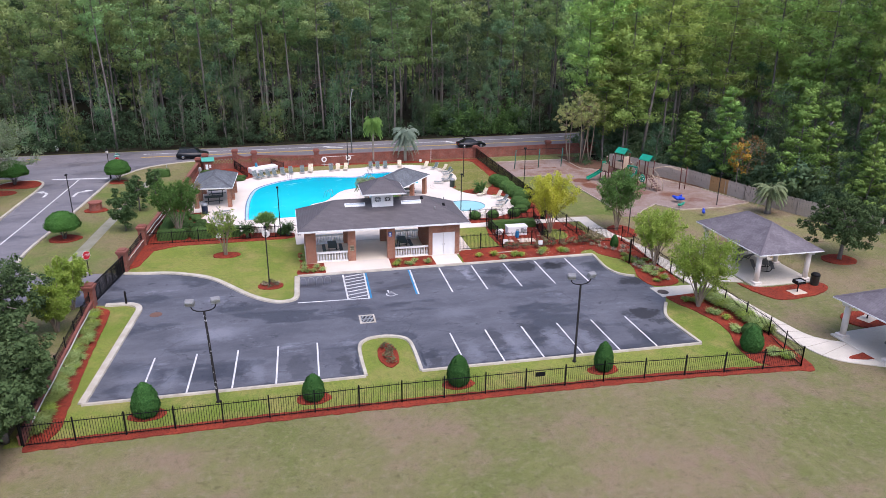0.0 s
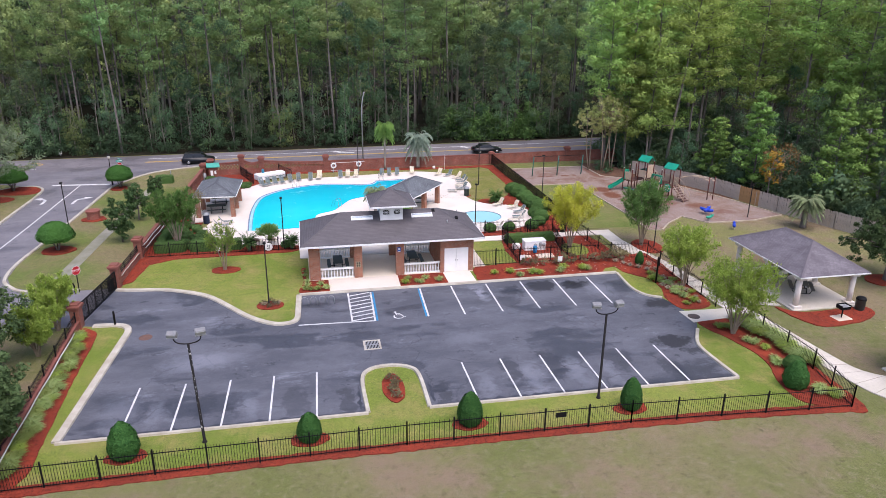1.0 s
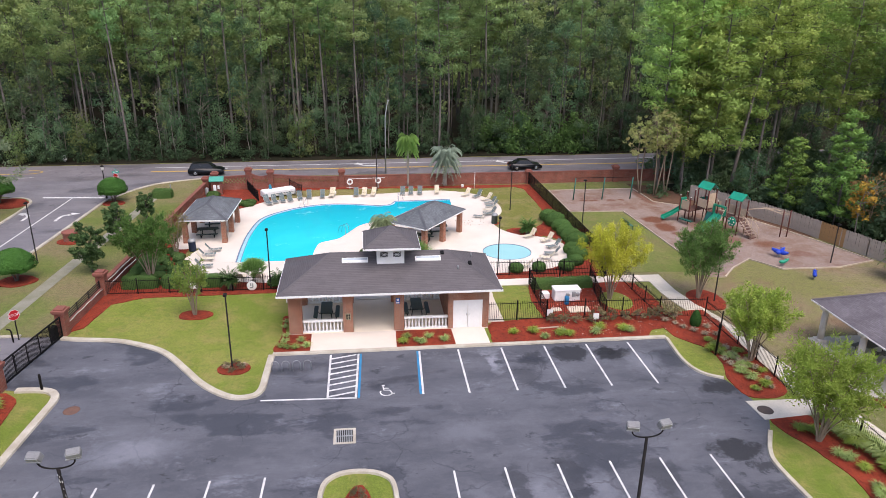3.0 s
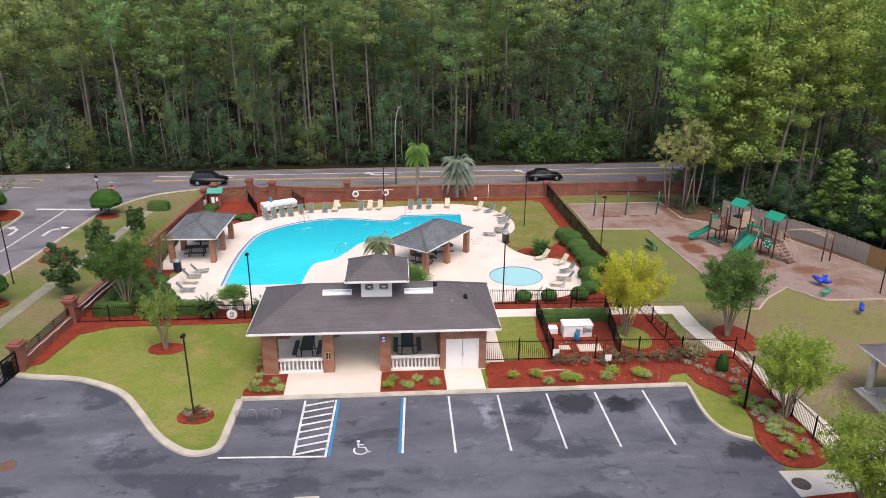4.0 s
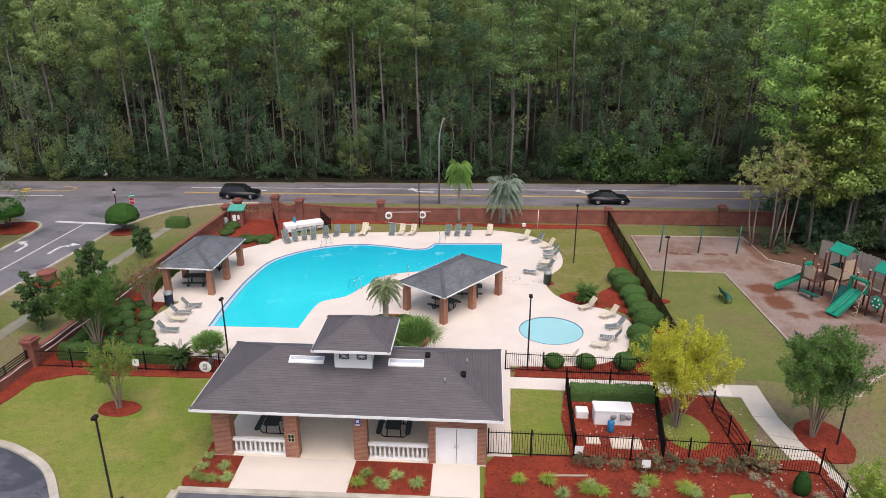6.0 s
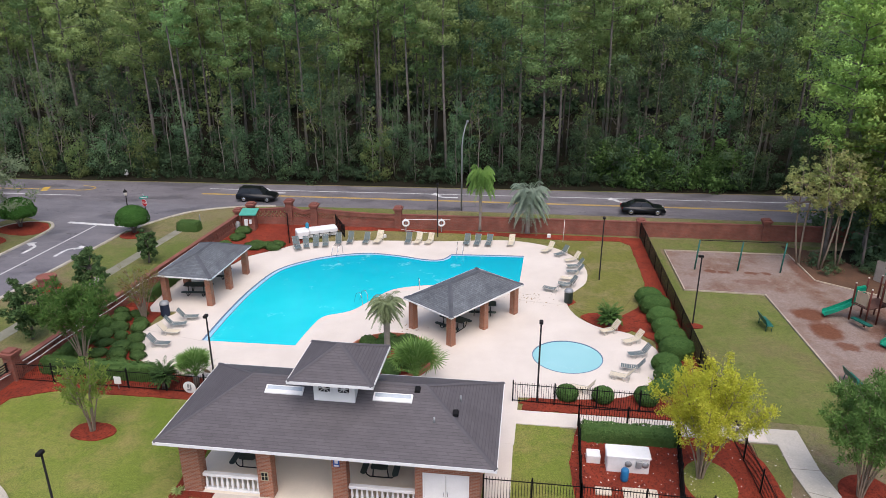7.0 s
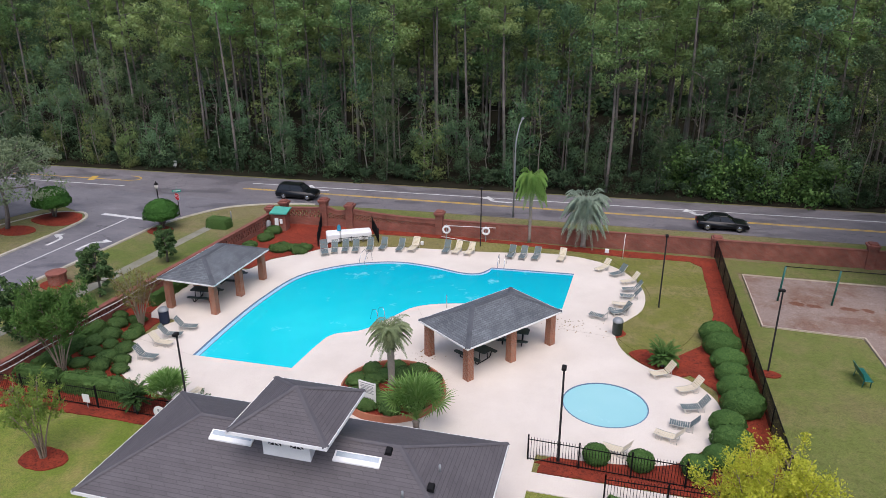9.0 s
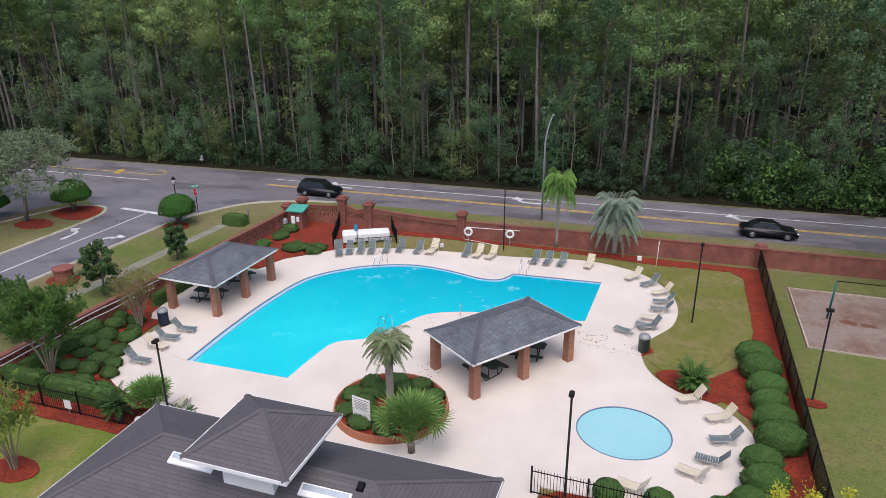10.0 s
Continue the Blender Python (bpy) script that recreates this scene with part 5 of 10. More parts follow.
def pine_geo(seed, h, base, reach, n=190, size=0.13, limbs=19, sides=7, puff=1.0, top=4.0, stubs=6, lean=0.6, thick=1.0, tip=0.55):
    """A pine: tall bare trunk with dead stubs, spreading limbs that carry rounded needle clumps."""
    rd, rng = random.Random(seed), np.random.default_rng(seed)
    tr = Geo(True)
    lx, ly, wob = rd.uniform(-lean, lean), rd.uniform(-lean, lean), rd.uniform(0.05, 0.14)

    def at(z):
        t = z / h
        return Vector((lx * t * t + wob * math.sin(t * 7 + seed), ly * t * t + wob * math.cos(t * 5 + seed), z))
    tr.tube([at(h * i / 8) for i in range(9)], [(0.155 * (1 - 0.1 * i) + 0.015) * thick * h / 24 for i in range(9)], sides)
    cs, rs = [], []
    for i in range(limbs):
        f = (i + rd.random()) / limbs
        z = base + (h - base) * f
        l = reach * (0.5 + 0.5 * math.sin(math.pi * min(0.62, 0.12 + f * 0.8))) * (1 - f ** top) ** tip * rd.choice((0.45, 0.75, 0.95, 1.1)) + 0.25
        a = i * 2.4 + rd.uniform(-0.6, 0.6)
        o = at(z)
        e = o + Vector((math.cos(a) * l, math.sin(a) * l, l * rd.uniform(-0.05, 0.5)))
        tr.tube(bent(rd, o, e, 0.22, 3), [0.055 * h / 24, 0.042, 0.028, 0.012], 4 if sides > 5 else 3, False)
        for j in range(1 if l < 0.8 else 3 if l > 1.9 else 2):
            u = 1.02 - 0.36 * j + rd.uniform(-0.06, 0.06)
            side = Vector((-math.sin(a), math.cos(a), 0)) * rd.uniform(-0.55, 0.55) * (0.4 if j == 0 else 1.0)
            cs.append(tuple(o.lerp(e, u) + side + Vector((0, 0, rd.uniform(0.0, 0.35)))))
            rs.append(puff * rd.uniform(0.5, 0.92) * (0.7 + 0.3 * l / reach))
    for i in range(stubs):
        z = base * rd.uniform(0.45, 1.02)
        a, l = rd.uniform(0, 6.28), rd.uniform(0.5, 1.5)
        o = at(z)
        tr.tube(bent(rd, o, o + Vector((math.cos(a) * l, math.sin(a) * l, l * rd.uniform(-0.1, 0.6))), 0.15, 3), [0.03, 0.022, 0.014, 0.005], 3, False)
    return tr, Geo().leaves(*puffs(rng, cs, rs, n, size, 2.1, 0.66, 0.45, 0.34))


def clump_geo(seed, h, r, low=0.1, clumps=46, n=130, size=0.13, csize=0.8, taper=0.5, stems=1, bark_r=0.11, flat=0.85, bare=0):
    """A woodland broadleaf: slim stems, an uneven crown of leafy clumps with hollows, some bare twigs."""
    rd, rng = random.Random(seed), np.random.default_rng(seed)
    tr, cs, rs = Geo(True), [], []
    z0 = h * low
    for s in range(stems):
        a, d = rd.uniform(0, 6.28), (0.0 if stems == 1 else 0.35 * r)
        foot, tip = Vector((math.cos(a) * 0.25 * d, math.sin(a) * 0.25 * d, 0)), Vector((math.cos(a) * d, math.sin(a) * d, h * 0.9))
        tr.tube(bent(rd, foot, tip, 0.3, 5), [bark_r * (1 - 0.16 * j) for j in range(6)], 6)
    tries = 0
    while len(cs) < clumps and tries < 900:
        tries += 1
        u = rd.random() ** 0.85
        z = z0 + (h - z0) * u
        prof = (1 - taper * u) * math.sqrt(max(0.02, 1 - (2 * u - 0.95) ** 4))
        a = rd.uniform(0, 6.283)
        q = r * prof * math.sqrt(rd.uniform(0.25, 1.0))
        if noise.noise((math.cos(a) * 1.4 + seed * 3.1, math.sin(a) * 1.4, z * 0.42)) < -0.12:
            continue
        cs.append((math.cos(a) * q, math.sin(a) * q, z))
        rs.append(csize * rd.uniform(0.55, 1.15))
    for i in range(0, len(cs), 3):
        e = Vector(cs[i])
        o = Vector((0, 0, max(0.3, e.z - rd.uniform(0.6, 1.6))))
        tr.tube(bent(rd, o, e, 0.15, 3), [bark_r * 0.4, bark_r * 0.3, bark_r * 0.2, 0.006], 4, False)
    for i in range(bare):
        a, z = rd.uniform(0, 6.28), h * rd.uniform(0.35, 0.95)
        l = r * rd.uniform(0.6, 1.15)
        tr.tube(bent(rd, (0, 0, z - 0.5), (math.cos(a) * l, math.sin(a) * l, z + l * rd.uniform(0, 0.7)), 0.2, 3), [0.035, 0.026, 0.016, 0.005], 3, False)
    return tr, Geo().leaves(*puffs(rng, cs, rs, n, size, 1.7, flat, 0.25, 0.42))


def broad_geo(seed, h, r, trunk=0.25, stems=1, n=40, size=0.26, clumps=80, low=0.3, aspect=1.5, point=0.0, bark_r=0.16, csize=0.75, open_=0.0, squash=1.0):
    """A broadleaf tree: one or more stems, limbs that fork, clumps of leaves on an uneven crown."""
    rnd, rng = random.Random(seed), np.random.default_rng(seed)
    tr = Geo(True)
    z0 = h * low
    cz, rz = (h + z0) / 2, (h - z0) / 2
    cs, rs = [], []
    forks = []
    for s in range(stems):
        a = 2 * math.pi * s / stems + rnd.random()
        d = 0.0 if stems == 1 else r * 0.35
        top = Vector((math.cos(a) * d, math.sin(a) * d, h * (trunk + 0.25)))
        foot = Vector((0, 0, 0)) if stems == 1 else Vector((math.cos(a) * 0.12, math.sin(a) * 0.12, 0))
        b = bent(rnd, foot, top, 0.12 * r, 4)
        tr.tube(b, [bark_r * (1 - 0.14 * j) / (stems ** 0.5) for j in range(5)], 7)
        forks += [b[2], b[3], b[4]]
    lob = [(rnd.uniform(0, 6.28), rnd.uniform(-0.6, 1.0), rnd.uniform(0.7, 1.2)) for _ in range(7)]
    for i in range(clumps):
        a, u = rnd.uniform(0, 6.28), rnd.uniform(-0.85, 1.0)
        k = 0.85 + 0.28 * noise.noise((math.cos(a) * 1.3 + seed, math.sin(a) * 1.3, u * 1.5 + seed)) * 1.6
        f = k * (1 - 0.55 * rnd.random() ** 1.6 * (1 - open_))
        q = math.sqrt(max(0.0, 1 - u * u)) ** squash
        p = Vector((math.cos(a) * r * q * f, math.sin(a) * r * q * f, cz + rz * u * f))
        cs.append(tuple(p))
        rs.append(csize * rnd.uniform(0.6, 1.15) * r / 3)
    for i in range(0, clumps, max(1, clumps // 26)):
        e = Vector(cs[i])
        o = min(forks, key=lambda v: (v - e).length + rnd.random() * 0.4)
        tr.tube(bent(rnd, o, e, 0.1 * r, 3), [bark_r * 0.42, bark_r * 0.3, bark_r * 0.2, bark_r * 0.08], 5, False)
    return tr, Geo().quads(sprays(rng, cs, rs, n, size, aspect, 0.45, 0.8, 0.35, point, True))


def tree(name, geos, bark, leaf, label, category="tree", group="", m=None, trunk_label="", crown_label=""):
    t = thing(name, label, category, m, group)
    part("trunk", geos[0], bark, t, trunk_label)
    part("crown", geos[1], leaf, t, crown_label)
    return t


# the woods behind the road and east of the playground
def edge(x):
    """How far north the woods begin."""
    return 109.3 + 0.045 * x


rnd = random.Random(11)
PALEBARK = surface("pale_stem_bark", (0.24, 0.215, 0.18), (0.15, 0.135, 0.115), 1.2, 9.0, (0.14, 0.125, 0.10), 0.5, 0.9)
PINES = [pine_geo(100 + i, hh, bb, rr, 135, 0.145, 21, 6, 1.2) for i, (hh, bb, rr) in enumerate(((25.5, 12.5, 3.0), (23.5, 11, 2.7), (27.5, 15, 3.1), (22, 9.5, 2.6), (26, 16, 2.3), (24.5, 14, 2.5)))]
LEAFY = [clump_geo(200 + i, hh, rr, lo, cl, 118, 0.135, 1.0, tp, 1, 0.1, 0.8, ba) for i, (hh, rr, lo, cl, tp, ba) in enumerate(((13.0, 3.3, 0.14, 40, 0.35, 4), (9.5, 3.0, 0.06, 34, 0.35, 3), (16, 3.1, 0.34, 38, 0.35, 3), (7.0, 2.6, 0.05, 28, 0.35, 3), (18.5, 3.0, 0.5, 36, 0.3, 3)))]
DRAPED = [clump_geo(230 + i, hh, rr, 0.03, 32, 110, 0.12, 0.8, 0.35, 1, 0.06, 1.1, 5) for i, (hh, rr) in enumerate(((9.0, 1.5), (6.5, 1.6), (11.0, 1.4)))]
protos = []
for g2, bark, leaf, kind, lab in [(g, M_PINEBARK, M_PINE, "pine_tree", "tall woodland pine with bare trunk and tufted crown") for g in PINES] + [(g, M_BARK, M_WOODS, "woodland_tree", "dense dark green broadleaf tree in the woods") for g in LEAFY] + [(g, PALEBARK, M_VINE if i == 1 else M_WOODS, "vine_draped_tree", "slim tree draped in vines at the edge of the woods") for i, g in enumerate(DRAPED)]:
    protos.append((g2[0].mesh("trunk", bark), g2[1].mesh("crown", leaf), lab, kind))


def plant(k, x, y, s, z=0.0):
    me_t, me_l, lab, kind = protos[k]
    t = thing(kind, lab, "tree", pose(x, y, z, 0, 0, rnd.uniform(0, 360)) @ Matrix.Diagonal((s * rnd.uniform(0.88, 1.12), s * rnd.uniform(0.88, 1.12), s, 1)), "woods")
    part("trunk", me_t, None, t)
    part("crown", me_l, None, t)
    return t


for row, (off, step) in enumerate(((1.0, 4.3), (3.4, 4.6), (6.6, 4.4), (10.2, 4.8))):
    x = -90 + row * 1.7
    while x < 72:
        y = edge(x) + off + rnd.uniform(-0.8, 0.8)
        r = rnd.random()
        if row == 0:
            k = rnd.choice((11, 12, 13, 9, 9, 7, 12)) if r < 0.85 else rnd.choice((3, 4, 5))
        elif row == 1:
            k = rnd.choice((6, 7, 8, 9, 7, 11)) if r < 0.6 else rnd.choice((0, 1, 3, 4, 5, 5))
        elif row == 2:
            k = rnd.choice((6, 8, 10)) if r < 0.42 else rnd.choice((0, 1, 2, 3, 4, 5))
        else:
            k = rnd.choice((8, 10)) if r < 0.35 else rnd.choice((0, 1, 2, 3, 4, 5))
        plant(k, x, y, rnd.uniform(0.78, 1.12) if k > 5 else rnd.uniform(0.9, 1.08))
        x += step * rnd.uniform(0.6, 1.4)


def scatter(geos, spots, which):
    """Many plants joined into one sheet of leaves and one of stems."""
    lv, st = Geo(), Geo(True)
    for x, y, s, a in spots:
        t, l = geos[which(x, y)]
        c, n = math.cos(a) * s, math.sin(a) * s
        rot = np.array([[c, n, 0], [-n, c, 0], [0, 0, s]])
        turned = np.array([[c, n, 0], [-n, c, 0], [0, 0, s]]) / s
        lv.leaves(np.concatenate(l.t) @ rot + np.array([x, y, 0]), np.concatenate(l.soft) @ turned)
        if t is not None and y < edge(x) + 30:
            st.add([(vx * c - vy * n + x, vx * n + vy * c + y, vz * s) for vx, vy, vz in t.v], t.f)
    return lv, st


FAR = [pine_geo(400 + i, hh, bb, 3.0, 36, 0.29, 14, 4, 1.15, stubs=0) for i, (hh, bb) in enumerate(((25, 11), (23, 9), (27, 13)))] + [clump_geo(410 + i, hh, 3.2, 0.2, 30, 40, 0.31, 1.15, 0.4) for i, hh in enumerate((15, 19))]
spots = []
for i in range(235):
    x = rnd.uniform(-118, 106)
    spots.append((x, edge(x) + 13.0 + 32 * rnd.random() ** 1.4, rnd.uniform(0.92, 1.12), rnd.uniform(0, 6.28)))
for i in range(30):
    spots.append((rnd.uniform(66, 110), rnd.uniform(46, 104), rnd.uniform(0.8, 1.05), rnd.uniform(0, 6.28)))
lv, st = scatter(FAR, spots, lambda x, y: rnd.choice((0, 1, 2, 0, 1, 3, 4)))
solid("far_woods", lv, M_PINE, "deep woodland canopy of pine and broadleaf", "woods", "stuff")
solid("far_trunks", st, M_PINEBARK, "grey trunks deep in the woods", "woods", "stuff")
# dark wall of distant forest that closes the view
g = Geo()
rng = np.random.default_rng(5)
cs = [(x + rnd.uniform(-2, 2), edge(x) + 46 + rnd.uniform(0, 9), rnd.uniform(0.5, 31)) for x in range(-170, 170, 4) for _ in range(13)]
g.leaves(*puffs(rng, cs, 3.6, 70, 0.9, 1.5))
solid("distant_woods", g, M_WOODS, "distant dark green forest", "woods", "stuff")
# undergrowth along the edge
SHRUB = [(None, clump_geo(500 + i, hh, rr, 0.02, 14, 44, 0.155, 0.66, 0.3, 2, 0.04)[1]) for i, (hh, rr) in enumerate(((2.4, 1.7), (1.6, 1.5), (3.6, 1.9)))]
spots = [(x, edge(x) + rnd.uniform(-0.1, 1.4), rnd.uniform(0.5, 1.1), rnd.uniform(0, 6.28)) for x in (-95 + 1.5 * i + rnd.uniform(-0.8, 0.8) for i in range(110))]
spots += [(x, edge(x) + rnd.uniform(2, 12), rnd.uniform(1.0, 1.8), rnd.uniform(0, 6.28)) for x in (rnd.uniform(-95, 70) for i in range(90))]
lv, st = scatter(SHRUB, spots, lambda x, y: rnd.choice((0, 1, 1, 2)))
solid("undergrowth", lv, M_SHADEUNDER, "leafy undergrowth darkened for shade along the road", "undergrowth", "stuff")
# a lush green thicket where the woods come nearest the road
spots = [(rnd.uniform(22, 36), edge(30) + rnd.uniform(0.6, 4.5), rnd.uniform(1.0, 1.6), rnd.uniform(0, 6.28)) for i in range(26)]
lv, st = scatter(SHRUB, spots, lambda x, y: rnd.choice((0, 2)))
solid("undergrowth", lv, M_HEDGE, "lush green thicket beside the road", "undergrowth", "stuff")

# slender bare stems and half-bare saplings along the edge
stem_g = []
for i in range(5):
    rd = random.Random(40 + i)
    hh = rd.uniform(7, 13)
    g = Geo(True)
    axis = [(rd.uniform(-0.12, 0.12) * j, rd.uniform(-0.08, 0.08) * j, hh * j / 6) for j in range(7)]
    g.tube(axis, [0.07 * (1 - 0.13 * j) for j in range(7)], 5)
    tw, cs = Geo(True), []
    for j in range(20):
        z = hh * rd.uniform(0.3, 1.0)
        q = min(5, int(z / hh * 6))
        o = Vector(axis[q]).lerp(Vector(axis[q + 1]), z / hh * 6 - q)
        e = o + Vector((rd.uniform(-1.2, 1.2), rd.uniform(-1.2, 1.2), rd.uniform(0.3, 1.2)))
        tw.tube(bent(rd, o, e, 0.15, 3), [0.02, 0.016, 0.011, 0.005], 3, False)
        cs.append(tuple(e))
    stem_g.append((g.mesh("trunk", PALEBARK), Geo().leaves(*puffs(np.random.default_rng(40 + i), cs, 0.42, 40, 0.1, 1.8, 0.8, 0.3, 0.9)).mesh("crown", M_VINE if i % 2 else M_WOODS), tw.mesh("twig", PALEBARK)))
for i in range(26):
    x = -88 + 6.0 * i + rnd.uniform(-1.2, 1.2)
    t = thing("slender_sapling", "slender pale-stemmed sapling at the edge of the woods", "tree", pose(x, edge(x) + rnd.uniform(-0.1, 2.4), 0, 0, 0, rnd.uniform(0, 360)) @ Matrix.Scale(rnd.uniform(0.6, 1.15), 4), "woods")
    part("trunk", stem_g[i % 5][0], None, t)
    part("crown", stem_g[i % 5][1], None, t)
    tagged(part("twig", stem_g[i % 5][2], None, t), kind="stuff")

# east woods behind the timber fence
EASTP = [pine_geo(600 + i, hh, bb, rr, nn, 0.145, li, 7, pf, tp, st_, 0.1, th, 0.95 if i < 2 else 0.55) for i, (hh, bb, rr, nn, li, pf, tp, st_, th) in enumerate(((11, 0.6, 3.2, 120, 46, 0.8, 1.0, 0, 1.2), (8.6, 0.5, 2.7, 120, 38, 0.72, 1.0, 0, 1.2), (22, 7.0, 3.4, 132, 34, 1.3, 4.0, 5, 1.0), (25, 14.0, 3.6, 132, 28, 1.35, 4.0, 9, 1.15), (13.5, 3.8, 2.8, 132, 28, 1.15, 2.5, 4, 1.1), (23, 8.5, 4.1, 132, 40, 1.35, 5.0, 6, 1.1)))]
east = []
for i, g2 in enumerate(EASTP):
    east.append((g2[0].mesh("trunk", M_PINEBARK), g2[1].mesh("crown", M_YOUNGPINE if i < 2 else M_BRIGHTPINE)))
for k, x, y, s in ((0, 50.6, 76.6, 1.0), (1, 48.6, 82.0, 0.85), (1, 51.0, 84.5, 0.8), (0, 55.2, 69.6, 1.05), (1, 58.4, 69.4, 1.15), (0, 58.4, 62.6, 0.95), (1, 56.4, 60.5, 0.85), (0, 64, 57, 1.1), (1, 60, 56, 0.9),
                   (4, 40.5, 89.0, 1.0), (4, 43.2, 88.3, 1.25), (4, 41.6, 91.2, 1.4), (3, 46.35, 89.1, 1.0), (5, 38.2, 90.6, 1.0), (5, 42.4, 93.0, 1.06), (2, 44.8, 90.9, 1.02), (3, 52.0, 91.5, 1.0), (2, 56.8, 87.5, 1.0), (3, 61, 83.5, 0.98), (2, 63.5, 77.5, 0.98), (3, 67, 73, 0.98), (2, 70, 68, 1.0), (3, 73, 62, 0.95),
                   (2, 48.8, 97.2, 1.0), (3, 43.0, 98.6, 1.05), (3, 57.5, 96, 1.0), (2, 64, 91, 1.0), (2, 72, 78, 1.05), (3, 68, 85, 1.0), (4, 66, 69.5, 1.1), (2, 75, 58, 1.0), (4, 70, 60, 1.0),
                   (5, 50.2, 90.5, 0.95), (4, 48.6, 92.0, 1.1), (5, 54.2, 94.0, 1.0), (5, 59.5, 90.0, 0.98), (5, 64.5, 82.0, 1.0), (4, 61.5, 79.0, 1.1), (5, 68.5, 76.0, 1.0), (5, 73.0, 70.0, 1.0), (4, 67.0, 66.0, 1.2), (5, 77.0, 64.0, 1.0), (2, 70.0, 52.0, 1.0), (5, 46.0, 100.5, 1.0), (5, 62.0, 99.0, 1.0), (5, 70.0, 92.0, 1.0), (5, 77.0, 82.0, 1.0)):
    t = thing("pine_tree", "tall pine with bright yellow-green crown" if k > 1 else "bright green young pine behind the timber fence", "tree", pose(x, y, 0, 0, -6 if x == 46.35 else 0, rnd.uniform(0, 360)) @ Matrix.Diagonal((s, s, s, 1)), "woods")
    part("trunk", east[k][0], None, t)
    part("crown", east[k][1], None, t)
for k, x, y, s in ((9, 49.5, 87.0, 0.75), (7, 53.8, 79.5, 0.85), (9, 60, 76, 0.9), (8, 62.5, 88, 0.8), (7, 60.5, 66.0, 0.8), (9, 53.4, 73.2, 0.8), (9, 47.3, 86.5, 0.7), (7, 57.0, 75.0, 0.8),
                   (7, 56, 92, 0.9), (6, 51, 99, 0.85), (8, 45.5, 103, 0.8), (9, 61, 72, 0.9), (7, 68, 60, 0.9), (9, 63, 60, 0.8), (7, 66, 52, 0.9), (9, 60.5, 52, 0.8), (9, 45.6, 92.8, 0.8), (7, 66, 78, 0.9), (9, 51.0, 80.2, 0.7), (7, 55.5, 83.5, 0.9), (6, 60, 79.5, 0.85), (7, 49.6, 93.5, 0.9), (9, 57.2, 65.6, 0.75), (7, 74, 83.5, 1.0), (9, 78, 86.5, 1.0), (7, 81.5, 89.5, 1.05), (9, 84.5, 93, 1.0), (6, 79, 91, 0.9), (7, 76, 88, 1.0), (9, 72, 80, 1.0), (7, 87, 90.5, 1.0), (9, 82, 85, 1.1)):
    plant(k, x, y, s)
M_THINLEAF = foliage("yellowing_leaves", (0.26, 0.34, 0.11), (0.40, 0.45, 0.17), (0.40, 0.35, 0.16), thin=0.4)
for x, y, hh in ((37.2, 88.4, 10.2), (36.0, 89.4, 9.0), (38.6, 88.8, 9.6)):
    tree("birch_like_tree", broad_geo(int(x * 10), hh, 2.3, 0.5, 2, 34, 0.10, 100, 0.42, 1.8, 0.1, 0.12, 0.5, 0.35), M_MYRTLE, M_THINLEAF, "thin pale-trunked tree with sparse yellowish leaves", m=pose(x, y, 0))
tree("bare_tree", broad_geo(77, 6.5, 2.4, 0.4, 3, 8, 0.2, 60, 0.2, 1.4, 0, 0.1, 0.7, 0.5), M_MYRTLE, M_DRY, "half-bare grey tree behind the timber fence", m=pose(52.2, 74.2, 0))
tree("autumn_sapling", broad_geo(78, 6.0, 1.3, 0.5, 1, 20, 0.2, 26, 0.25, 1.5, 0, 0.07, 0.9), M_BARK, foliage("orange_leaves", (0.30, 0.17, 0.03), (0.38, 0.24, 0.05), (0.24, 0.18, 0.03)), "slim sapling with orange autumn leaves", m=pose(50.0, 72.6, 0))
spots = [(rnd.uniform(37, 42), rnd.uniform(86.8, 91), 0.28 + 0.2 * rnd.random(), rnd.uniform(0, 6)) for i in range(18)] + [(rnd.uniform(42, 50), rnd.uniform(87.5, 95), rnd.uniform(0.6, 1.1), rnd.uniform(0, 6)) for i in range(22)] + [(47.6 + (84 - y) * 0.36 + rnd.uniform(0, 2.5), y, rnd.uniform(0.6, 1.2), rnd.uniform(0, 6)) for y in (rnd.uniform(52, 88) for i in range(60))]
spots += [(rnd.uniform(41, 80), rnd.uniform(91.5, 99.4), rnd.uniform(1.0, 2.0), rnd.uniform(0, 6)) for i in range(60)] + [(rnd.uniform(52, 72), rnd.uniform(58, 90), rnd.uniform(1.2, 2.2), rnd.uniform(0, 6)) for i in range(40)]
lv, st = scatter(SHRUB, spots, lambda x, y: rnd.choice((0, 1, 1)))
solid("undergrowth", lv, M_WOODS, "low leafy undergrowth behind the fence", "undergrowth", "stuff")

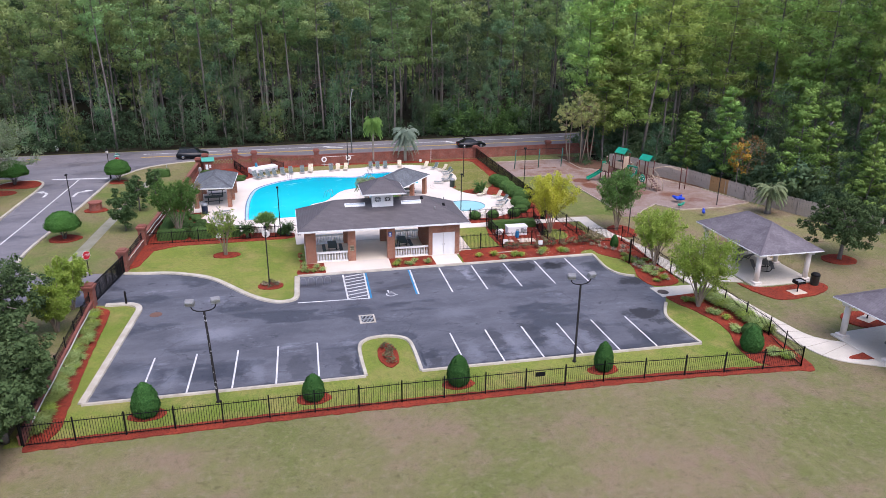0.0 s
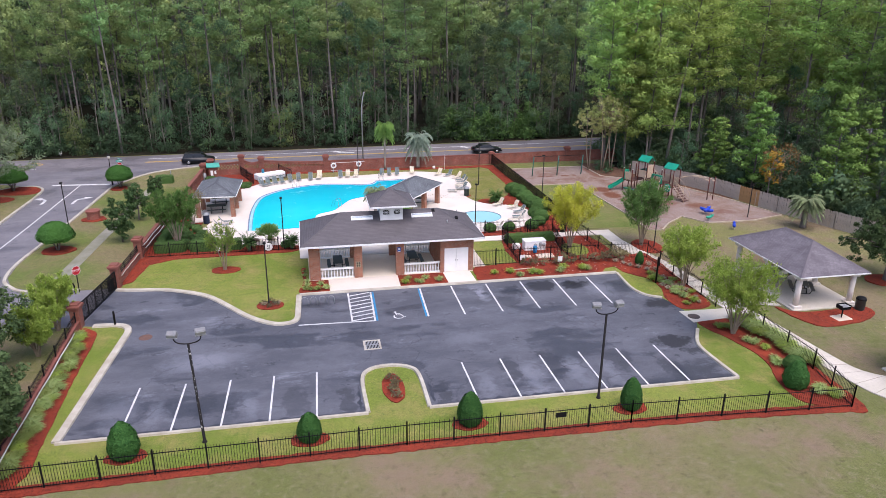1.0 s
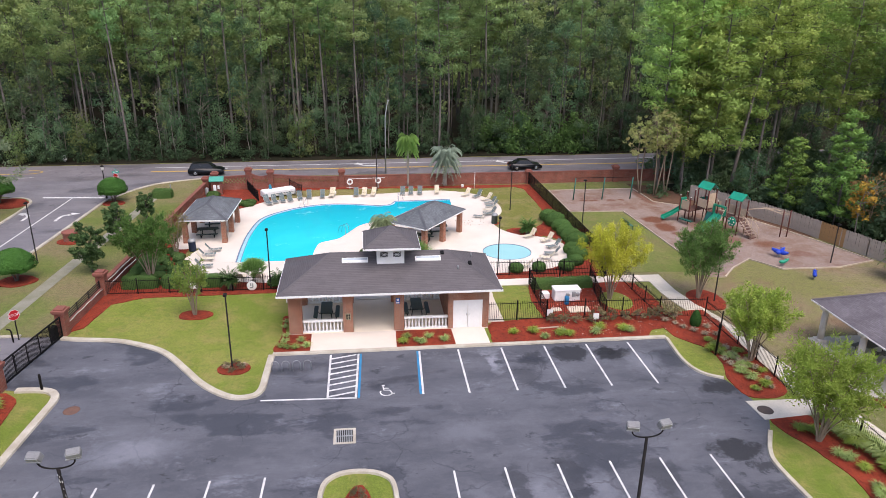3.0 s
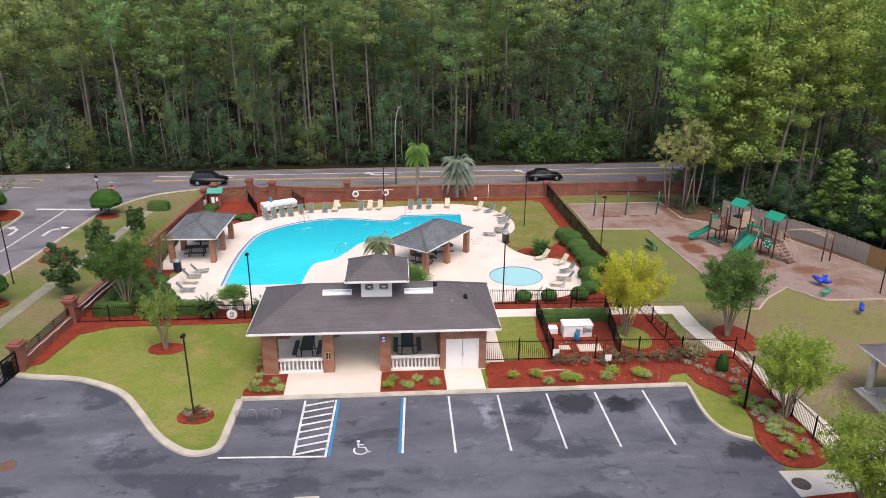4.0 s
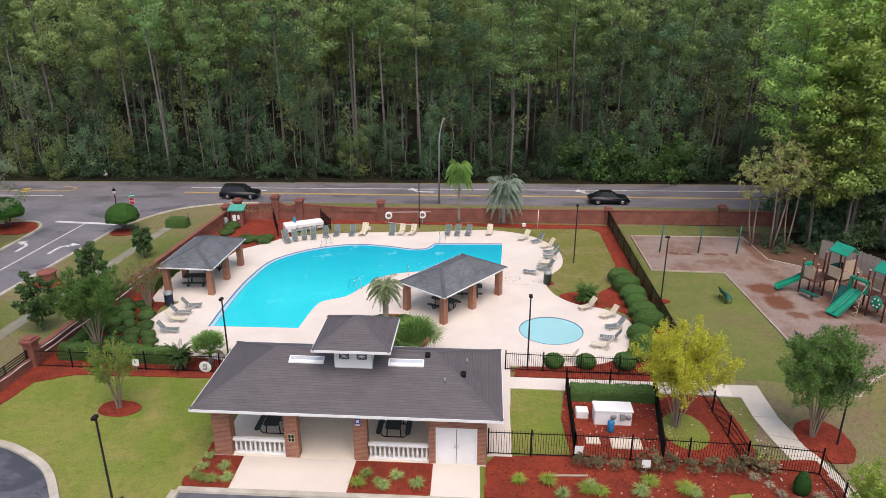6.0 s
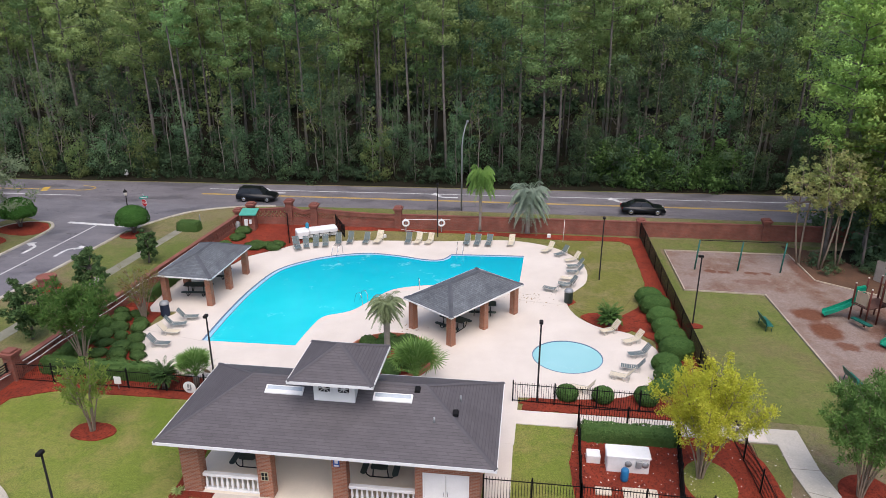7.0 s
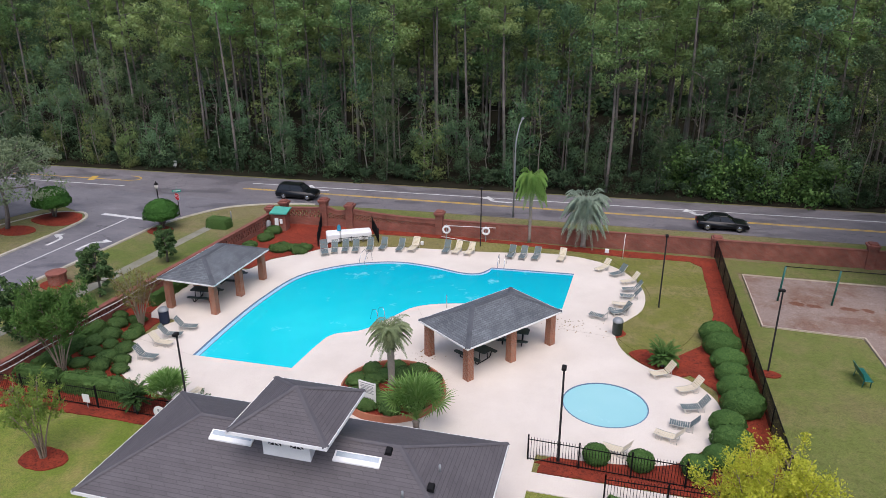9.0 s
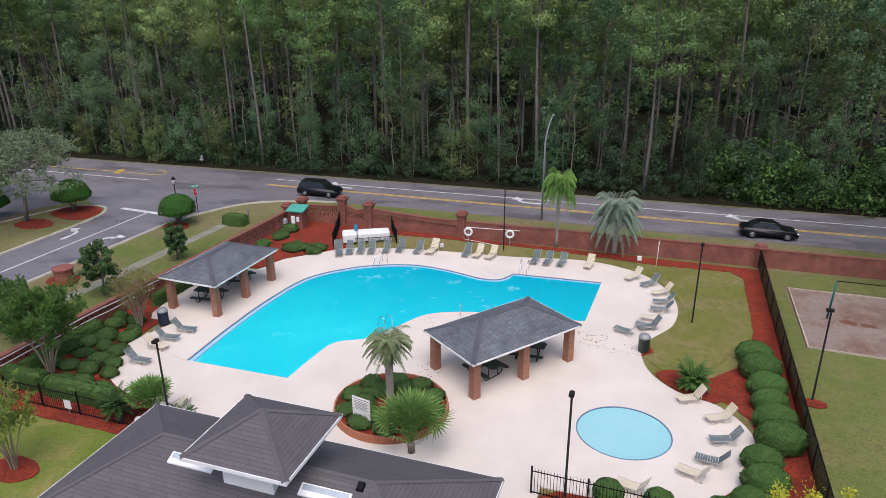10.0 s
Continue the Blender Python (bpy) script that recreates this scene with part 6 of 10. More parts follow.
# garden trees
def vase_geo(seed, h, r, stems=9, twigs=13, n=34, size=0.075, fork=0.3, round_leaf=False):
    """A vase-shaped tree: slender stems fan out from the ground and end in feathery upright sprays."""
    rd, rng = random.Random(seed), np.random.default_rng(seed)
    tr, cs, rs = Geo(True), [], []
    for s in range(stems):
        a = 6.283 * s / stems + rd.uniform(-0.3, 0.3)
        k = math.sqrt((s * 0.618 + 0.12) % 1.0)
        top = h * (1 - 0.30 * k * k) * rd.uniform(0.92, 1.0)

        def at(u):
            return Vector((math.cos(a) * k * r * 0.9 * u ** 1.5 + 0.1 * math.cos(a), math.sin(a) * k * r * 0.9 * u ** 1.5 + 0.1 * math.sin(a), top * u))
        tr.tube([at(i / 6) for i in range(7)], [0.046 * (1 - 0.13 * i) for i in range(7)], 6, False)
        for j in range(twigs):
            u = fork + (1 - fork) * (j + rd.random()) / twigs
            b = rd.uniform(0, 6.283)
            l = r * rd.uniform(0.25, 0.5) * (1.15 - 0.55 * u)
            o = at(u * 0.94)
            e = o + Vector((math.cos(b) * l + math.cos(a) * k * 0.25, math.sin(b) * l + math.sin(a) * k * 0.25, l * rd.uniform(0.5, 1.3)))
            tr.tube([o, o.lerp(e, 0.5) + Vector((0, 0, -0.04)), e], [0.014, 0.01, 0.005], 3, False)
            for w in (0.4, 0.75, 1.05):
                cs.append(tuple(o.lerp(e, w) + Vector((rd.uniform(-0.1, 0.1), rd.uniform(-0.1, 0.1), rd.uniform(-0.05, 0.12)))))
                rs.append(r * rd.uniform(0.09, 0.17))
    if round_leaf:
        return tr, Geo().quads(sprays(rng, cs, rs, n, size, 1.9, 0.9, 1.25, 0.1, 0.5))
    return tr, Geo().quads(sprays(rng, cs, rs, n, size, 3.0, 0.9, 1.35, 0.1, 0.65, True))


def myrtle(seed, h, r, x, y, leaf, label, n=66, size=0.055, twigs=15, fork=0.3, stems=11, round_leaf=False):
    return tree("crape_myrtle", vase_geo(seed, h, r, stems, twigs, n, size, fork, round_leaf), M_MYRTLE, leaf, label, m=pose(x, y, 0), trunk_label="several smooth pale stems")


myrtle(1, 6.1, 2.25, 22.6, 61.6, M_YELLOW, "crape myrtle with bright yellow-green autumn leaves", 62, 0.05, 16, 0.46, 12, True)
myrtle(2, 6.3, 2.3, 29.25, 61.2, M_CREPED, "multi-stemmed crape myrtle with dark green leaves", 52, fork=0.44)
myrtle(3, 5.1, 2.2, 28.2, 52.0, M_CREPE, "crape myrtle with light green leaves beside the path", 32, 0.06, fork=0.44)
myrtle(4, 5.4, 2.55, 27.3, 43.9, M_CREPE, "wide crape myrtle with light green leaves beside the lot", 30, 0.062, fork=0.45, stems=13)
myrtle(5, 5.5, 2.25, -11.2, 67.6, foliage("mid_myrtle_leaves", (0.07, 0.155, 0.035), (0.155, 0.26, 0.07), (0.10, 0.19, 0.045), thin=0.45, tint=0.1), "wide crape myrtle with green leaves in the shrub bed", 34, 0.07, 14, 0.52, 10)
myrtle(6, 4.2, 1.35, -6.75, 61.45, foliage("young_myrtle_leaves", (0.17, 0.26, 0.05), (0.31, 0.40, 0.10), (0.22, 0.31, 0.065), thin=0.45, tint=0.1), "young crape myrtle in a ring of red mulch", 15, 0.055, 11, 0.52, 8)
myrtle(7, 4.0, 1.6, -10.75, 73.5, foliage("thin_leaves", (0.14, 0.15, 0.04), (0.24, 0.22, 0.07), (0.22, 0.13, 0.05)), "nearly bare crape myrtle with tan stems", 4, 0.055, 13, 0.4)
for s, h, r, x, y in ((11, 4.0, 1.35, -16.3, 70.0), (12, 4.1, 1.25, -16.2, 76.5), (13, 3.0, 0.95, -15.7, 83.1)):
    tree("magnolia", broad_geo(s, h, r, 0.3, 1, 60, 0.12, 90, 0.06, 1.7, 0.1, 0.09, 0.7), M_BARK, M_MAGN, "small dark green magnolia beside the brick wall", m=pose(x, y, 0))
for s, h, r, x, y in ((21, 8.0, 5.8, -33.4, 86.0), (22, 7.4, 4.8, -42.5, 88.5), (23, 6.1, 3.5, 44.7, 50.2)):
    tree("oak_tree", broad_geo(s, h, r, 0.3 if x < 0 else 0.18, 1, 56, 0.125, 270, 0.3 if x < 0 else 0.12, 1.6, 0.0, 0.2, 0.36), M_BARK, M_SAGE if x < 0 else M_OAK, "spreading live oak with dense grey-green crown" if x < 0 else "round dark green oak in a ring of red mulch", m=pose(x, y, 0))
for s, h, r, x, y in ((31, 6.4, 3.1, -19.2, 46.8), (32, 5.6, 3.0, -18.6, 41.2), (33, 5.2, 2.6, -18.4, 36.6), (34, 6.2, 3.0, -24.5, 45.0), (37, 4.4, 2.3, -17.7, 39.0), (38, 4.6, 2.6, -18.3, 32.6), (39, 4.0, 2.0, -17.5, 35.2), (40, 5.4, 2.8, -23.0, 37.5), (41, 4.7, 2.1, -16.45, 41.0), (42, 4.2, 1.9, -16.05, 38.4), (43, 3.8, 1.9, -15.6, 36.2), (44, 4.4, 2.1, -15.9, 39.4), (45, 3.6, 1.8, -16.3, 33.6)):
    tree("oak_tree", broad_geo(s, h, r, 0.3, 1, 56, 0.135, 200, 0.1, 1.6, 0.0, 0.2, 0.5), M_BARK, M_OAK, "dense dark oak outside the fence", m=pose(x, y, 0))
myrtle(35, 4.1, 1.45, -16.5, 52.3, M_CREPE, "crape myrtle with yellow-green leaves beside the gate")
myrtle(36, 3.6, 1.4, -16.6, 48.8, M_CREPE, "small yellow-green crape myrtle beside the fence")


def skin(rng, pts, nors, size, n=2, rough=0.45):
    """Leaves that lie along a clipped surface: triangles near each point, tilted a little."""
    p, d = np.repeat(np.array(pts), n, axis=0), np.repeat(np.array(nors), n, axis=0)
    p = p + unit(rng, len(p)) * size * 0.6
    d = d + unit(rng, len(p)) * rough
    d /= np.linalg.norm(d, axis=1, keepdims=True)
    a = np.cross(d, unit(rng, len(p)))
    a /= np.linalg.norm(a, axis=1, keepdims=True) + 1e-9
    b = np.cross(d, a)
    s = size * (0.6 + 0.8 * rng.random((len(p), 1)))
    return np.stack([p - a * s * 0.7 + b * s * 0.5, p - a * s * 0.7 - b * s * 0.5, p + a * s * 0.9], axis=1)


def clipped(name, label, category, outline, n, size, leaf, m=None, group="", wob=0.06, seed=1):
    """A clipped shrub: a turned body with an uneven skin of small leaves."""
    rng, rd = np.random.default_rng(seed), random.Random(seed)
    t = thing(name, label, category, m, group)
    core = Geo(True).lathe([(r * 0.9, z) for r, z in outline], 14)
    part("core", core, leaf, t)
    pts, nors, tot = [], [], [0.0]
    for (r0, z0), (r1, z1) in zip(outline, outline[1:]):
        tot.append(tot[-1] + (r0 + r1) * math.hypot(r1 - r0, z1 - z0))
    for _ in range(n):
        u = rd.random() * tot[-1]
        k = max(i for i in range(len(outline) - 1) if tot[i] <= u)
        f = rd.random()
        r = outline[k][0] * (1 - f) + outline[k + 1][0] * f
        z = outline[k][1] * (1 - f) + outline[k + 1][1] * f
        a = rd.uniform(0, 6.28)
        s = 1 + wob * noise.noise((math.cos(a) * 2.5, math.sin(a) * 2.5, z * 2 + seed)) * 2
        pts.append((math.cos(a) * r * s, math.sin(a) * r * s, z))
        sl = Vector((outline[k + 1][1] - outline[k][1], outline[k][0] - outline[k + 1][0])).normalized()
        nors.append((math.cos(a) * sl.x, math.sin(a) * sl.x, sl.y))
    part("leaves", Geo().quads(skin(rng, pts, nors, size)), leaf, t)
    return t


# mushroom-clipped trees beside the road
DOME = [(0.5, 1.15), (1.0, 1.05), (1.32, 1.14), (1.42, 1.4), (1.32, 1.82), (1.02, 2.2), (0.6, 2.48), (0.05, 2.6)]
first = clipped("topiary_tree", "dark green tree clipped to a mushroom dome", "tree", DOME, 3600, 0.09, M_TOPIARY, pose(-20.75, 89.7, 0), "clipped trees beside the road", 0.1, 41)
stems = Geo(True)
for i in range(5):
    stems.tube([(0.08 * math.cos(i * 1.26), 0.08 * math.sin(i * 1.26), 0), (0.18 * math.cos(i * 1.26 + 0.3), 0.18 * math.sin(i * 1.26 + 0.3), 0.5), (0.6 * math.cos(i * 1.26 + 0.5), 0.6 * math.sin(i * 1.26 + 0.5), 1.15)], [0.06, 0.05, 0.035], 6)
part("trunk", stems, M_BARK, first, "several short grey stems")
for x, y, z, s in ((-21.2, 68.5, 0.0, 1.0), (-31.9, 89.7, 0.1, 1.08), (-37.2, 86.3, 0.1, 0.9)):
    copy_thing(first, pose(x, y, z, 0, 0, x * 30)).scale = (s, s, s)
CONE = [(0.42, 0.0), (0.66, 0.25), (0.75, 0.65), (0.66, 1.15), (0.42, 1.65), (0.18, 1.92), (0.02, 1.98)]
first = clipped("cone_shrub", "egg-shaped clipped evergreen in a red mulch ring", "shrub", CONE, 2600, 0.075, M_CONE, pose(-9.2, 37.35, 0) @ Matrix.Diagonal((0.93, 0.93, 0.98, 1)), "clipped shrubs inside the fence", 0.05, 3)
for x, y, sx, sz in ((-0.5, 37.15, 0.8, 0.78), (7.7, 37.05, 0.86, 0.94), (16.6, 36.85, 0.74, 0.95), (26.9, 37.2, 0.9, 0.86), (26.95, 56.9, 0.48, 0.6)):
    c = copy_thing(first, pose(x, y, 0, 0, 0, x * 40))
    c.scale = (sx, sx, sz)
ROUND = [(0.55, 0.0), (0.82, 0.22), (0.92, 0.55), (0.8, 0.9), (0.5, 1.14), (0.05, 1.24)]
first = clipped("round_shrub", "rounded clipped shrub along the fence", "shrub", ROUND, 2800, 0.065, M_ROUND, pose(23.03, 80.5, 0) @ Matrix.Diagonal((0.98, 0.8, 0.92, 1)), "row of shrubs along the fence", 0.05, 5)
for i, (x, y, s) in enumerate(((23.2, 78.9, 1.12), (23.4, 77.35, 1.04), (23.4, 75.95, 0.9), (23.5, 74.5, 1.06), (23.55, 72.85, 1.14), (22.7, 71.3, 0.92), (22.7, 69.8, 1.0), (22.1, 68.6, 0.82))):
    c = copy_thing(first, pose(x, y, 0, 0, 0, 180 * (i % 2) + 6))
    c.scale = (s * 0.98, s * 0.76, s * (0.88 if i % 2 else 0.96))
for i, (x, y, s) in enumerate(((16.9, 67.45, 0.64), (18.8, 67.5, 0.64), (21.1, 67.6, 0.72), (28.2, 39.0, 0.7), (27.6, 37.9, 0.5), (-2.0, 66.2, 0.5))):
    c = copy_thing(first, pose(x, y, 0, 0, 0, i * 33))
    c.scale = (s, s, s)
    tagged(c, "small rounded green shrub", "shrub", "small shrubs")


def box_hedge(x0, x1, y0, y1, h, leaf, label, seed=1, density=95):
    """A clipped hedge: a body with a leafy, slightly uneven skin."""
    rng, rd = np.random.default_rng(seed), random.Random(seed)
    t = thing("hedge", label, "hedge", pose((x0 + x1) / 2, (y0 + y1) / 2, 0), "clipped hedges")
    a, b = (x1 - x0) / 2, (y1 - y0) / 2
    part("core", Geo().bevel_box(-a + 0.06, a - 0.06, -b + 0.06, b - 0.06, 0.0, h - 0.05, 0.22), leaf, t)
    pts, nors = [], []
    for k, area in ((0, 4 * a * b), (1, 4 * b * h), (2, 4 * a * h)):
        for _ in range(int(area * density)):
            u, v, s = rd.uniform(-1, 1), rd.uniform(-1, 1), rd.choice((-1, 1))
            p = ((u * a, v * b, h) if k == 0 else (s * a, u * b, (v + 1) / 2 * h) if k == 1 else (u * a, s * b, (v + 1) / 2 * h))
            for e, f, q, g2 in ((a, b, 0, 1), (a, h, 0, 2), (b, h, 1, 2)):
                rc = min(0.3, e * 0.9, f * 0.5)
                lo = p[g2] if g2 == 2 else abs(p[g2])
                dx, dy = abs(p[q]) - (e - rc), lo - (f - rc)
                if dx > 0 and dy > 0:
                    k2 = rc * max(dx, dy) / rc / math.hypot(dx, dy)
                    p = list(p)
                    p[q] = math.copysign(e - rc + dx * k2, p[q])
                    p[g2] = (f - rc + dy * k2) * (1 if g2 == 2 or p[g2] >= 0 else -1)
            w = 0.07 * noise.noise((p[0] * 1.2 + seed, p[1] * 1.2, p[2] * 1.2))
            pts.append((p[0] * (1 - 0.02) + w, p[1] + w, p[2] + w))
            nors.append(((0, 0, 1), (s, 0, 0.1), (0, s, 0.1))[k])
    part("leaves", Geo().quads(skin(rng, pts, nors, 0.06, 3, 0.3)), leaf, t)
    return t


box_hedge(17.35, 22.1, 63.6, 64.6, 0.78, M_HEDGE, "clipped evergreen hedge behind the pump yard", 1)
box_hedge(-13.0, -10.4, 66.1, 66.9, 1.0, M_HEDGE, "clipped hedge along the pool fence", 2)
box_hedge(-10.1, -5.75, 66.0, 66.8, 1.0, M_HEDGE, "clipped hedge along the pool fence", 3)
box_hedge(-13.0, -12.2, 67.2, 72.5, 0.8, M_HEDGE, "clipped hedge along the brick wall", 4)
box_hedge(-12.2, -11.5, 76.0, 83.5, 0.8, M_HEDGE, "clipped hedge behind the shelter", 5)
box_hedge(-17.3, -15.2, 90.6, 91.8, 0.9, M_HEDGE, "square clipped hedge on the verge", 6)


CUSHION = [(0.55, 0.0), (0.78, 0.12), (0.86, 0.28), (0.74, 0.46), (0.42, 0.56), (0.05, 0.6)]
jun = [clipped("juniper", "low cushion-shaped green juniper shrub", "shrub", CUSHION, 1100, 0.075, M_JUNIPER, pose(0, 0, 0), "juniper bed", 0.16, 60 + i) for i in range(3)]
spots = []
for i in range(7):
    for j in range(6):
        x, y = -12.6 + 1.22 * j + (0.6 if i % 2 else 0.0) + rnd.uniform(-0.22, 0.22), 67.4 + 1.12 * i + rnd.uniform(-0.22, 0.22)
        if x + 0.75 * (y - 67.3) * (1 if y < 71 else 0.8) < -7.0 and x > -12.9 and not (-11.2 < x < -9.4 and 70.9 < y < 72.0):
            spots.append((x, y))
spots += [(-10.6 - rnd.uniform(0, 1.0), 84.2 + rnd.uniform(0, 7)) for i in range(12)] + [(-9.2 + rnd.uniform(0, 2.6), 86.4 + rnd.uniform(0, 2.8)) for i in range(8)]
for i, (x, y) in enumerate(spots):
    m = pose(x, y, 0.03, 0, 0, rnd.uniform(0, 360))
    s = rnd.uniform(0.58, 0.78)
    if i < 3:
        jun[i].matrix_basis = m
        jun[i].scale = (s, s * 0.85, s)
    else:
        c = copy_thing(jun[i % 3], m)
        c.scale = (s * rnd.uniform(0.9, 1.25), s * rnd.uniform(0.75, 0.95), s * rnd.uniform(0.95, 1.35))


# palms
def frond(l, rise, droop, leaflets, leaf_l, width, rng, spread=0.9, hang=0.35):
    """One feather frond along +x: leaflet quads and the midrib."""
    pts = [(l * t, 0.0, rise * l * t - droop * l * t * t) for t in np.linspace(0, 1, 7)]
    q = []
    for i in range(leaflets):
        t = 0.12 + 0.88 * i / leaflets
        p = np.array([l * t, 0.0, rise * l * t - droop * l * t * t])
        tang = np.array([1.0, 0.0, rise - 2 * droop * t])
        tang /= np.linalg.norm(tang)
        ll = leaf_l * (0.45 + 0.55 * math.sin(math.pi * min(1.0, t * 0.9 + 0.15))) * rng.uniform(0.85, 1.1)
        for s in (-1, 1):
            d = tang * 0.55 + np.array([0, s * spread, -hang * rng.uniform(0.5, 1.5)])
            d /= np.linalg.norm(d)
            w = np.cross(d, [0, 0, 1.0])
            w = w / np.linalg.norm(w) * width * 0.5
            q.append([p - w * 0.5, p + d * ll * 0.5 + w, p + d * ll, p + d * ll * 0.5 - w])
    return pts, np.array(q)


def feather_palm(m, label, h, r0, l, n, rise, droop, leaf, leaflets=34, leaf_l=0.5, width=0.05, seed=1, skirt=0, bark=M_BARK, hang=0.35, name="palm_tree"):
    rng, rd = np.random.default_rng(seed), random.Random(seed)
    t = thing(name, label, "palm", m)
    prof = [(r0 * 1.25, 0), (r0, h * 0.12)]
    for i in range(10):
        prof += [(r0 * (1.04 if i % 2 else 0.94), h * (0.15 + 0.08 * i))]
    prof += [(r0 * 1.15, h * 0.97), (r0 * 0.5, h)]
    part("trunk", Geo(True).lathe(prof, 10), bark, t)
    for i in range(n):
        a = i * 2.399 + rd.uniform(-0.2, 0.2)
        f = i / n
        fr = Geo(True)
        pts, q = frond(l * rd.uniform(0.85, 1.1), rise * (1.25 - 1.15 * f) - 0.1, droop * (1 - 0.4 * f) * rd.uniform(0.85, 1.15), leaflets, leaf_l, width, rng, hang=hang)
        c, s = math.cos(a), math.sin(a)
        rot = np.array([[c, s, 0], [-s, c, 0], [0, 0, 1]])
        fr.quads(q @ rot + np.array([0, 0, h]))
        fr.tube([(x * c - y * s, x * s + y * c, z + h) for x, y, z in pts], [0.03 * (1 - k / 7.5) for k in range(7)], 4, False)
        part("frond", fr, leaf, t)
    for i in range(skirt):
        a, u = i * 2.399 + rd.uniform(-0.3, 0.3), i / skirt
        fr = Geo(True)
        pts, q = frond(l * (0.5 - 0.22 * u) * rd.uniform(0.8, 1.1), 0.7 - 0.5 * u, 1.5, leaflets // 2, leaf_l * 0.7, width, rng, hang=hang)
        c, s = math.cos(a), math.sin(a)
        z0 = h * (0.97 - 0.22 * u)
        fr.quads(q @ np.array([[c, s, 0], [-s, c, 0], [0, 0, 1]]) + np.array([0, 0, z0]))
        fr.tube([(x * c - y * s, x * s + y * c, z + z0) for x, y, z in pts], [0.03 * (1 - k / 7.5) for k in range(7)], 4, False)
        part("frond", fr, leaf, t, "short hanging frond")
    return t


feather_palm(pose(10.1, 94.3, 0), "slender queen palm with drooping green fronds beside the wall", 5.0, 0.13, 1.25, 64, 2.3, 2.5, M_QUEEN, 64, 0.7, 0.03, 3, hang=1.5, bark=M_PALMBARK)
feather_palm(pose(14.4, 94.2, 0), "silvery pindo palm with arching fronds beside the wall", 2.95, 0.2, 1.8, 90, 2.5, 2.35, M_SILVERPALM, 56, 0.5, 0.034, 4, hang=0.75, bark=M_PALMBARK)
feather_palm(pose(6.4, 70.6, 0.25), "pindo palm with pale arching fronds in the round planter", 3.15, 0.19, 1.12, 50, 1.6, 1.6, M_GREYPALM, 42, 0.3, 0.034, 5, skirt=30, hang=0.5, bark=M_PALMBARK)
feather_palm(pose(47.4, 63.4, 0), "silvery pindo palm behind the picnic shelter", 2.4, 0.28, 1.7, 60, 1.5, 1.5, M_GREYPALM, 46, 0.42, 0.06, 6, hang=0.7)
for i, (x, y, s, hh, leaf) in enumerate(((20.0, 76.6, 1.1, 0.4, M_SAGO), (-5.1, 65.62, 0.95, 0.72, M_CYCAD), (-1.5, 65.62, 0.9, 0.62, M_CYCAD))):
    feather_palm(pose(x, y, 0.03) @ Matrix.Scale(s, 4), "low dark green sago palm", hh, 0.16, 0.78, 60, 1.9, 0.95, leaf, 34, 0.2, 0.032, 7 + i, name="sago_palm")
b = thing("fence_roundel", "round white notice with dark marks on the iron fence", "sign", pose(-3.47, 65.27, 0.45))
part("disc", Geo(True).lathe([(0.34, 0.0), (0.36, 0.01), (0.36, 0.025), (0.33, 0.035)], 24), M_WHITE, b).matrix_basis = pose(0, 0, 0, 90, 0, 0)
for x, z, w, h in ((-0.06, 0.1, 0.05, 0.11), (0.08, 0.04, 0.045, 0.15), (-0.02, -0.14, 0.12, 0.05)):
    part("mark", Geo().box(x - w, x + w, -0.042, -0.036, z - h, z + h), M_GREY, b)


def fan_palm(m, label, h, n, l, seed=1):
    """A low fan palm: arching stalks, each with a pleated fan."""
    rng, rd = np.random.default_rng(seed), random.Random(seed)
    t = thing("fan_palm", label, "palm", m)
    part("trunk", Geo(True).lathe([(0.17, 0), (0.15, h * 0.4), (0.18, h * 0.8), (0.08, h)], 10), M_BARK, t)
    for i in range(n):
        fr, qs = Geo(True), []
        a = i * 2.399 + rd.uniform(-0.2, 0.2)
        el = radians(88 - 50 * i / n)
        d = np.array([math.cos(a) * math.cos(el), math.sin(a) * math.cos(el), math.sin(el)])
        o = np.array([0, 0, h * 0.95])
        e = o + d * l * 0.6
        fr.tube([tuple(o), tuple(o + d * l * 0.3 + np.array([0, 0, 0.05])), tuple(e)], 0.016, 4, False)
        side = np.cross(d, [0, 0, 1.0])
        side /= np.linalg.norm(side) + 1e-9
        upv = np.cross(side, d)
        for k in range(19):
            b = radians(-95 + 190 * k / 18)
            w = d * math.cos(b) + side * math.sin(b)
            ll = l * 0.55 * (0.75 + 0.25 * math.cos(b)) * rd.uniform(0.9, 1.08)
            p1 = e + w * ll * 0.55 + upv * 0.04 * (k % 2)
            p2 = e + w * ll + np.array([0, 0, -0.16 * ll])
            u = np.cross(w, upv)
            u = u / np.linalg.norm(u) * 0.045
            qs.append([e, p1 + u, p2, p1 - u])
        part("frond", fr.quads(np.array(qs)), M_FANPALM, t)
    return t


fan_palm(pose(8.6, 67.65, 0.075), "bright green fan palm beside the round planter", 0.5, 30, 2.25, 1)
fan_palm(pose(-3.4, 65.95, 0), "bright green fan palm beside the pool fence", 0.75, 24, 1.6, 2)


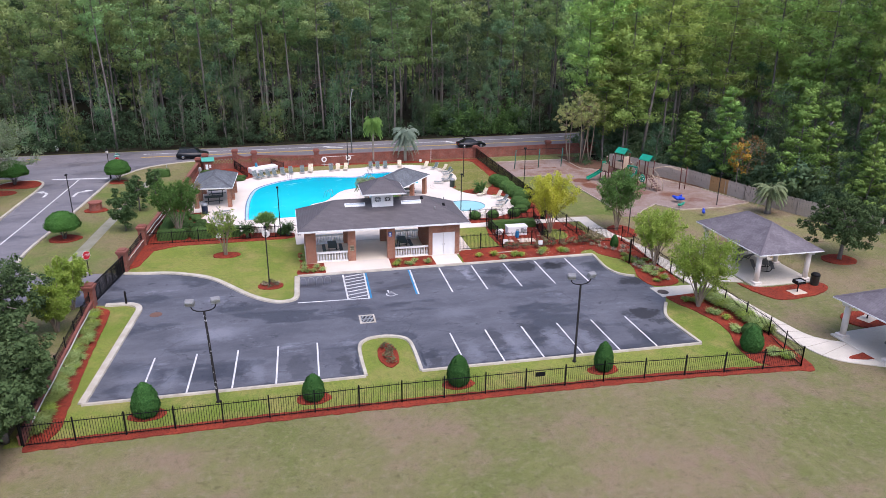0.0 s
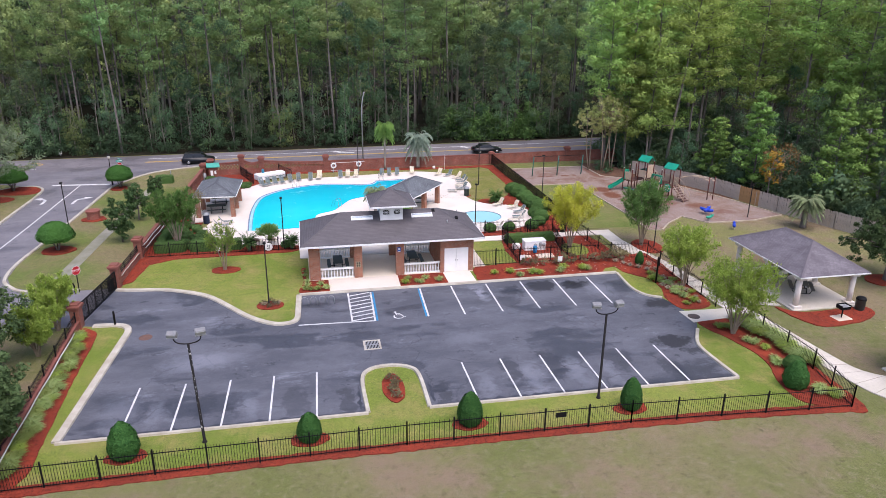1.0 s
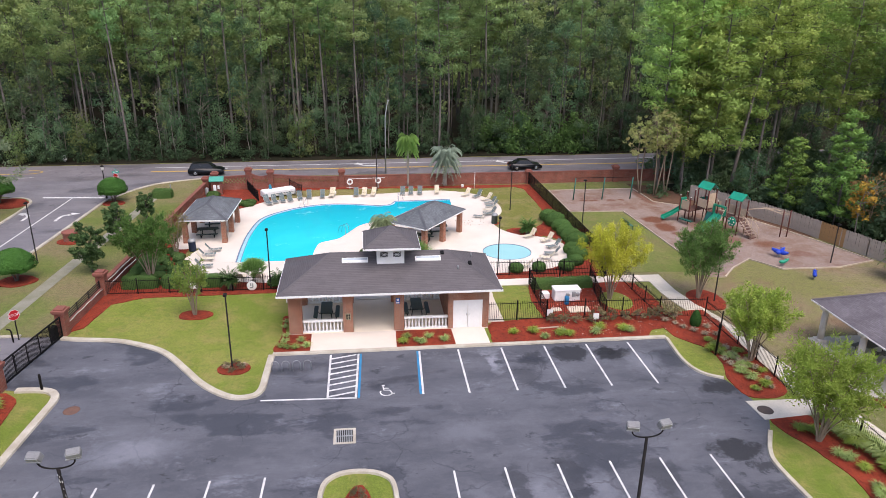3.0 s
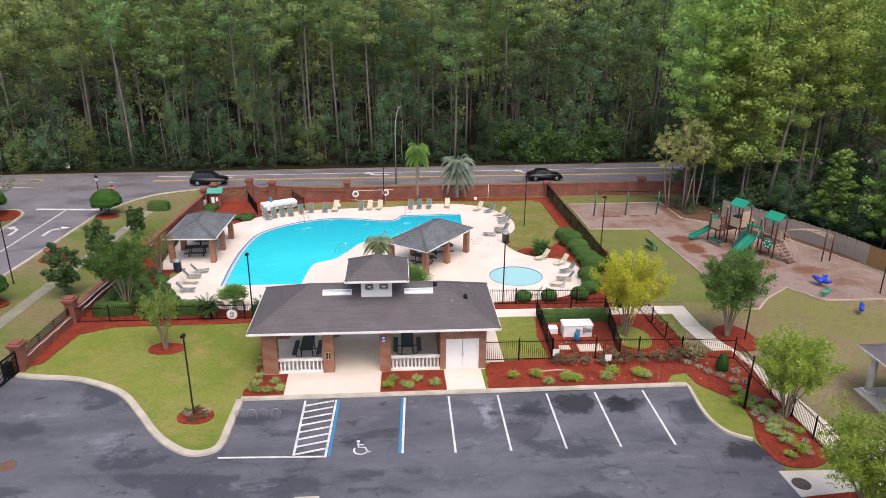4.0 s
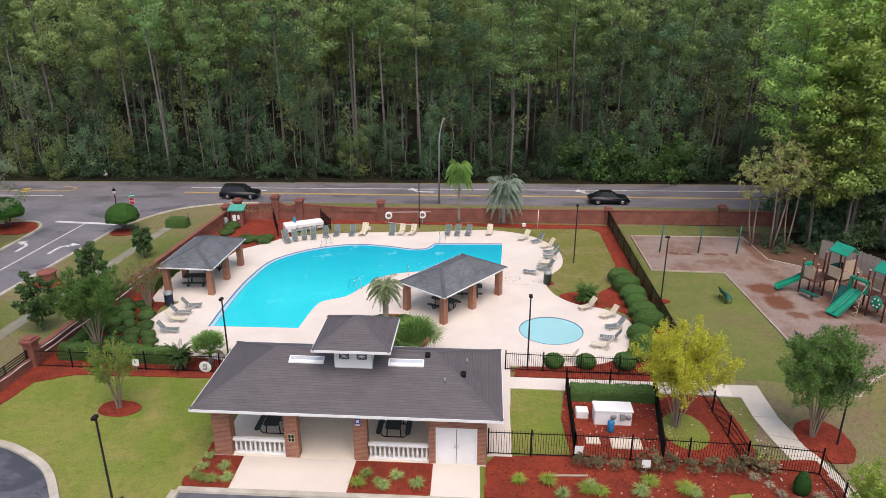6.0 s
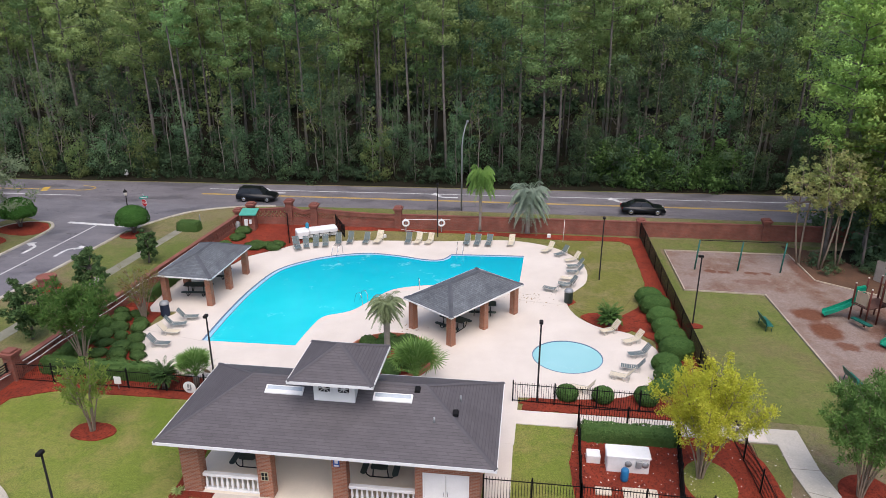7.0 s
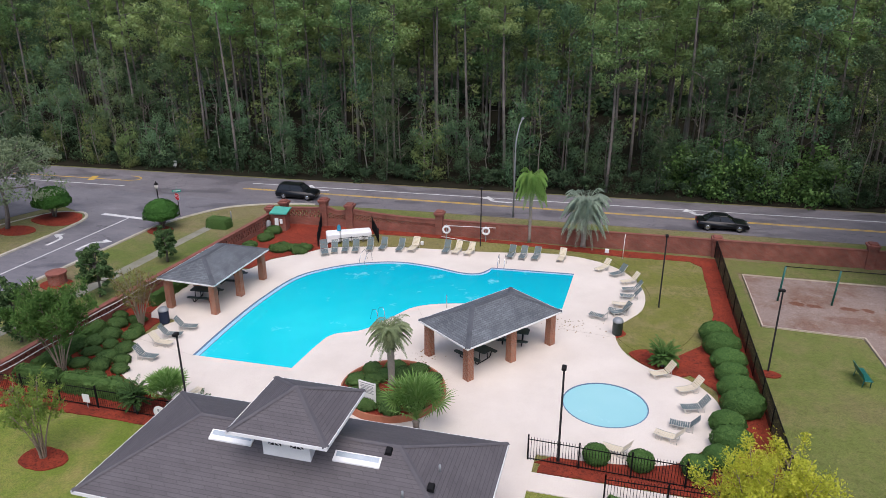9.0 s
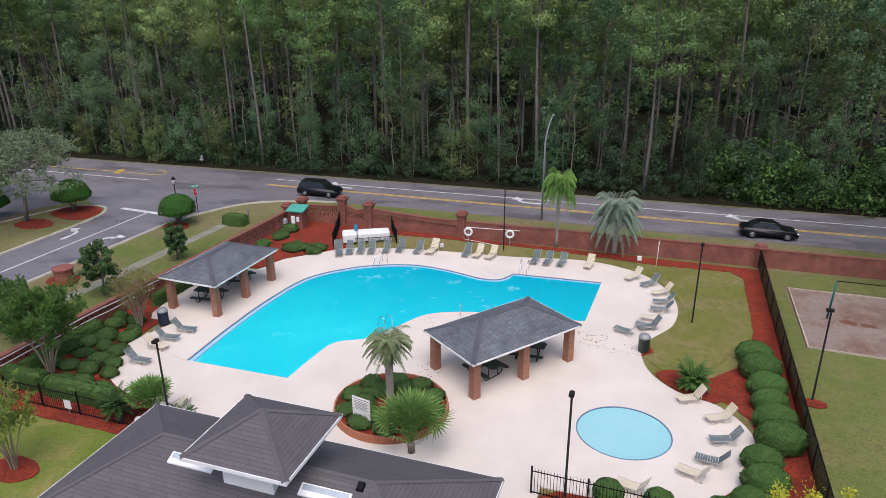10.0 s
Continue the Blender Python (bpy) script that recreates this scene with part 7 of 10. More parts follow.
# ---- walls, fences, gate ----
def wall_run(name, p, q, h0, h1, label, screen=None, thick=0.26, sag=0.0):
    """A brick wall from p to q whose top goes from h0 to h1; screen: heights between which its bricks are set with gaps."""
    l = math.hypot(q[0] - p[0], q[1] - p[1])
    w = thing(name, label, "wall", pose(p[0], p[1], 0, 0, 0, math.degrees(math.atan2(q[1] - p[1], q[0] - p[0]))), kind="structure")
    n = max(2, round(l / 0.5))

    def top(u):
        return h0 + (h1 - h0) * u - sag * math.sin(math.pi * u)

    def band(g, z0, z1):
        for i in range(n):
            u, v = i / n, (i + 1) / n
            za, zb = (z1(u), z1(v)) if callable(z1) else (z1, z1)
            ya, yb = (z0(u), z0(v)) if callable(z0) else (z0, z0)
            a, b, t = u * l, v * l, thick / 2
            vs = [(a, -t, ya), (b, -t, yb), (b, t, yb), (a, t, ya), (a, -t, za), (b, -t, zb), (b, t, zb), (a, t, za)]
            fs = [(0, 1, 5, 4), (2, 3, 7, 6), (4, 5, 6, 7), (3, 2, 1, 0)] + ([(3, 0, 4, 7)] if i == 0 else []) + ([(1, 2, 6, 5)] if i == n - 1 else [])
            g.add(vs, fs)
        return g

    if screen:
        part("wall_base", band(Geo(), 0.0, screen[0]), M_WALLBRICK, w)
        part("wall_top", band(Geo(), lambda u: top(u) - (h0 - screen[1]), top), M_WALLBRICK, w)
        g = Geo()
        rows = max(2, round((screen[1] - screen[0]) / 0.16))
        m = int(l / 0.34)
        for r in range(rows):
            for i in range(m + 1):
                u = (i + (0.5 if r % 2 else 0.0)) / m
                if u > 1:
                    continue
                za = screen[0] + (top(u) - (h0 - screen[1]) - screen[0]) * r / rows
                zb = screen[0] + (top(u) - (h0 - screen[1]) - screen[0]) * (r + 1) / rows
                x = u * l
                g.box(max(0, x - 0.115), min(l, x + 0.115), -thick * 0.35, thick * 0.35, za, zb)
        tagged(part("screen_brick", g, M_WALLBRICK, w, "pierced brick screen"), kind="stuff")
    else:
        part("wall_body", band(Geo(), 0.0, top), M_WALLBRICK, w)
    g = Geo()
    for i in range(n):
        u, v = i / n, (i + 1) / n
        a, b, t = u * l, v * l - 0.008, thick / 2 + 0.03
        g.add([(a, -t, top(u)), (b, -t, top(v)), (b, t, top(v)), (a, t, top(u)), (a, -t, top(u) + 0.07), (b, -t, top(v) + 0.07), (b, t, top(v) + 0.07), (a, t, top(u) + 0.07)],
              [(0, 1, 5, 4), (1, 2, 6, 5), (2, 3, 7, 6), (3, 0, 4, 7), (4, 5, 6, 7), (3, 2, 1, 0)])
    part("coping", g, M_CAP, w, "brick-on-edge coping")
    return w


def pier(x, y, h, turn=0.0, b=0.3):
    t = thing("brick_pier", "square red brick pier with stepped cap", "pier", pose(x, y, 0, 0, 0, turn), "wall piers")
    part("shaft", Geo().bevel_box(-b, b, -b, b, 0, h, 0.01), M_WALLBRICK, t)
    part("cap", Geo().bevel_box(-b - 0.07, b + 0.07, -b - 0.07, b + 0.07, h - 0.22, h - 0.1, 0.01).bevel_box(-b - 0.12, b + 0.12, -b - 0.12, b + 0.12, h - 0.1, h + 0.04, 0.02).bevel_box(-b, b, -b, b, h + 0.04, h + 0.16, 0.03), M_CAP, t)
    return t


for x, y, h, a in ((-11.95, 92.5, 1.75, 0), (-11.2, 93.6, 2.0, 0), (-7.6, 93.9, 2.35, 0), (-5.25, 93.95, 2.05, 0), (2.6, 94.2, 1.95, 0), (35.0, 95.0, 1.85, 0), (24.35, 94.75, 1.5, 0), (-14.0, 65.5, 1.75, -5), (-14.4, 59.3, 1.75, -5), (-15.35, 52.6, 1.6, -5)):
    pier(x, y, h, a)
wall_run("wall_north", (-10.9, 93.65), (-7.9, 93.85), 1.45, 1.6, "red brick wall with pierced screen", (0.75, 1.25))
wall_run("wall_north", (-7.3, 93.9), (-5.55, 93.95), 1.75, 1.55, "curved-top red brick wall with pierced screen", (0.75, 1.45), sag=0.25)
wall_run("wall_north", (-4.95, 93.97), (2.3, 94.18), 1.6, 1.25, "red brick wall with pierced screen", (0.7, 1.3), sag=0.08)
wall_run("wall_north", (2.9, 94.2), (24.05, 94.74), 1.28, 1.3, "plain red brick wall beside the pool lawn")
wall_run("wall_north", (24.65, 94.75), (34.7, 95.0), 1.3, 1.35, "plain red brick wall behind the swings")
wall_run("wall_north", (35.3, 95.0), (47, 95.4), 1.35, 1.35, "plain red brick wall among the trees")
wall_run("wall_north", (-11.85, 92.75), (-11.3, 93.35), 1.35, 1.4, "short return of the red brick wall")
wall_run("wall_west", (-13.97, 65.8), (-12.0, 92.2), 0.95, 1.25, "low red brick wall with pierced screen", (0.4, 0.75), 0.3)
wall_run("wall_west", (-14.37, 59.6), (-14.03, 65.2), 0.62, 0.62, "low red brick wall below dark rails")
wall_run("wall_west", (-15.3, 52.3), (-14.75, 35.8), 0.5, 0.5, "low red brick wall below the iron fence")
M_PIPE = surface("white_pipe", (0.62, 0.60, 0.56), (0.5, 0.48, 0.44), 1.5, 20.0)
for (ax, ay), (bx, by), z in (((-13.7, 65.9), (-12.75, 78.5), 0.98), ((-13.55, 66.0), (-12.7, 77.2), 0.72), ((-14.2, 59.8), (-13.85, 65.0), 0.66), ((-14.95, 50.5), (-14.55, 37.0), 0.55)):
    g = Geo(True).tube([(ax + (bx - ax) * i / 12, ay + (by - ay) * i / 12, z - 0.03 * math.sin(i * 1.7)) for i in range(13)], 0.03, 6)
    solid("conduit", g, M_PIPE, "white conduit along the brick wall", "pipe")


def iron_fence(pts, h, label, step=2.35, gap=0.125, picket=0.021, material=M_BLACK):
    """An iron picket fence along pts: posts, rails, and its many thin pickets."""
    f = thing("iron_fence", label, "fence", pose(pts[0][0], pts[0][1], 0))
    ox, oy = pts[0]
    pk = Geo()
    for a, b in zip(pts, pts[1:]):
        l = math.hypot(b[0] - a[0], b[1] - a[1])
        ux, uy = (b[0] - a[0]) / l, (b[1] - a[1]) / l
        for z in (0.14, h - 0.17):
            part("rail", Geo().strip([(a[0] - ox, a[1] - oy), (b[0] - ox, b[1] - oy)], 0.032, z - 0.016, z + 0.016), material, f)
        for x, y in along(a, b, step):
            part("post", Geo().bevel_box(x - ox - 0.035, x - ox + 0.035, y - oy - 0.035, y - oy + 0.035, 0, h + 0.06, 0.01), material, f)
        n = int(l / gap)
        for i in range(1, n):
            x, y = a[0] + ux * i * gap - ox, a[1] + uy * i * gap - oy
            pk.add([(x - picket / 2, y, 0.06), (x, y - picket / 2, 0.06), (x + picket / 2, y, 0.06), (x, y + picket / 2, 0.06), (x - picket / 2, y, h - 0.06), (x, y - picket / 2, h - 0.06), (x + picket / 2, y, h - 0.06), (x, y + picket / 2, h - 0.06), (x, y, h)],
                   [(0, 1, 5, 4), (1, 2, 6, 5), (2, 3, 7, 6), (3, 0, 4, 7), (4, 5, 8), (5, 6, 8), (6, 7, 8), (7, 4, 8)])
    tagged(part("picket", pk, material, f, "thin black pickets with pointed tips"), kind="stuff")
    return f


iron_fence([(-14.6, 35.62), (4.2, 35.78), (16, 35.55), (28.6, 34.75)], 1.36, "black iron picket fence along the lot")
iron_fence([(28.6, 34.75), (29.35, 38.8), (29.3, 46.2)], 1.36, "black iron picket fence beside the path")
iron_fence([(28.6, 48.1), (28.55, 52), (28.3, 58.2)], 1.36, "black iron picket fence beside the path")
iron_fence([(13.0, 58.75), (17.1, 58.75), (25.1, 58.55), (28.3, 58.2)], 1.48, "black iron picket fence behind the flower bed")
iron_fence([(17.15, 58.8), (17.35, 64.9), (22.2, 65.05), (21.3, 58.75)], 1.3, "black iron fence round the pump yard")
iron_fence([(25.0, 66.3), (24.8, 65.4), (25.1, 58.6)], 1.3, "black iron fence beside the yellow tree")
iron_fence([(14.0, 66.75), (24.95, 66.45)], 1.3, "black iron fence along the pool deck")
iron_fence([(-13.8, 65.35), (-0.4, 65.35)], 1.25, "black iron fence along the shrub bed")
iron_fence([(-7.75, 93.5), (-6.0, 88.9)], 1.2, "black iron fence beside the covered counter", gap=0.1)
iron_fence([(-3.2, 93.75), (-1.65, 91.0)], 1.2, "black iron fence beside the covered counter", gap=0.1)
iron_fence([(-15.3, 52.1), (-14.75, 35.8)], 1.25, "black iron fence on the low brick wall")
f = thing("rail_fence", "dark horizontal rails above the low brick wall", "fence", pose(-14.37, 59.65, 0, 0, 0, 86.5))
for z in (0.75, 0.9, 1.05, 1.2):
    part("rail", Geo().box(0, 5.5, -0.025, 0.025, z, z + 0.045), M_BLACK, f)
for x in (0.1, 1.8, 3.6, 5.4):
    part("post", Geo().box(x - 0.03, x + 0.03, -0.03, 0.03, 0.6, 1.3), M_BLACK, f)
# sliding gate
g = thing("gate", "black iron sliding gate across the driveway", "gate", pose(-15.25, 53.0, 0, 0, 0, 81.2))
L = 5.95
part("gate_frame", Geo().box(0, L, -0.03, 0.03, 1.38, 1.46).box(0, L, -0.03, 0.03, 0.1, 0.2).box(0, 0.07, -0.03, 0.03, 0.2, 1.38).box(L - 0.07, L, -0.03, 0.03, 0.2, 1.38), M_BLACK, g)
for i in range(1, 5):
    part("upright", Geo().box(L * i / 5 - 0.035, L * i / 5 + 0.035, -0.03, 0.03, 0.2, 1.38), M_BLACK, g)
pk = Geo()
for i in range(1, 64):
    x = L * i / 64
    pk.box(x - 0.012, x + 0.012, -0.012, 0.012, 0.2, 1.38)
tagged(part("bar", pk, M_BLACK, g), kind="stuff")
part("operator_box", Geo().bevel_box(5.3, 5.75, 0.08, 0.4, 0.05, 0.95, 0.03), M_BRONZE, g, "dark gate motor box")


def mesh_fence(p, q, h, label):
    """A chain-link fence: posts, top rail and crossing wires."""
    l = math.hypot(q[0] - p[0], q[1] - p[1])
    f = thing("chain_link_fence", label, "fence", pose(p[0], p[1], 0, 0, 0, math.degrees(math.atan2(q[1] - p[1], q[0] - p[0]))))
    n = round(l / 2.6)
    for i in range(n + 1):
        part("post", Geo(True).tube([(l * i / n, 0, 0), (l * i / n, 0, h + 0.05)], 0.035, 6), M_BLACK, f)
    part("rail", Geo(True).tube([(0, 0, h), (l, 0, h)], 0.028, 6), M_BLACK, f)
    w = Geo()
    x = -h
    while x < l:
        for s in (1, -1):
            a, b = (x, x + h) if s > 0 else (x + h, x)
            za, zb = 0.04, h
            t = 0.02
            w.add([(a - t, 0, za), (a + t, 0, za), (b + t, 0, zb), (b - t, 0, zb)], [(0, 1, 2, 3)])
        x += 0.062
    for v in range(len(w.v)):
        w.v[v] = (min(max(w.v[v][0], 0), l), 0.004 * (-1) ** (v // 4), w.v[v][2])
    tagged(part("wire", w, M_BLACK, f, "black woven wire"), kind="stuff")
    return f


mesh_fence((24.75, 66.6), (24.3, 94.4), 1.4, "black chain-link fence along the pool lawn")


def timber_fence():
    """The grey board fence behind the playground: boards, rails, posts."""
    rd = random.Random(8)
    line_ = [(40.6, 86.6), (42.4, 83.7), (46.0, 76.2), (48.2, 68.4), (50.2, 62.5), (53.5, 55.0)]
    f = thing("timber_fence", "weathered grey board fence with a newer tan stretch", "fence", pose(0, 0, 0))
    new_m = surface("tan_board", (0.36, 0.21, 0.09), (0.30, 0.17, 0.075), 1.5, 14.0, (0.2, 0.11, 0.05), 0.4, 0.9)
    old_m = surface("grey_board", (0.42, 0.36, 0.30), (0.30, 0.26, 0.22), 1.2, 14.0, (0.13, 0.11, 0.09), 0.5, 0.9)
    shape = Geo().add([(-0.07, 0, 0), (0.07, 0, 0), (0.07, 0, 1.62), (0.035, 0, 1.72), (-0.035, 0, 1.72), (-0.07, 0, 1.62), (-0.07, 0.025, 0), (0.07, 0.025, 0), (0.07, 0.025, 1.62), (0.035, 0.025, 1.72), (-0.035, 0.025, 1.72), (-0.07, 0.025, 1.62)],
                      [(0, 1, 2, 3, 4, 5), (11, 10, 9, 8, 7, 6)] + [(i, 6 + i, 6 + (i + 1) % 6, (i + 1) % 6) for i in range(6)])
    old, tan = shape.mesh("board", old_m), shape.mesh("board", new_m)
    k = 0
    for a, b in zip(line_, line_[1:]):
        ang = math.degrees(math.atan2(b[1] - a[1], b[0] - a[0]))
        for z in (0.4, 1.3):
            part("rail", Geo().strip([a, b], 0.05, z - 0.04, z + 0.04, side=0.06), old_m, f)
        for x, y in along(a, b, 0.158)[:-1]:
            o = part("board", tan if 70.8 < y < 73.2 else old, None, f)
            o.matrix_basis = pose(x, y, rd.uniform(-0.03, 0.04), 0, rd.uniform(-0.8, 0.8), ang)
            k += 1
        for x, y in along(a, b, 2.4):
            part("post", Geo().box(x - 0.05, x + 0.05, y + 0.1, y + 0.2, 0, 1.6), old_m, f)


timber_fence()


# ---- lamps and signs ----
def lamp_post(x, y, h, label="slim dark lamp post with small shoebox head", turn=0.0, name="lamp_post"):
    t = thing(name, label, "lamp", pose(x, y, 0, 0, 0, turn), "lamp posts")
    part("pole", Geo(True).lathe([(0.09, 0), (0.09, 0.05), (0.05, 0.07), (0.042, h)], 10), M_BRONZE, t)
    hd = part("head", Geo().bevel_box(-0.10, 0.10, -0.22, 0.11, h - 0.02, h + 0.11, 0.03), M_BRONZE, t)
    part("lens", Geo().box(-0.08, 0.08, -0.2, 0.02, h - 0.035, h - 0.02), M_GREY, hd)
    return t


for x, y, h, a in ((-2.15, 65.6, 4.65, 0), (15.3, 66.95, 4.75, 0), (19.95, 84.2, 4.9, 180), (25.45, 77.4, 4.8, -90), (6.5, 92.2, 4.8, 180), (-3.05, 53.85, 4.75, 0), (30.2, 60.6, 4.4, 0), (44.0, 67.3, 3.4, 0)):
    lamp_post(x, y, h, turn=a)
solid("post_light", Geo(True).lathe([(0.07, 0), (0.07, 1.9), (0.09, 1.92), (0.09, 2.15), (0.03, 2.2)], 10), M_BRONZE, "short dark post light beside the lot", "lamp", m=pose(26.4, 52.9, 0))
lamp_post(-21.3, 72.4, 5.0)
t = thing("street_lantern", "old-style dark street lantern with a pale glass head", "lamp", pose(-21.95, 91.15, 0), "lamp posts")
part("pole", Geo(True).lathe([(0.1, 0), (0.1, 0.35), (0.055, 0.45), (0.04, 3.0), (0.08, 3.05)], 10), M_BRONZE, t)
part("lantern_glass", Geo(True).lathe([(0.09, 3.05), (0.15, 3.2), (0.16, 3.42)], 8), M_CREAM, t, "pale lantern glass")
part("lantern_cap", Geo(True).lathe([(0.2, 3.42), (0.17, 3.5), (0.05, 3.62), (0.02, 3.74)], 8), M_BRONZE, t)


M_FLOOD = surface("dull_grey", (0.24, 0.24, 0.24), (0.18, 0.18, 0.18), 2.0, 25.0, (0.06, 0.06, 0.06), 0.4, 0.7, spec=0.2)


def flood_pole(x, y, h, lean=0.0, worn=False):
    t = thing("flood_light", "tall black pole with two box floodlights" + (" and flaking paint" if worn else ""), "lamp", pose(x, y, 0, 0, lean, 0), "lot floodlights")
    part("pole", Geo(True).lathe([(0.13, 0), (0.13, 0.06), (0.075, 0.08), (0.06, h)], 10), M_BRONZE, t)
    arm = [(0.62 * math.sin(a), 0, h + 0.42 - 0.42 * math.cos(a) ** 0.6 if math.cos(a) > 0 else h + 0.42) for a in (radians(-90 + 15 * i) for i in range(13))]
    part("arm", Geo(True).tube(arm, 0.03, 6), M_BRONZE, t)
    if worn:
        rd = random.Random(2)
        g = Geo()
        for i in range(46):
            z, a = rd.uniform(0.8, h - 0.1), rd.uniform(3.4, 6.0)
            r = 0.075 - 0.015 * z / h + 0.004
            w, hh = rd.uniform(0.1, 0.3), rd.uniform(0.03, 0.12)
            g.add([(r * math.cos(a + u), r * math.sin(a + u), z + v) for u, v in ((0, 0), (w, 0.01), (w * 0.8, hh), (w * 0.2, hh * 0.8))], [(0, 1, 2, 3)])
        tagged(part("flaked_paint", g, M_WHITE, t, "pale flakes of worn paint"), kind="stuff")
    for s in (-1, 1):
        hd = part("floodlight", Geo().bevel_box(-0.24, 0.24, -0.14, 0.16, -0.02, 0.28, 0.04), M_FLOOD, t, "grey box floodlight")
        hd.matrix_basis = pose(s * 0.62, 0, h + 0.46, 28 if s < 0 else 22, 0, 12 * s)
        part("visor", Geo().box(-0.25, 0.25, -0.17, -0.13, 0.03, 0.07).box(-0.21, 0.21, -0.15, -0.135, 0.10, 0.25), M_GREY, hd)
    return t


flood_pole(-5.62, 37.9, 5.5, -2.0, True)
flood_pole(15.3, 38.15, 5.15)
t = thing("street_lamp", "tall grey street light with a curved arm", "lamp", pose(7.8, 100.2, 0))
part("pole", Geo(True).tube([(0, 0, 0), (0, 0, 6.6), (0.08, 0.1, 7.4), (0.25, 0.35, 8.3), (0.42, 0.55, 8.75)], [0.085, 0.065, 0.055, 0.05, 0.045], 8), M_GREY, t)
part("lamp_head", Geo().bevel_box(0.32, 0.54, 0.45, 0.9, 8.72, 8.83, 0.03), M_GREY, t)


def stop_sign(x, y, h, turn, r=0.34, label="red octagonal stop sign on a thin post"):
    t = thing("stop_sign", label, "sign", pose(x, y, 0, 0, 0, turn))
    part("post", Geo().box(-0.03, 0.03, -0.02, 0.02, 0, h + 0.3), M_BRONZE, t)
    pl = part("plate", Geo().add([(r * 1.06 * math.cos(radians(22.5 + 45 * i)), -0.03, h + r * 1.06 * math.sin(radians(22.5 + 45 * i))) for i in range(8)] + [(r * 1.06 * math.cos(radians(22.5 + 45 * i)), -0.022, h + r * 1.06 * math.sin(radians(22.5 + 45 * i))) for i in range(8)], [tuple(range(8)), tuple(range(15, 7, -1))] + [(i, 8 + i, 8 + (i + 1) % 8, (i + 1) % 8) for i in range(8)]), M_WHITE, t)
    part("face", Geo().add([(r * math.cos(radians(22.5 + 45 * i)), -0.034, h + r * math.sin(radians(22.5 + 45 * i))) for i in range(8)], [tuple(range(8))]), surface("sign_red", (0.50, 0.015, 0.02), (0.42, 0.012, 0.018), 2, 20, rough=0.4), pl)
    cu = bpy.data.curves.new("word", "FONT")
    cu.body, cu.size, cu.align_x, cu.align_y, cu.extrude = "STOP", 0.26, "CENTER", "CENTER", 0.002
    cu.materials.append(M_WHITE)
    w = new("word", cu)
    w.parent = pl
    w.matrix_basis = pose(0, -0.037, h, 90, 0, 0)
    return t


stop_sign(-16.9, 58.7, 1.75, 48)
M_GREENS = surface("sign_green", (0.01, 0.30, 0.22), (0.012, 0.26, 0.19), 2, 20, rough=0.4)
s = stop_sign(-21.3, 92.9, 1.9, -20, label="red stop sign below green street name plates")
for z, a in ((2.32, 50), (2.55, -35)):
    pl = part("name_plate", Geo().box(-0.36, 0.36, -0.012, 0.012, 0, 0.2).box(-0.02, 0.02, -0.01, 0.01, -0.12, 0.0), M_GREENS, s, "green street name plate")
    pl.matrix_basis = pose(0, 0, z, 0, 0, a)
    part("bar", Geo().box(-0.27, 0.27, -0.018, -0.012, 0.07, 0.14), M_WHITE, pl)
t = thing("marker_sign", "small white marker board at the edge of the woods", "sign", pose(-32.45, 108.35, 0, 0, 0, 20))
part("board", Geo().slab([(-0.22, -0.02), (0.22, -0.02), (0.22, 0.02), (-0.22, 0.02)], 0.25, 0.75).slab([(-0.12, -0.02), (0.12, -0.02), (0.12, 0.02), (-0.12, 0.02)], 0.75, 0.88), M_WHITE, t)
part("post", Geo().box(-0.04, 0.04, 0.02, 0.08, 0.0, 0.7), M_GREY, t)
solid("marker_post", Geo(True).lathe([(0.05, 0), (0.05, 1.15), (0.03, 1.2)], 8), M_GREY, "thin grey marker post on the verge", "post", m=pose(-15.65, 92.2, 0))
solid("bollard", Geo(True).lathe([(0.07, 0), (0.07, 1.0), (0.05, 1.08), (0.01, 1.1)], 12), M_BRONZE, "black steel bollard on the lawn corner", "bollard", m=pose(-13.0, 52.35, 0))
solid("bollard", Geo(True).tube([(0, 0, 0), (0, 0, 0.75), (-0.06, 0, 0.9), (-0.25, 0, 0.92)], 0.05, 8), M_BRONZE, "bent black pipe beside the sidewalk", "bollard", m=pose(-17.1, 58.4, 0))


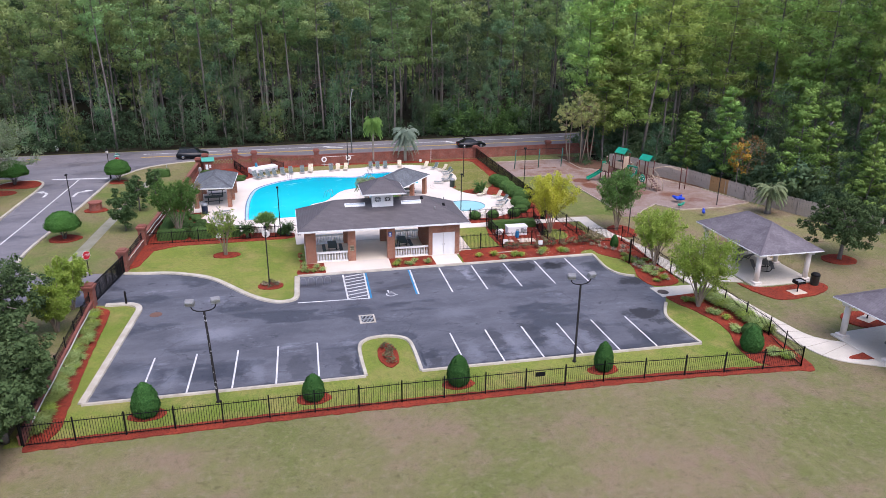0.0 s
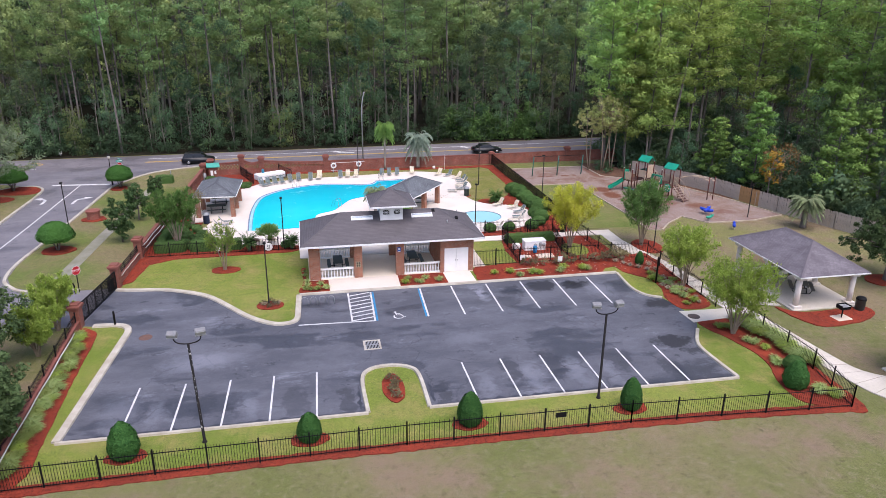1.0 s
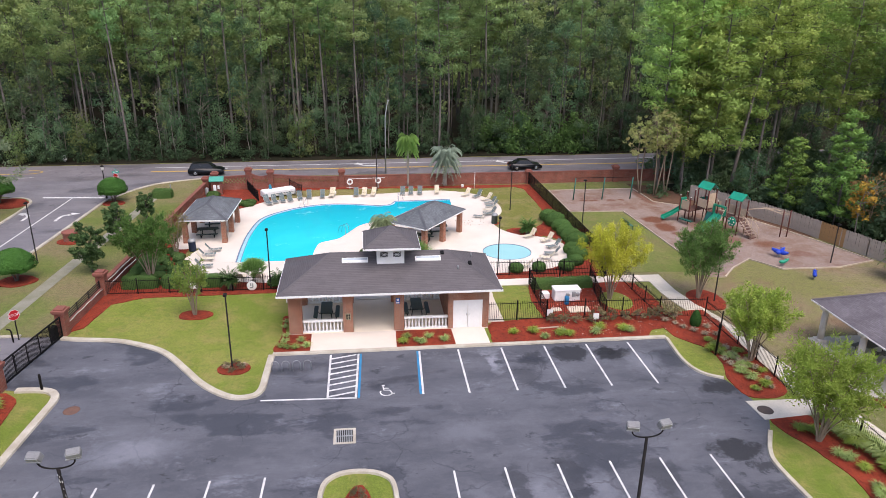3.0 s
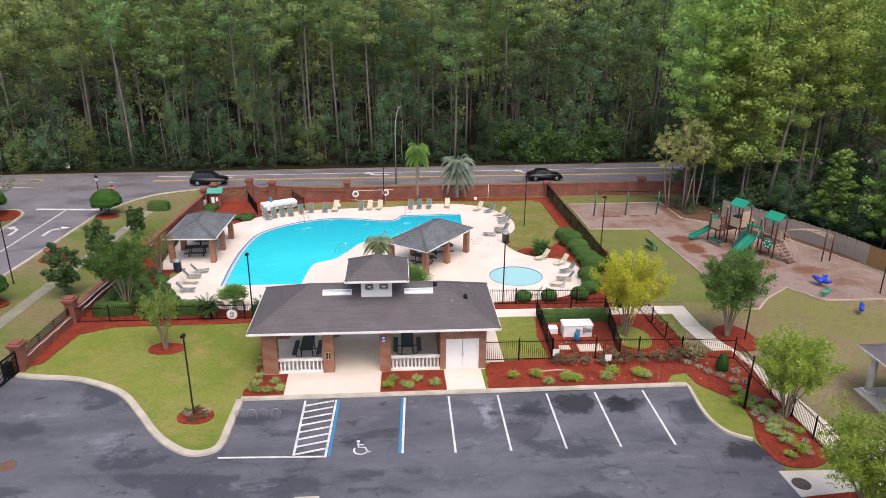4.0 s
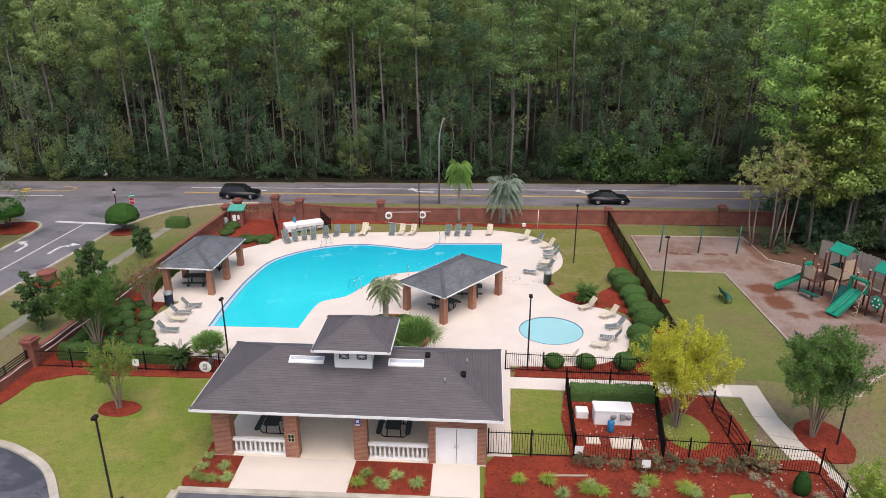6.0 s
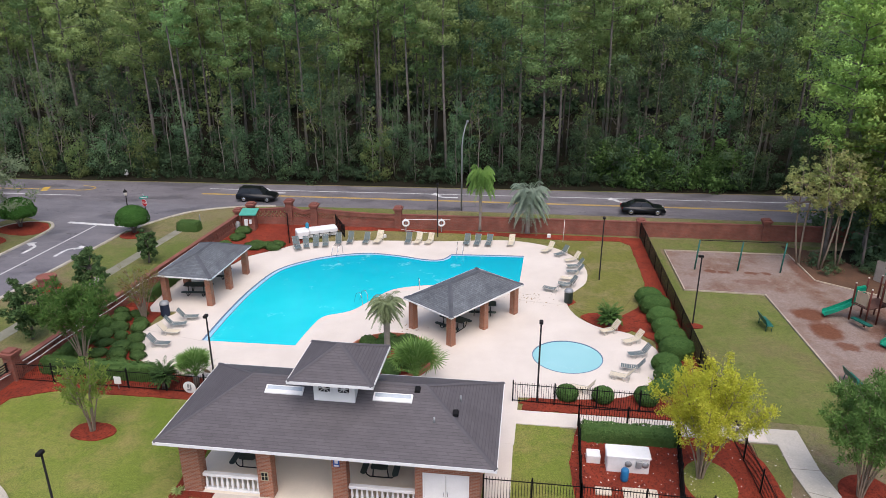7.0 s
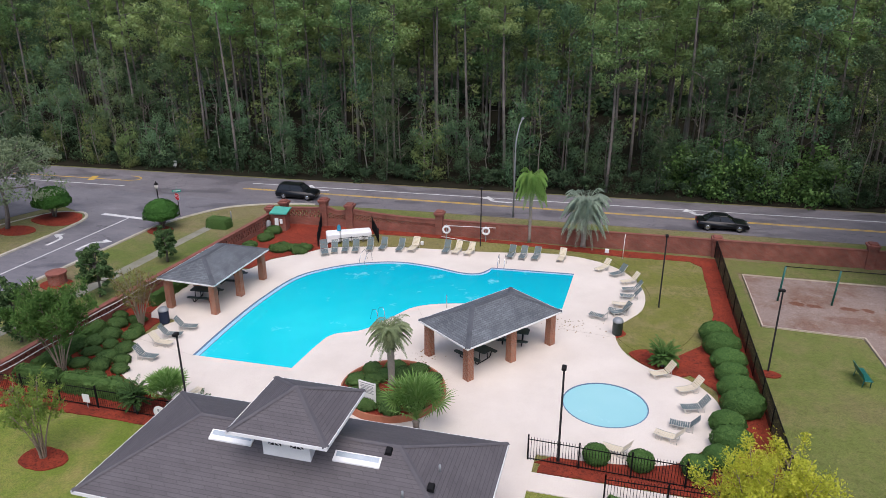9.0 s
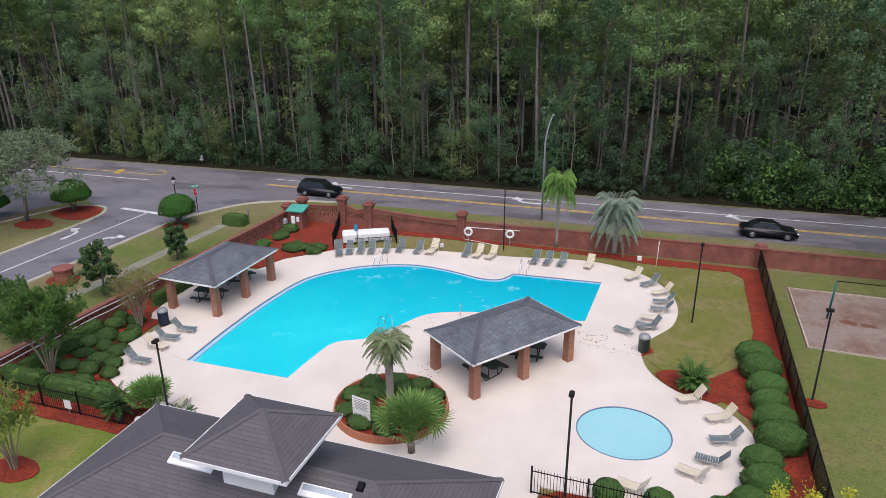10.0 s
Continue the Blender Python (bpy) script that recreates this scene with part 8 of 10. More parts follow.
# ---- furniture ----
def lounger_proto(name, sling, label):
    """A pool lounger: tube frame, sling seat, raised back; foot at the origin, head towards +y."""
    t = thing(name, label, "sun lounger", pose(0, 0, 0), "sun loungers")
    for x in (-0.31, 0.31):
        part("side_rail", Geo(True).tube([(x, 0.0, 0.33), (x, 0.6, 0.30), (x, 1.2, 0.33)], 0.022, 6), M_FRAME, t)
        part("back_rail", Geo(True).tube([(x, 1.2, 0.33), (x, 1.48, 0.68), (x, 1.72, 1.0)], 0.022, 6), M_FRAME, t)
        part("leg", Geo(True).tube([(x, 0.12, 0.33), (x, 0.2, 0.02), (x, 0.5, 0.02), (x, 0.55, 0.3)], 0.02, 6), M_FRAME, t)
        part("leg", Geo(True).tube([(x, 0.95, 0.32), (x, 1.05, 0.02), (x, 1.4, 0.02), (x, 1.4, 0.55)], 0.02, 6), M_FRAME, t)
    strap = Geo().box(-0.31, 0.31, -0.052, 0.052, -0.007, 0.007).mesh("strap", sling)
    for i in range(9):
        y = 0.07 + 0.129 * i
        part("strap", strap, None, t).matrix_basis = pose(0, y, 0.34 - 0.05 * math.sin(math.pi * y / 1.2), 0, 0, 0)
    for i in range(7):
        u = (i + 0.5) / 7
        part("strap", strap, None, t).matrix_basis = pose(0, 1.2 + 0.52 * u, 0.345 + 0.68 * u, 52.5, 0, 0)
    return t


M_FRAME = surface("lounger_frame", (0.55, 0.52, 0.45), (0.42, 0.40, 0.36), 2.0, 25.0, (0.25, 0.25, 0.24), 0.3, 0.5)
M_BEIGE = surface("beige_sling", (0.66, 0.58, 0.42), (0.58, 0.50, 0.36), 2.0, 25.0, (0.4, 0.34, 0.24), 0.4, 0.8)
M_TEAL = surface("dark_sling", (0.11, 0.145, 0.145), (0.15, 0.185, 0.18), 2.0, 25.0, (0.03, 0.05, 0.05), 0.4, 0.8)
beige, dark = lounger_proto("sun_lounger", M_BEIGE, "beige strap pool lounger with raised back"), lounger_proto("sun_lounger", M_TEAL, "dark green strap pool lounger with raised back")
ROW = ((dark, -4.5, 86.9, 28), (dark, -4.0, 87.45, 20), (dark, -3.3, 87.8, 16), (dark, -2.55, 88.0, 14), (dark, -1.6, 88.6, 12), (dark, -0.75, 89.0, 4), (dark, 0.6, 89.1, 0), (beige, 1.5, 89.25, -8), (dark, 4.2, 89.6, 0), (beige, 4.95, 89.65, -8), (beige, 5.9, 89.65, -12),
       (dark, 9.2, 89.8, -5), (dark, 10.1, 89.85, -5), (dark, 11.05, 89.9, -8), (beige, 12.95, 90.1, -8),
       (beige, 15.7, 89.0, -40), (dark, 16.75, 88.35, -48), (beige, 17.5, 87.2, -58), (dark, 17.6, 86.0, -72), (dark, 17.5, 84.9, -80), (beige, 17.0, 83.6, -92), (dark, 16.8, 82.6, -98), (dark, 15.7, 81.7, -109), (dark, 17.0, 82.1, -60),
       (beige, 19.3, 75.1, -62), (beige, 20.6, 73.85, -61), (dark, 20.7, 72.3, -72), (dark, 20.1, 70.9, -97), (beige, 19.4, 69.95, -107), (beige, 17.1, 68.3, -104),
       (dark, -7.1, 73.9, 100), (dark, -7.4, 72.8, 102), (beige, -7.3, 71.65, 90), (dark, -7.15, 70.1, 92), (beige, -5.2, 67.9, 172), (beige, -4.3, 67.9, 168), (beige, -3.0, 67.9, 170))
used = set()
for p, x, y, a in ROW:
    m = pose(x, y, 0.075, 0, 0, a) @ Matrix.Scale(0.88, 4)
    if p in used:
        copy_thing(p, m)
    else:
        p.matrix_basis = m
        used.add(p)


def picnic_table(m, label="dark green steel mesh picnic table with two benches", l=1.85, top_m=None):
    t = thing("picnic_table", label, "picnic table", m, "picnic tables")
    mm = top_m or M_TABLE

    def plank(w, y, z, ll):
        pts = [(s * (ll / 2 - 0.12) + s * 0.12 * math.cos(a), y + (w / 2 - 0.12) * sy + 0.12 * math.sin(a) * 1.0) for s, sy, rng_ in ((1, -1, range(-90, 1, 30)), (1, 1, range(0, 91, 30)), (-1, 1, range(90, -1, -30)), (-1, -1, range(0, -91, -30))) for a in (radians(k) for k in rng_)]
        return Geo().slab(pts, z - 0.035, z)

    part("tabletop", plank(0.76, 0, 0.76, l), mm, t)
    part("bench", plank(0.28, -0.72, 0.46, l), mm, t)
    part("bench", plank(0.28, 0.72, 0.46, l), mm, t)
    for x in (-l * 0.3, l * 0.3):
        part("leg", Geo(True).tube([(x, -0.72, 0.43), (x, -0.62, 0.12), (x, -0.5, 0.03), (x, 0.5, 0.03), (x, 0.62, 0.12), (x, 0.72, 0.43)], 0.028, 6).tube([(x, -0.3, 0.73), (x, -0.36, 0.03)], 0.028, 6).tube([(x, 0.3, 0.73), (x, 0.36, 0.03)], 0.028, 6), M_BLACK, t)
    return t


M_TABLE = surface("coated_steel", (0.014, 0.028, 0.024), (0.025, 0.042, 0.036), 3.0, 40.0, (0.06, 0.07, 0.065), 0.35, 0.45, spec=0.5)
first = picnic_table(pose(2.2, 60.2, 0.082, 0, 0, 90))
for x, y, z, a in ((8.3, 60.3, 0.082, 90), (9.9, 74.8, 0.075, turn + 8), (11.6, 77.2, 0.075, turn + 40), (-9.0, 77.8, 0.075, 5), (-8.9, 80.8, 0.075, 8)):
    copy_thing(first, pose(x, y, z, 0, 0, a))
grey = surface("grey_table", (0.10, 0.10, 0.10), (0.14, 0.14, 0.135), 3.0, 40.0, (0.2, 0.2, 0.2), 0.3, 0.5)
first = picnic_table(pose(36.2, 52.0, 0.1, 0, 0, 20), "grey steel picnic table in the picnic shelter", top_m=grey)
copy_thing(first, pose(36.5, 49.4, 0.1, 0, 0, 60)), copy_thing(first, pose(36.4, 35.2, 0.1, 0, 0, 30)), copy_thing(first, pose(36.4, 32.4, 0.1, 0, 0, 0))


def trash_can(x, y, label, m1, m2, z=0.0, h=0.95, r=0.3, lid=True):
    t = thing("trash_can", label, "trash can", pose(x, y, z))
    part("bin", Geo(True).lathe([(r * 0.85, 0), (r, 0.1), (r, h * 0.85), (r * 1.05, h * 0.87), (r * 1.05, h * 0.9)], 16), m1, t)
    if lid:
        part("lid", Geo(True).lathe([(r * 1.08, h * 0.9), (r * 1.08, h * 0.96), (r * 0.8, h * 1.1), (r * 0.25, h * 1.16)], 16), m2, t)
    return t


trash_can(17.45, 79.7, "dark ribbed trash can with grey domed lid", M_TABLE, M_GREY, 0.05), trash_can(-9.6, 74.2, "blue trash can with grey domed lid", surface("dark_blue", (0.02, 0.03, 0.06), (0.03, 0.04, 0.07), 2, 20), M_GREY, 0.05)
trash_can(38.5, 45.7, "dark green round trash can on mulch", M_TABLE, M_BLACK, 0.05, 0.9, 0.33), trash_can(23.6, 66.0, "black trash can beside the footpath", M_BLACK, M_BLACK, 0.05, 1.0, 0.28)


def grill(x, y, turn_):
    t = thing("park_grill", "black charcoal grill on a post over a concrete pad", "grill", pose(x, y, 0, 0, 0, turn_))
    part("pad", Geo().bevel_box(-0.6, 0.6, -0.45, 0.45, 0.0, 0.1, 0.02), M_CONC, t)
    part("post", Geo(True).tube([(0, 0, 0.1), (0, 0, 0.8)], 0.045, 8), M_BLACK, t)
    part("firebox", Geo().box(-0.38, 0.38, -0.28, 0.28, 0.8, 0.84).box(-0.38, 0.38, 0.25, 0.28, 0.84, 1.08).box(-0.38, -0.35, -0.28, 0.25, 0.84, 1.08).box(0.35, 0.38, -0.28, 0.25, 0.84, 1.08), M_BLACK, t)
    part("grate", Geo().box(-0.34, 0.34, -0.26, 0.24, 0.98, 1.0), M_GREY, t)
    return t


grill(36.2, 44.7, 5), grill(37.8, 39.6, 20)

# round planter with shrubs and the notice board
t = thing("planter", "round raised planter with terracotta brick rim", "planter", pose(6.55, 70.35, 0))
PR = 2.65
rim = part("rim", Geo().strip(ring(0, 0, PR, n=44), 0.16, 0.06, 0.42, True, chamfer=0.04), surface("terracotta", (0.42, 0.16, 0.09), (0.34, 0.125, 0.07), 1.0, 18.0, (0.24, 0.09, 0.05), 0.5, 0.85), t, "terracotta-coloured brick rim")
part("soil", Geo().slab(ring(0, 0, PR - 0.1, n=44), 0.0, 0.3), M_MULCH, t, "dark red mulch")
for i in range(20):
    a = 0.25 + i * 0.3142
    r = 2.05 if i % 2 else 1.25
    c = copy_thing(jun[i % 3], pose(6.55 + r * math.cos(a), 70.35 + r * math.sin(a), 0.28, 0, 0, i * 70))
    c.scale = (0.7, 0.6, 0.62 + 0.1 * math.sin(i * 2.1))
    tagged(c, "low green juniper in the round planter", "shrub", "planter shrubs")
b = thing("notice_board", "white pool rules board on posts with faint bars", "sign", pose(5.85, 68.6, 0.25, 0, 0, -12))
pl = part("board", Geo().box(-0.48, 0.48, -0.02, 0.02, 0.3, 1.35), M_WHITE, b)
for z, w in ((1.27, 0.42), (1.16, 0.36), (1.08, 0.38), (1.0, 0.34), (0.92, 0.38), (0.84, 0.3), (0.76, 0.36)):
    part("text_bar", Geo().box(-w, w, -0.026, -0.02, z - 0.018, z + 0.018), M_GREY, pl)
cu = bpy.data.curves.new("word", "FONT")
cu.body, cu.size, cu.align_x, cu.align_y, cu.extrude = "NO DIVING", 0.15, "CENTER", "CENTER", 0.002
cu.materials.append(M_BLACK)
w = new("word", cu)
w.parent, w.matrix_basis = pl, pose(0, -0.026, 0.45, 90, 0, 0)
for x in (-0.42, 0.42):
    part("post", Geo().box(x - 0.03, x + 0.03, 0.02, 0.07, -0.2, 1.35), M_GREY, b)
# hand rails at the pool
def pool_rail(x, y, a, label="stainless pool ladder rails", two=True, h=0.85):
    t = thing("pool_rail", label, "handrail", pose(x, y, 0.07, 0, 0, a), "pool rails")
    for s in ((-0.25, 0.25) if two else (0.0,)):
        part("rail", Geo(True).tube([(s, -0.55, 0), (s, -0.5, h * 0.75), (s, -0.3, h), (s, 0.1, h * 0.8), (s, 0.35, 0.1), (s, 0.38, -0.05)], 0.022, 8), M_STEEL, t)
    return t


pool_rail(-1.2, 86.7, 160), pool_rail(8.9, 88.35, 180), pool_rail(2.95, 77.9, 52, "stainless handrail at the pool steps", True, 0.9), pool_rail(6.6, 81.1, 15, "single stainless grab rail", False, 0.8)

# pump yard
def pump_cabinet():
    t = thing("pump_cabinet", "long white equipment cabinet in the pump yard", "cabinet", pose(19.4, 61.95, 0))
    part("body", Geo().bevel_box(-0.95, 0.95, -0.42, 0.42, 0.05, 0.86, 0.04), M_WHITE, t)
    part("lid", Geo().bevel_box(-1.0, 1.0, -0.46, 0.46, 0.86, 0.95, 0.04), M_WHITE, t)
    for x in (0.0, 0.75):
        part("fan_grille", Geo(True).lathe([(0.16, 0), (0.16, 0.03), (0.05, 0.05)], 14), M_GREY, t).matrix_basis = pose(x, -0.42, 0.55, 90, 0, 0)
    part("control_box", Geo().bevel_box(0.32, 0.58, -0.54, -0.42, 0.42, 0.78, 0.02), M_GREY, t)


pump_cabinet()
solid("barrel", Geo(True).lathe([(0.22, 0), (0.25, 0.1), (0.25, 0.75), (0.2, 0.85), (0.08, 0.88)], 14), surface("blue_plastic", (0.015, 0.16, 0.34), (0.02, 0.13, 0.28), 2, 20, rough=0.4), "blue plastic chemical barrel", "barrel", m=pose(19.2, 61.0, 0.05) @ Matrix.Scale(0.72, 4))
solid("valve_box", Geo().bevel_box(-0.32, 0.32, -0.28, 0.28, 0, 0.42, 0.03), M_WHITE, "small white box in the pump yard", "box", m=pose(17.9, 62.3, 0.05))
solid("utility_slab", Geo().bevel_box(-0.35, 0.35, -0.25, 0.25, 0, 0.08, 0.02), M_CONC, "pale concrete lid in the mulch", "slab", m=pose(18.2, 60.1, 0.05)), solid("utility_slab", Geo().bevel_box(-0.75, 0.75, -0.45, 0.45, 0, 0.08, 0.02), M_CONC, "pale concrete pad in the mulch", "slab", m=pose(19.8, 60.0, 0.05))
for x, y, a in ((20.27, 57.75, 0), (17.3, 58.6, 0), (-7.6, 65.2, 0)):
    b = thing("yard_sign", "small white notice on a stake", "sign", pose(x, y, 0.03, 0, 0, a))
    part("plate", Geo().box(-0.2, 0.2, -0.01, 0.01, 0.35, 0.8), M_WHITE, b)
    part("stake", Geo().box(-0.015, 0.015, 0.01, 0.03, 0, 0.7), M_GREY, b)
b = thing("fence_plaque", "small dark plaque on the iron fence", "sign", pose(12.1, 35.6, 0))
part("plate", Geo().box(-0.28, 0.28, -0.05, -0.03, 0.85, 1.12), M_BLACK, b)
solid("log", Geo(True).tube([(0, 0, 0.06), (1.6, 0.1, 0.06)], 0.05, 7), M_TIMBER, "pale stick lying on the mulch", "stick", m=pose(16.0, 57.3, 0.04))

# utility shed, white covered counter, life rings along the north wall
t = thing("utility_shed", "small brick utility shed with green metal roof", "shed", pose(-10.75, 92.0, 0, 0, 0, 8))
part("wall", Geo().bevel_box(-0.55, 0.55, -0.5, 0.5, 0, 1.6, 0.01), M_WALLBRICK, t)
M_GREENROOF = surface("green_metal", (0.06, 0.32, 0.24), (0.09, 0.38, 0.29), 2.0, 20.0, (0.04, 0.2, 0.15), 0.4, 0.4)
part("roof", Geo().add([(-0.75, -0.7, 1.58), (0.75, -0.7, 1.58), (0.75, 0.7, 1.75), (-0.75, 0.7, 1.75), (-0.75, -0.7, 1.68), (0.75, -0.7, 1.68), (0.75, 0.7, 1.85), (-0.75, 0.7, 1.85)], [(4, 5, 6, 7), (3, 2, 1, 0), (0, 1, 5, 4), (1, 2, 6, 5), (2, 3, 7, 6), (3, 0, 4, 7)]), M_GREENROOF, t)
part("meter_box", Geo().bevel_box(-0.35, -0.05, -0.62, -0.5, 0.6, 1.2, 0.02).bevel_box(0.08, 0.3, -0.6, -0.5, 0.75, 1.15, 0.02), M_WHITE, t)
part("conduit", Geo(True).tube([(-0.2, -0.55, 0), (-0.2, -0.55, 0.6)], 0.03, 6), M_GREY, t)
solid("tank", Geo(True).lathe([(0.2, 0), (0.22, 0.1), (0.22, 0.75), (0.1, 0.9)], 12), M_GREY, "grey pressure tank beside the shed", "tank", m=pose(-11.75, 91.6, 0))
t = thing("covered_counter", "long low counter under a white vinyl cover", "counter", pose(-4.2, 90.9, 0, 0, 0, 28) @ Matrix.Scale(0.92, 4))
part("cover", Geo().bevel_box(-1.95, -0.75, -0.75, 0.55, 0.25, 0.95, 0.08).bevel_box(-0.7, 2.0, -0.55, 0.65, 0.2, 0.9, 0.08), M_WHITE, t)
for x in (-1.9, -0.9, 0.2, 1.2, 1.95):
    part("leg", Geo().box(x - 0.03, x + 0.03, -0.62, -0.56, 0.0, 0.6), M_GREY, t)
f = Geo()
for i in range(34):
    f.box(-0.9 + 0.1 * i - 0.01, -0.9 + 0.1 * i + 0.01, -0.9, -0.88, 0.0, 0.6)
f.box(-0.95, 2.5, -0.91, -0.87, 0.58, 0.62)
tagged(part("guard", f, M_BRONZE, t), kind="stuff")
solid("water_jug", Geo(True).lathe([(0.15, 0), (0.16, 0.05), (0.16, 0.35), (0.1, 0.42), (0.1, 0.47)], 12), surface("jug_blue", (0.02, 0.2, 0.3), (0.03, 0.24, 0.36), 2, 20, rough=0.4), "blue water jug on the covered counter", "jug", m=pose(-4.95, 90.75, 0.87))
t = thing("rescue_stand", "white rescue pole with two life rings on posts", "rescue stand", pose(3.5, 93.0, 0, 0, 0, 8))
for x in (0.0, 3.2):
    part("post", Geo().box(x - 0.04, x + 0.04, -0.04, 0.04, 0, 1.35), M_GREY, t)
    rg = Geo(True)
    n, k = 20, 8
    rg.add([((0.27 + 0.085 * math.cos(2 * math.pi * j / k)) * math.cos(2 * math.pi * i / n) + x, -0.1 + 0.085 * math.sin(2 * math.pi * j / k), 0.95 + (0.27 + 0.085 * math.cos(2 * math.pi * j / k)) * math.sin(2 * math.pi * i / n)) for i in range(n) for j in range(k)],
           [(i * k + j, i * k + (j + 1) % k, ((i + 1) % n) * k + (j + 1) % k, ((i + 1) % n) * k + j) for i in range(n) for j in range(k)])
    part("life_ring", rg, M_WHITE, t, "white life ring")
part("rescue_pole", Geo(True).tube([(-0.2, 0.06, 1.25), (4.0, 0.06, 1.2)], 0.025, 6).tube([(-0.4, -0.1, 0.35), (2.6, -0.35, 0.02)], 0.02, 6), M_WHITE, t)
solid("skimmer_pole", Geo(True).tube([(0, 0, 0), (0.05, 0.05, 2.0)], 0.025, 6), M_WHITE, "white pole standing on the pool lawn", "pole", m=pose(17.5, 92.3, 0))
solid("spotlight", Geo().bevel_box(-0.12, 0.12, -0.1, 0.1, 0, 0.28, 0.03), M_WHITE, "small white box light on the lawn", "light", m=pose(1.9, 91.4, 0.05)), solid("spotlight", Geo().bevel_box(-0.16, 0.16, -0.12, 0.12, 0, 0.3, 0.04), M_WHITE, "small white box light beside the wall", "light", m=pose(16.3, 93.3, 0.05))

# lot fittings
t = thing("storm_drain", "square iron storm drain grate in a concrete frame", "drain", pose(3.58, 46.6, 0.02))
part("drain_frame", Geo().box(-0.55, 0.55, -0.65, -0.5, 0, 0.016).box(-0.55, 0.55, 0.5, 0.65, 0, 0.016).box(-0.55, -0.42, -0.5, 0.5, 0, 0.016).box(0.42, 0.55, -0.5, 0.5, 0, 0.016), M_KERB, t)
part("pit", Geo().box(-0.42, 0.42, -0.5, 0.5, 0, 0.008), M_BLACK, t)
for i in range(9):
    part("bar", Geo().box(-0.42 + 0.093 * i + 0.01, -0.42 + 0.093 * i + 0.055, -0.5, 0.5, 0.0, 0.014), M_GREY, t)
part("bar", Geo().box(-0.42, 0.42, -0.04, 0.04, 0.0, 0.017), M_GREY, t)
solid("manhole_cover", Geo(True).lathe([(0.42, 0), (0.42, 0.008), (0.36, 0.012)], 24), surface("rust", (0.16, 0.085, 0.06), (0.12, 0.07, 0.055), 3, 20), "rusty round manhole cover in the lot", "manhole", m=pose(-10.7, 50.2, 0.022))
t = thing("bike_rack", "low grey wave bike rack bolted to the asphalt", "bike rack", pose(-0.75, 53.3, 0.024))
for i in range(4):
    part("hoop", Geo(True).tube([(0.62 * i, 0, 0)] + [(0.62 * i + 0.22 - 0.22 * math.cos(a), 0, 0.45 + 0.22 * math.sin(a)) for a in (radians(20 * k) for k in range(10))] + [(0.62 * i + 0.44, 0, 0)], 0.018, 6), M_GREY, t)
t = thing("brick_monument", "low round brick utility pedestal on the verge", "pedestal", pose(-20.6, 77.6, 0))
part("body", Geo().lathe([(0.62, 0), (0.62, 0.8)], 10), M_WALLBRICK, t)
part("cap", Geo().lathe([(0.7, 0.8), (0.7, 0.92), (0.2, 1.0)], 10), M_CAP, t)
bed(ring(-20.6, 77.4, 1.1, 0.9))

# ---- playground ----
M_GREENP = surface("green_plastic", (0.0, 0.27, 0.16), (0.005, 0.22, 0.13), 1.5, 20.0, (0.0, 0.15, 0.09), 0.3, 0.35, spec=0.5)
M_GREENF = surface("green_frame", (0.006, 0.115, 0.085), (0.01, 0.09, 0.07), 1.5, 20.0, (0.01, 0.09, 0.07), 0.3, 0.4, spec=0.5)
M_BROWNP = surface("brown_post", (0.13, 0.036, 0.025), (0.10, 0.03, 0.021), 2.0, 20.0, (0.1, 0.03, 0.02), 0.4, 0.5)
M_TAN = surface("tan_panel", (0.52, 0.40, 0.28), (0.45, 0.34, 0.24), 2.0, 20.0, (0.3, 0.22, 0.15), 0.3, 0.5)
M_DKDECK = surface("deck_grid", (0.10, 0.05, 0.04), (0.13, 0.065, 0.05), 3.0, 20.0)


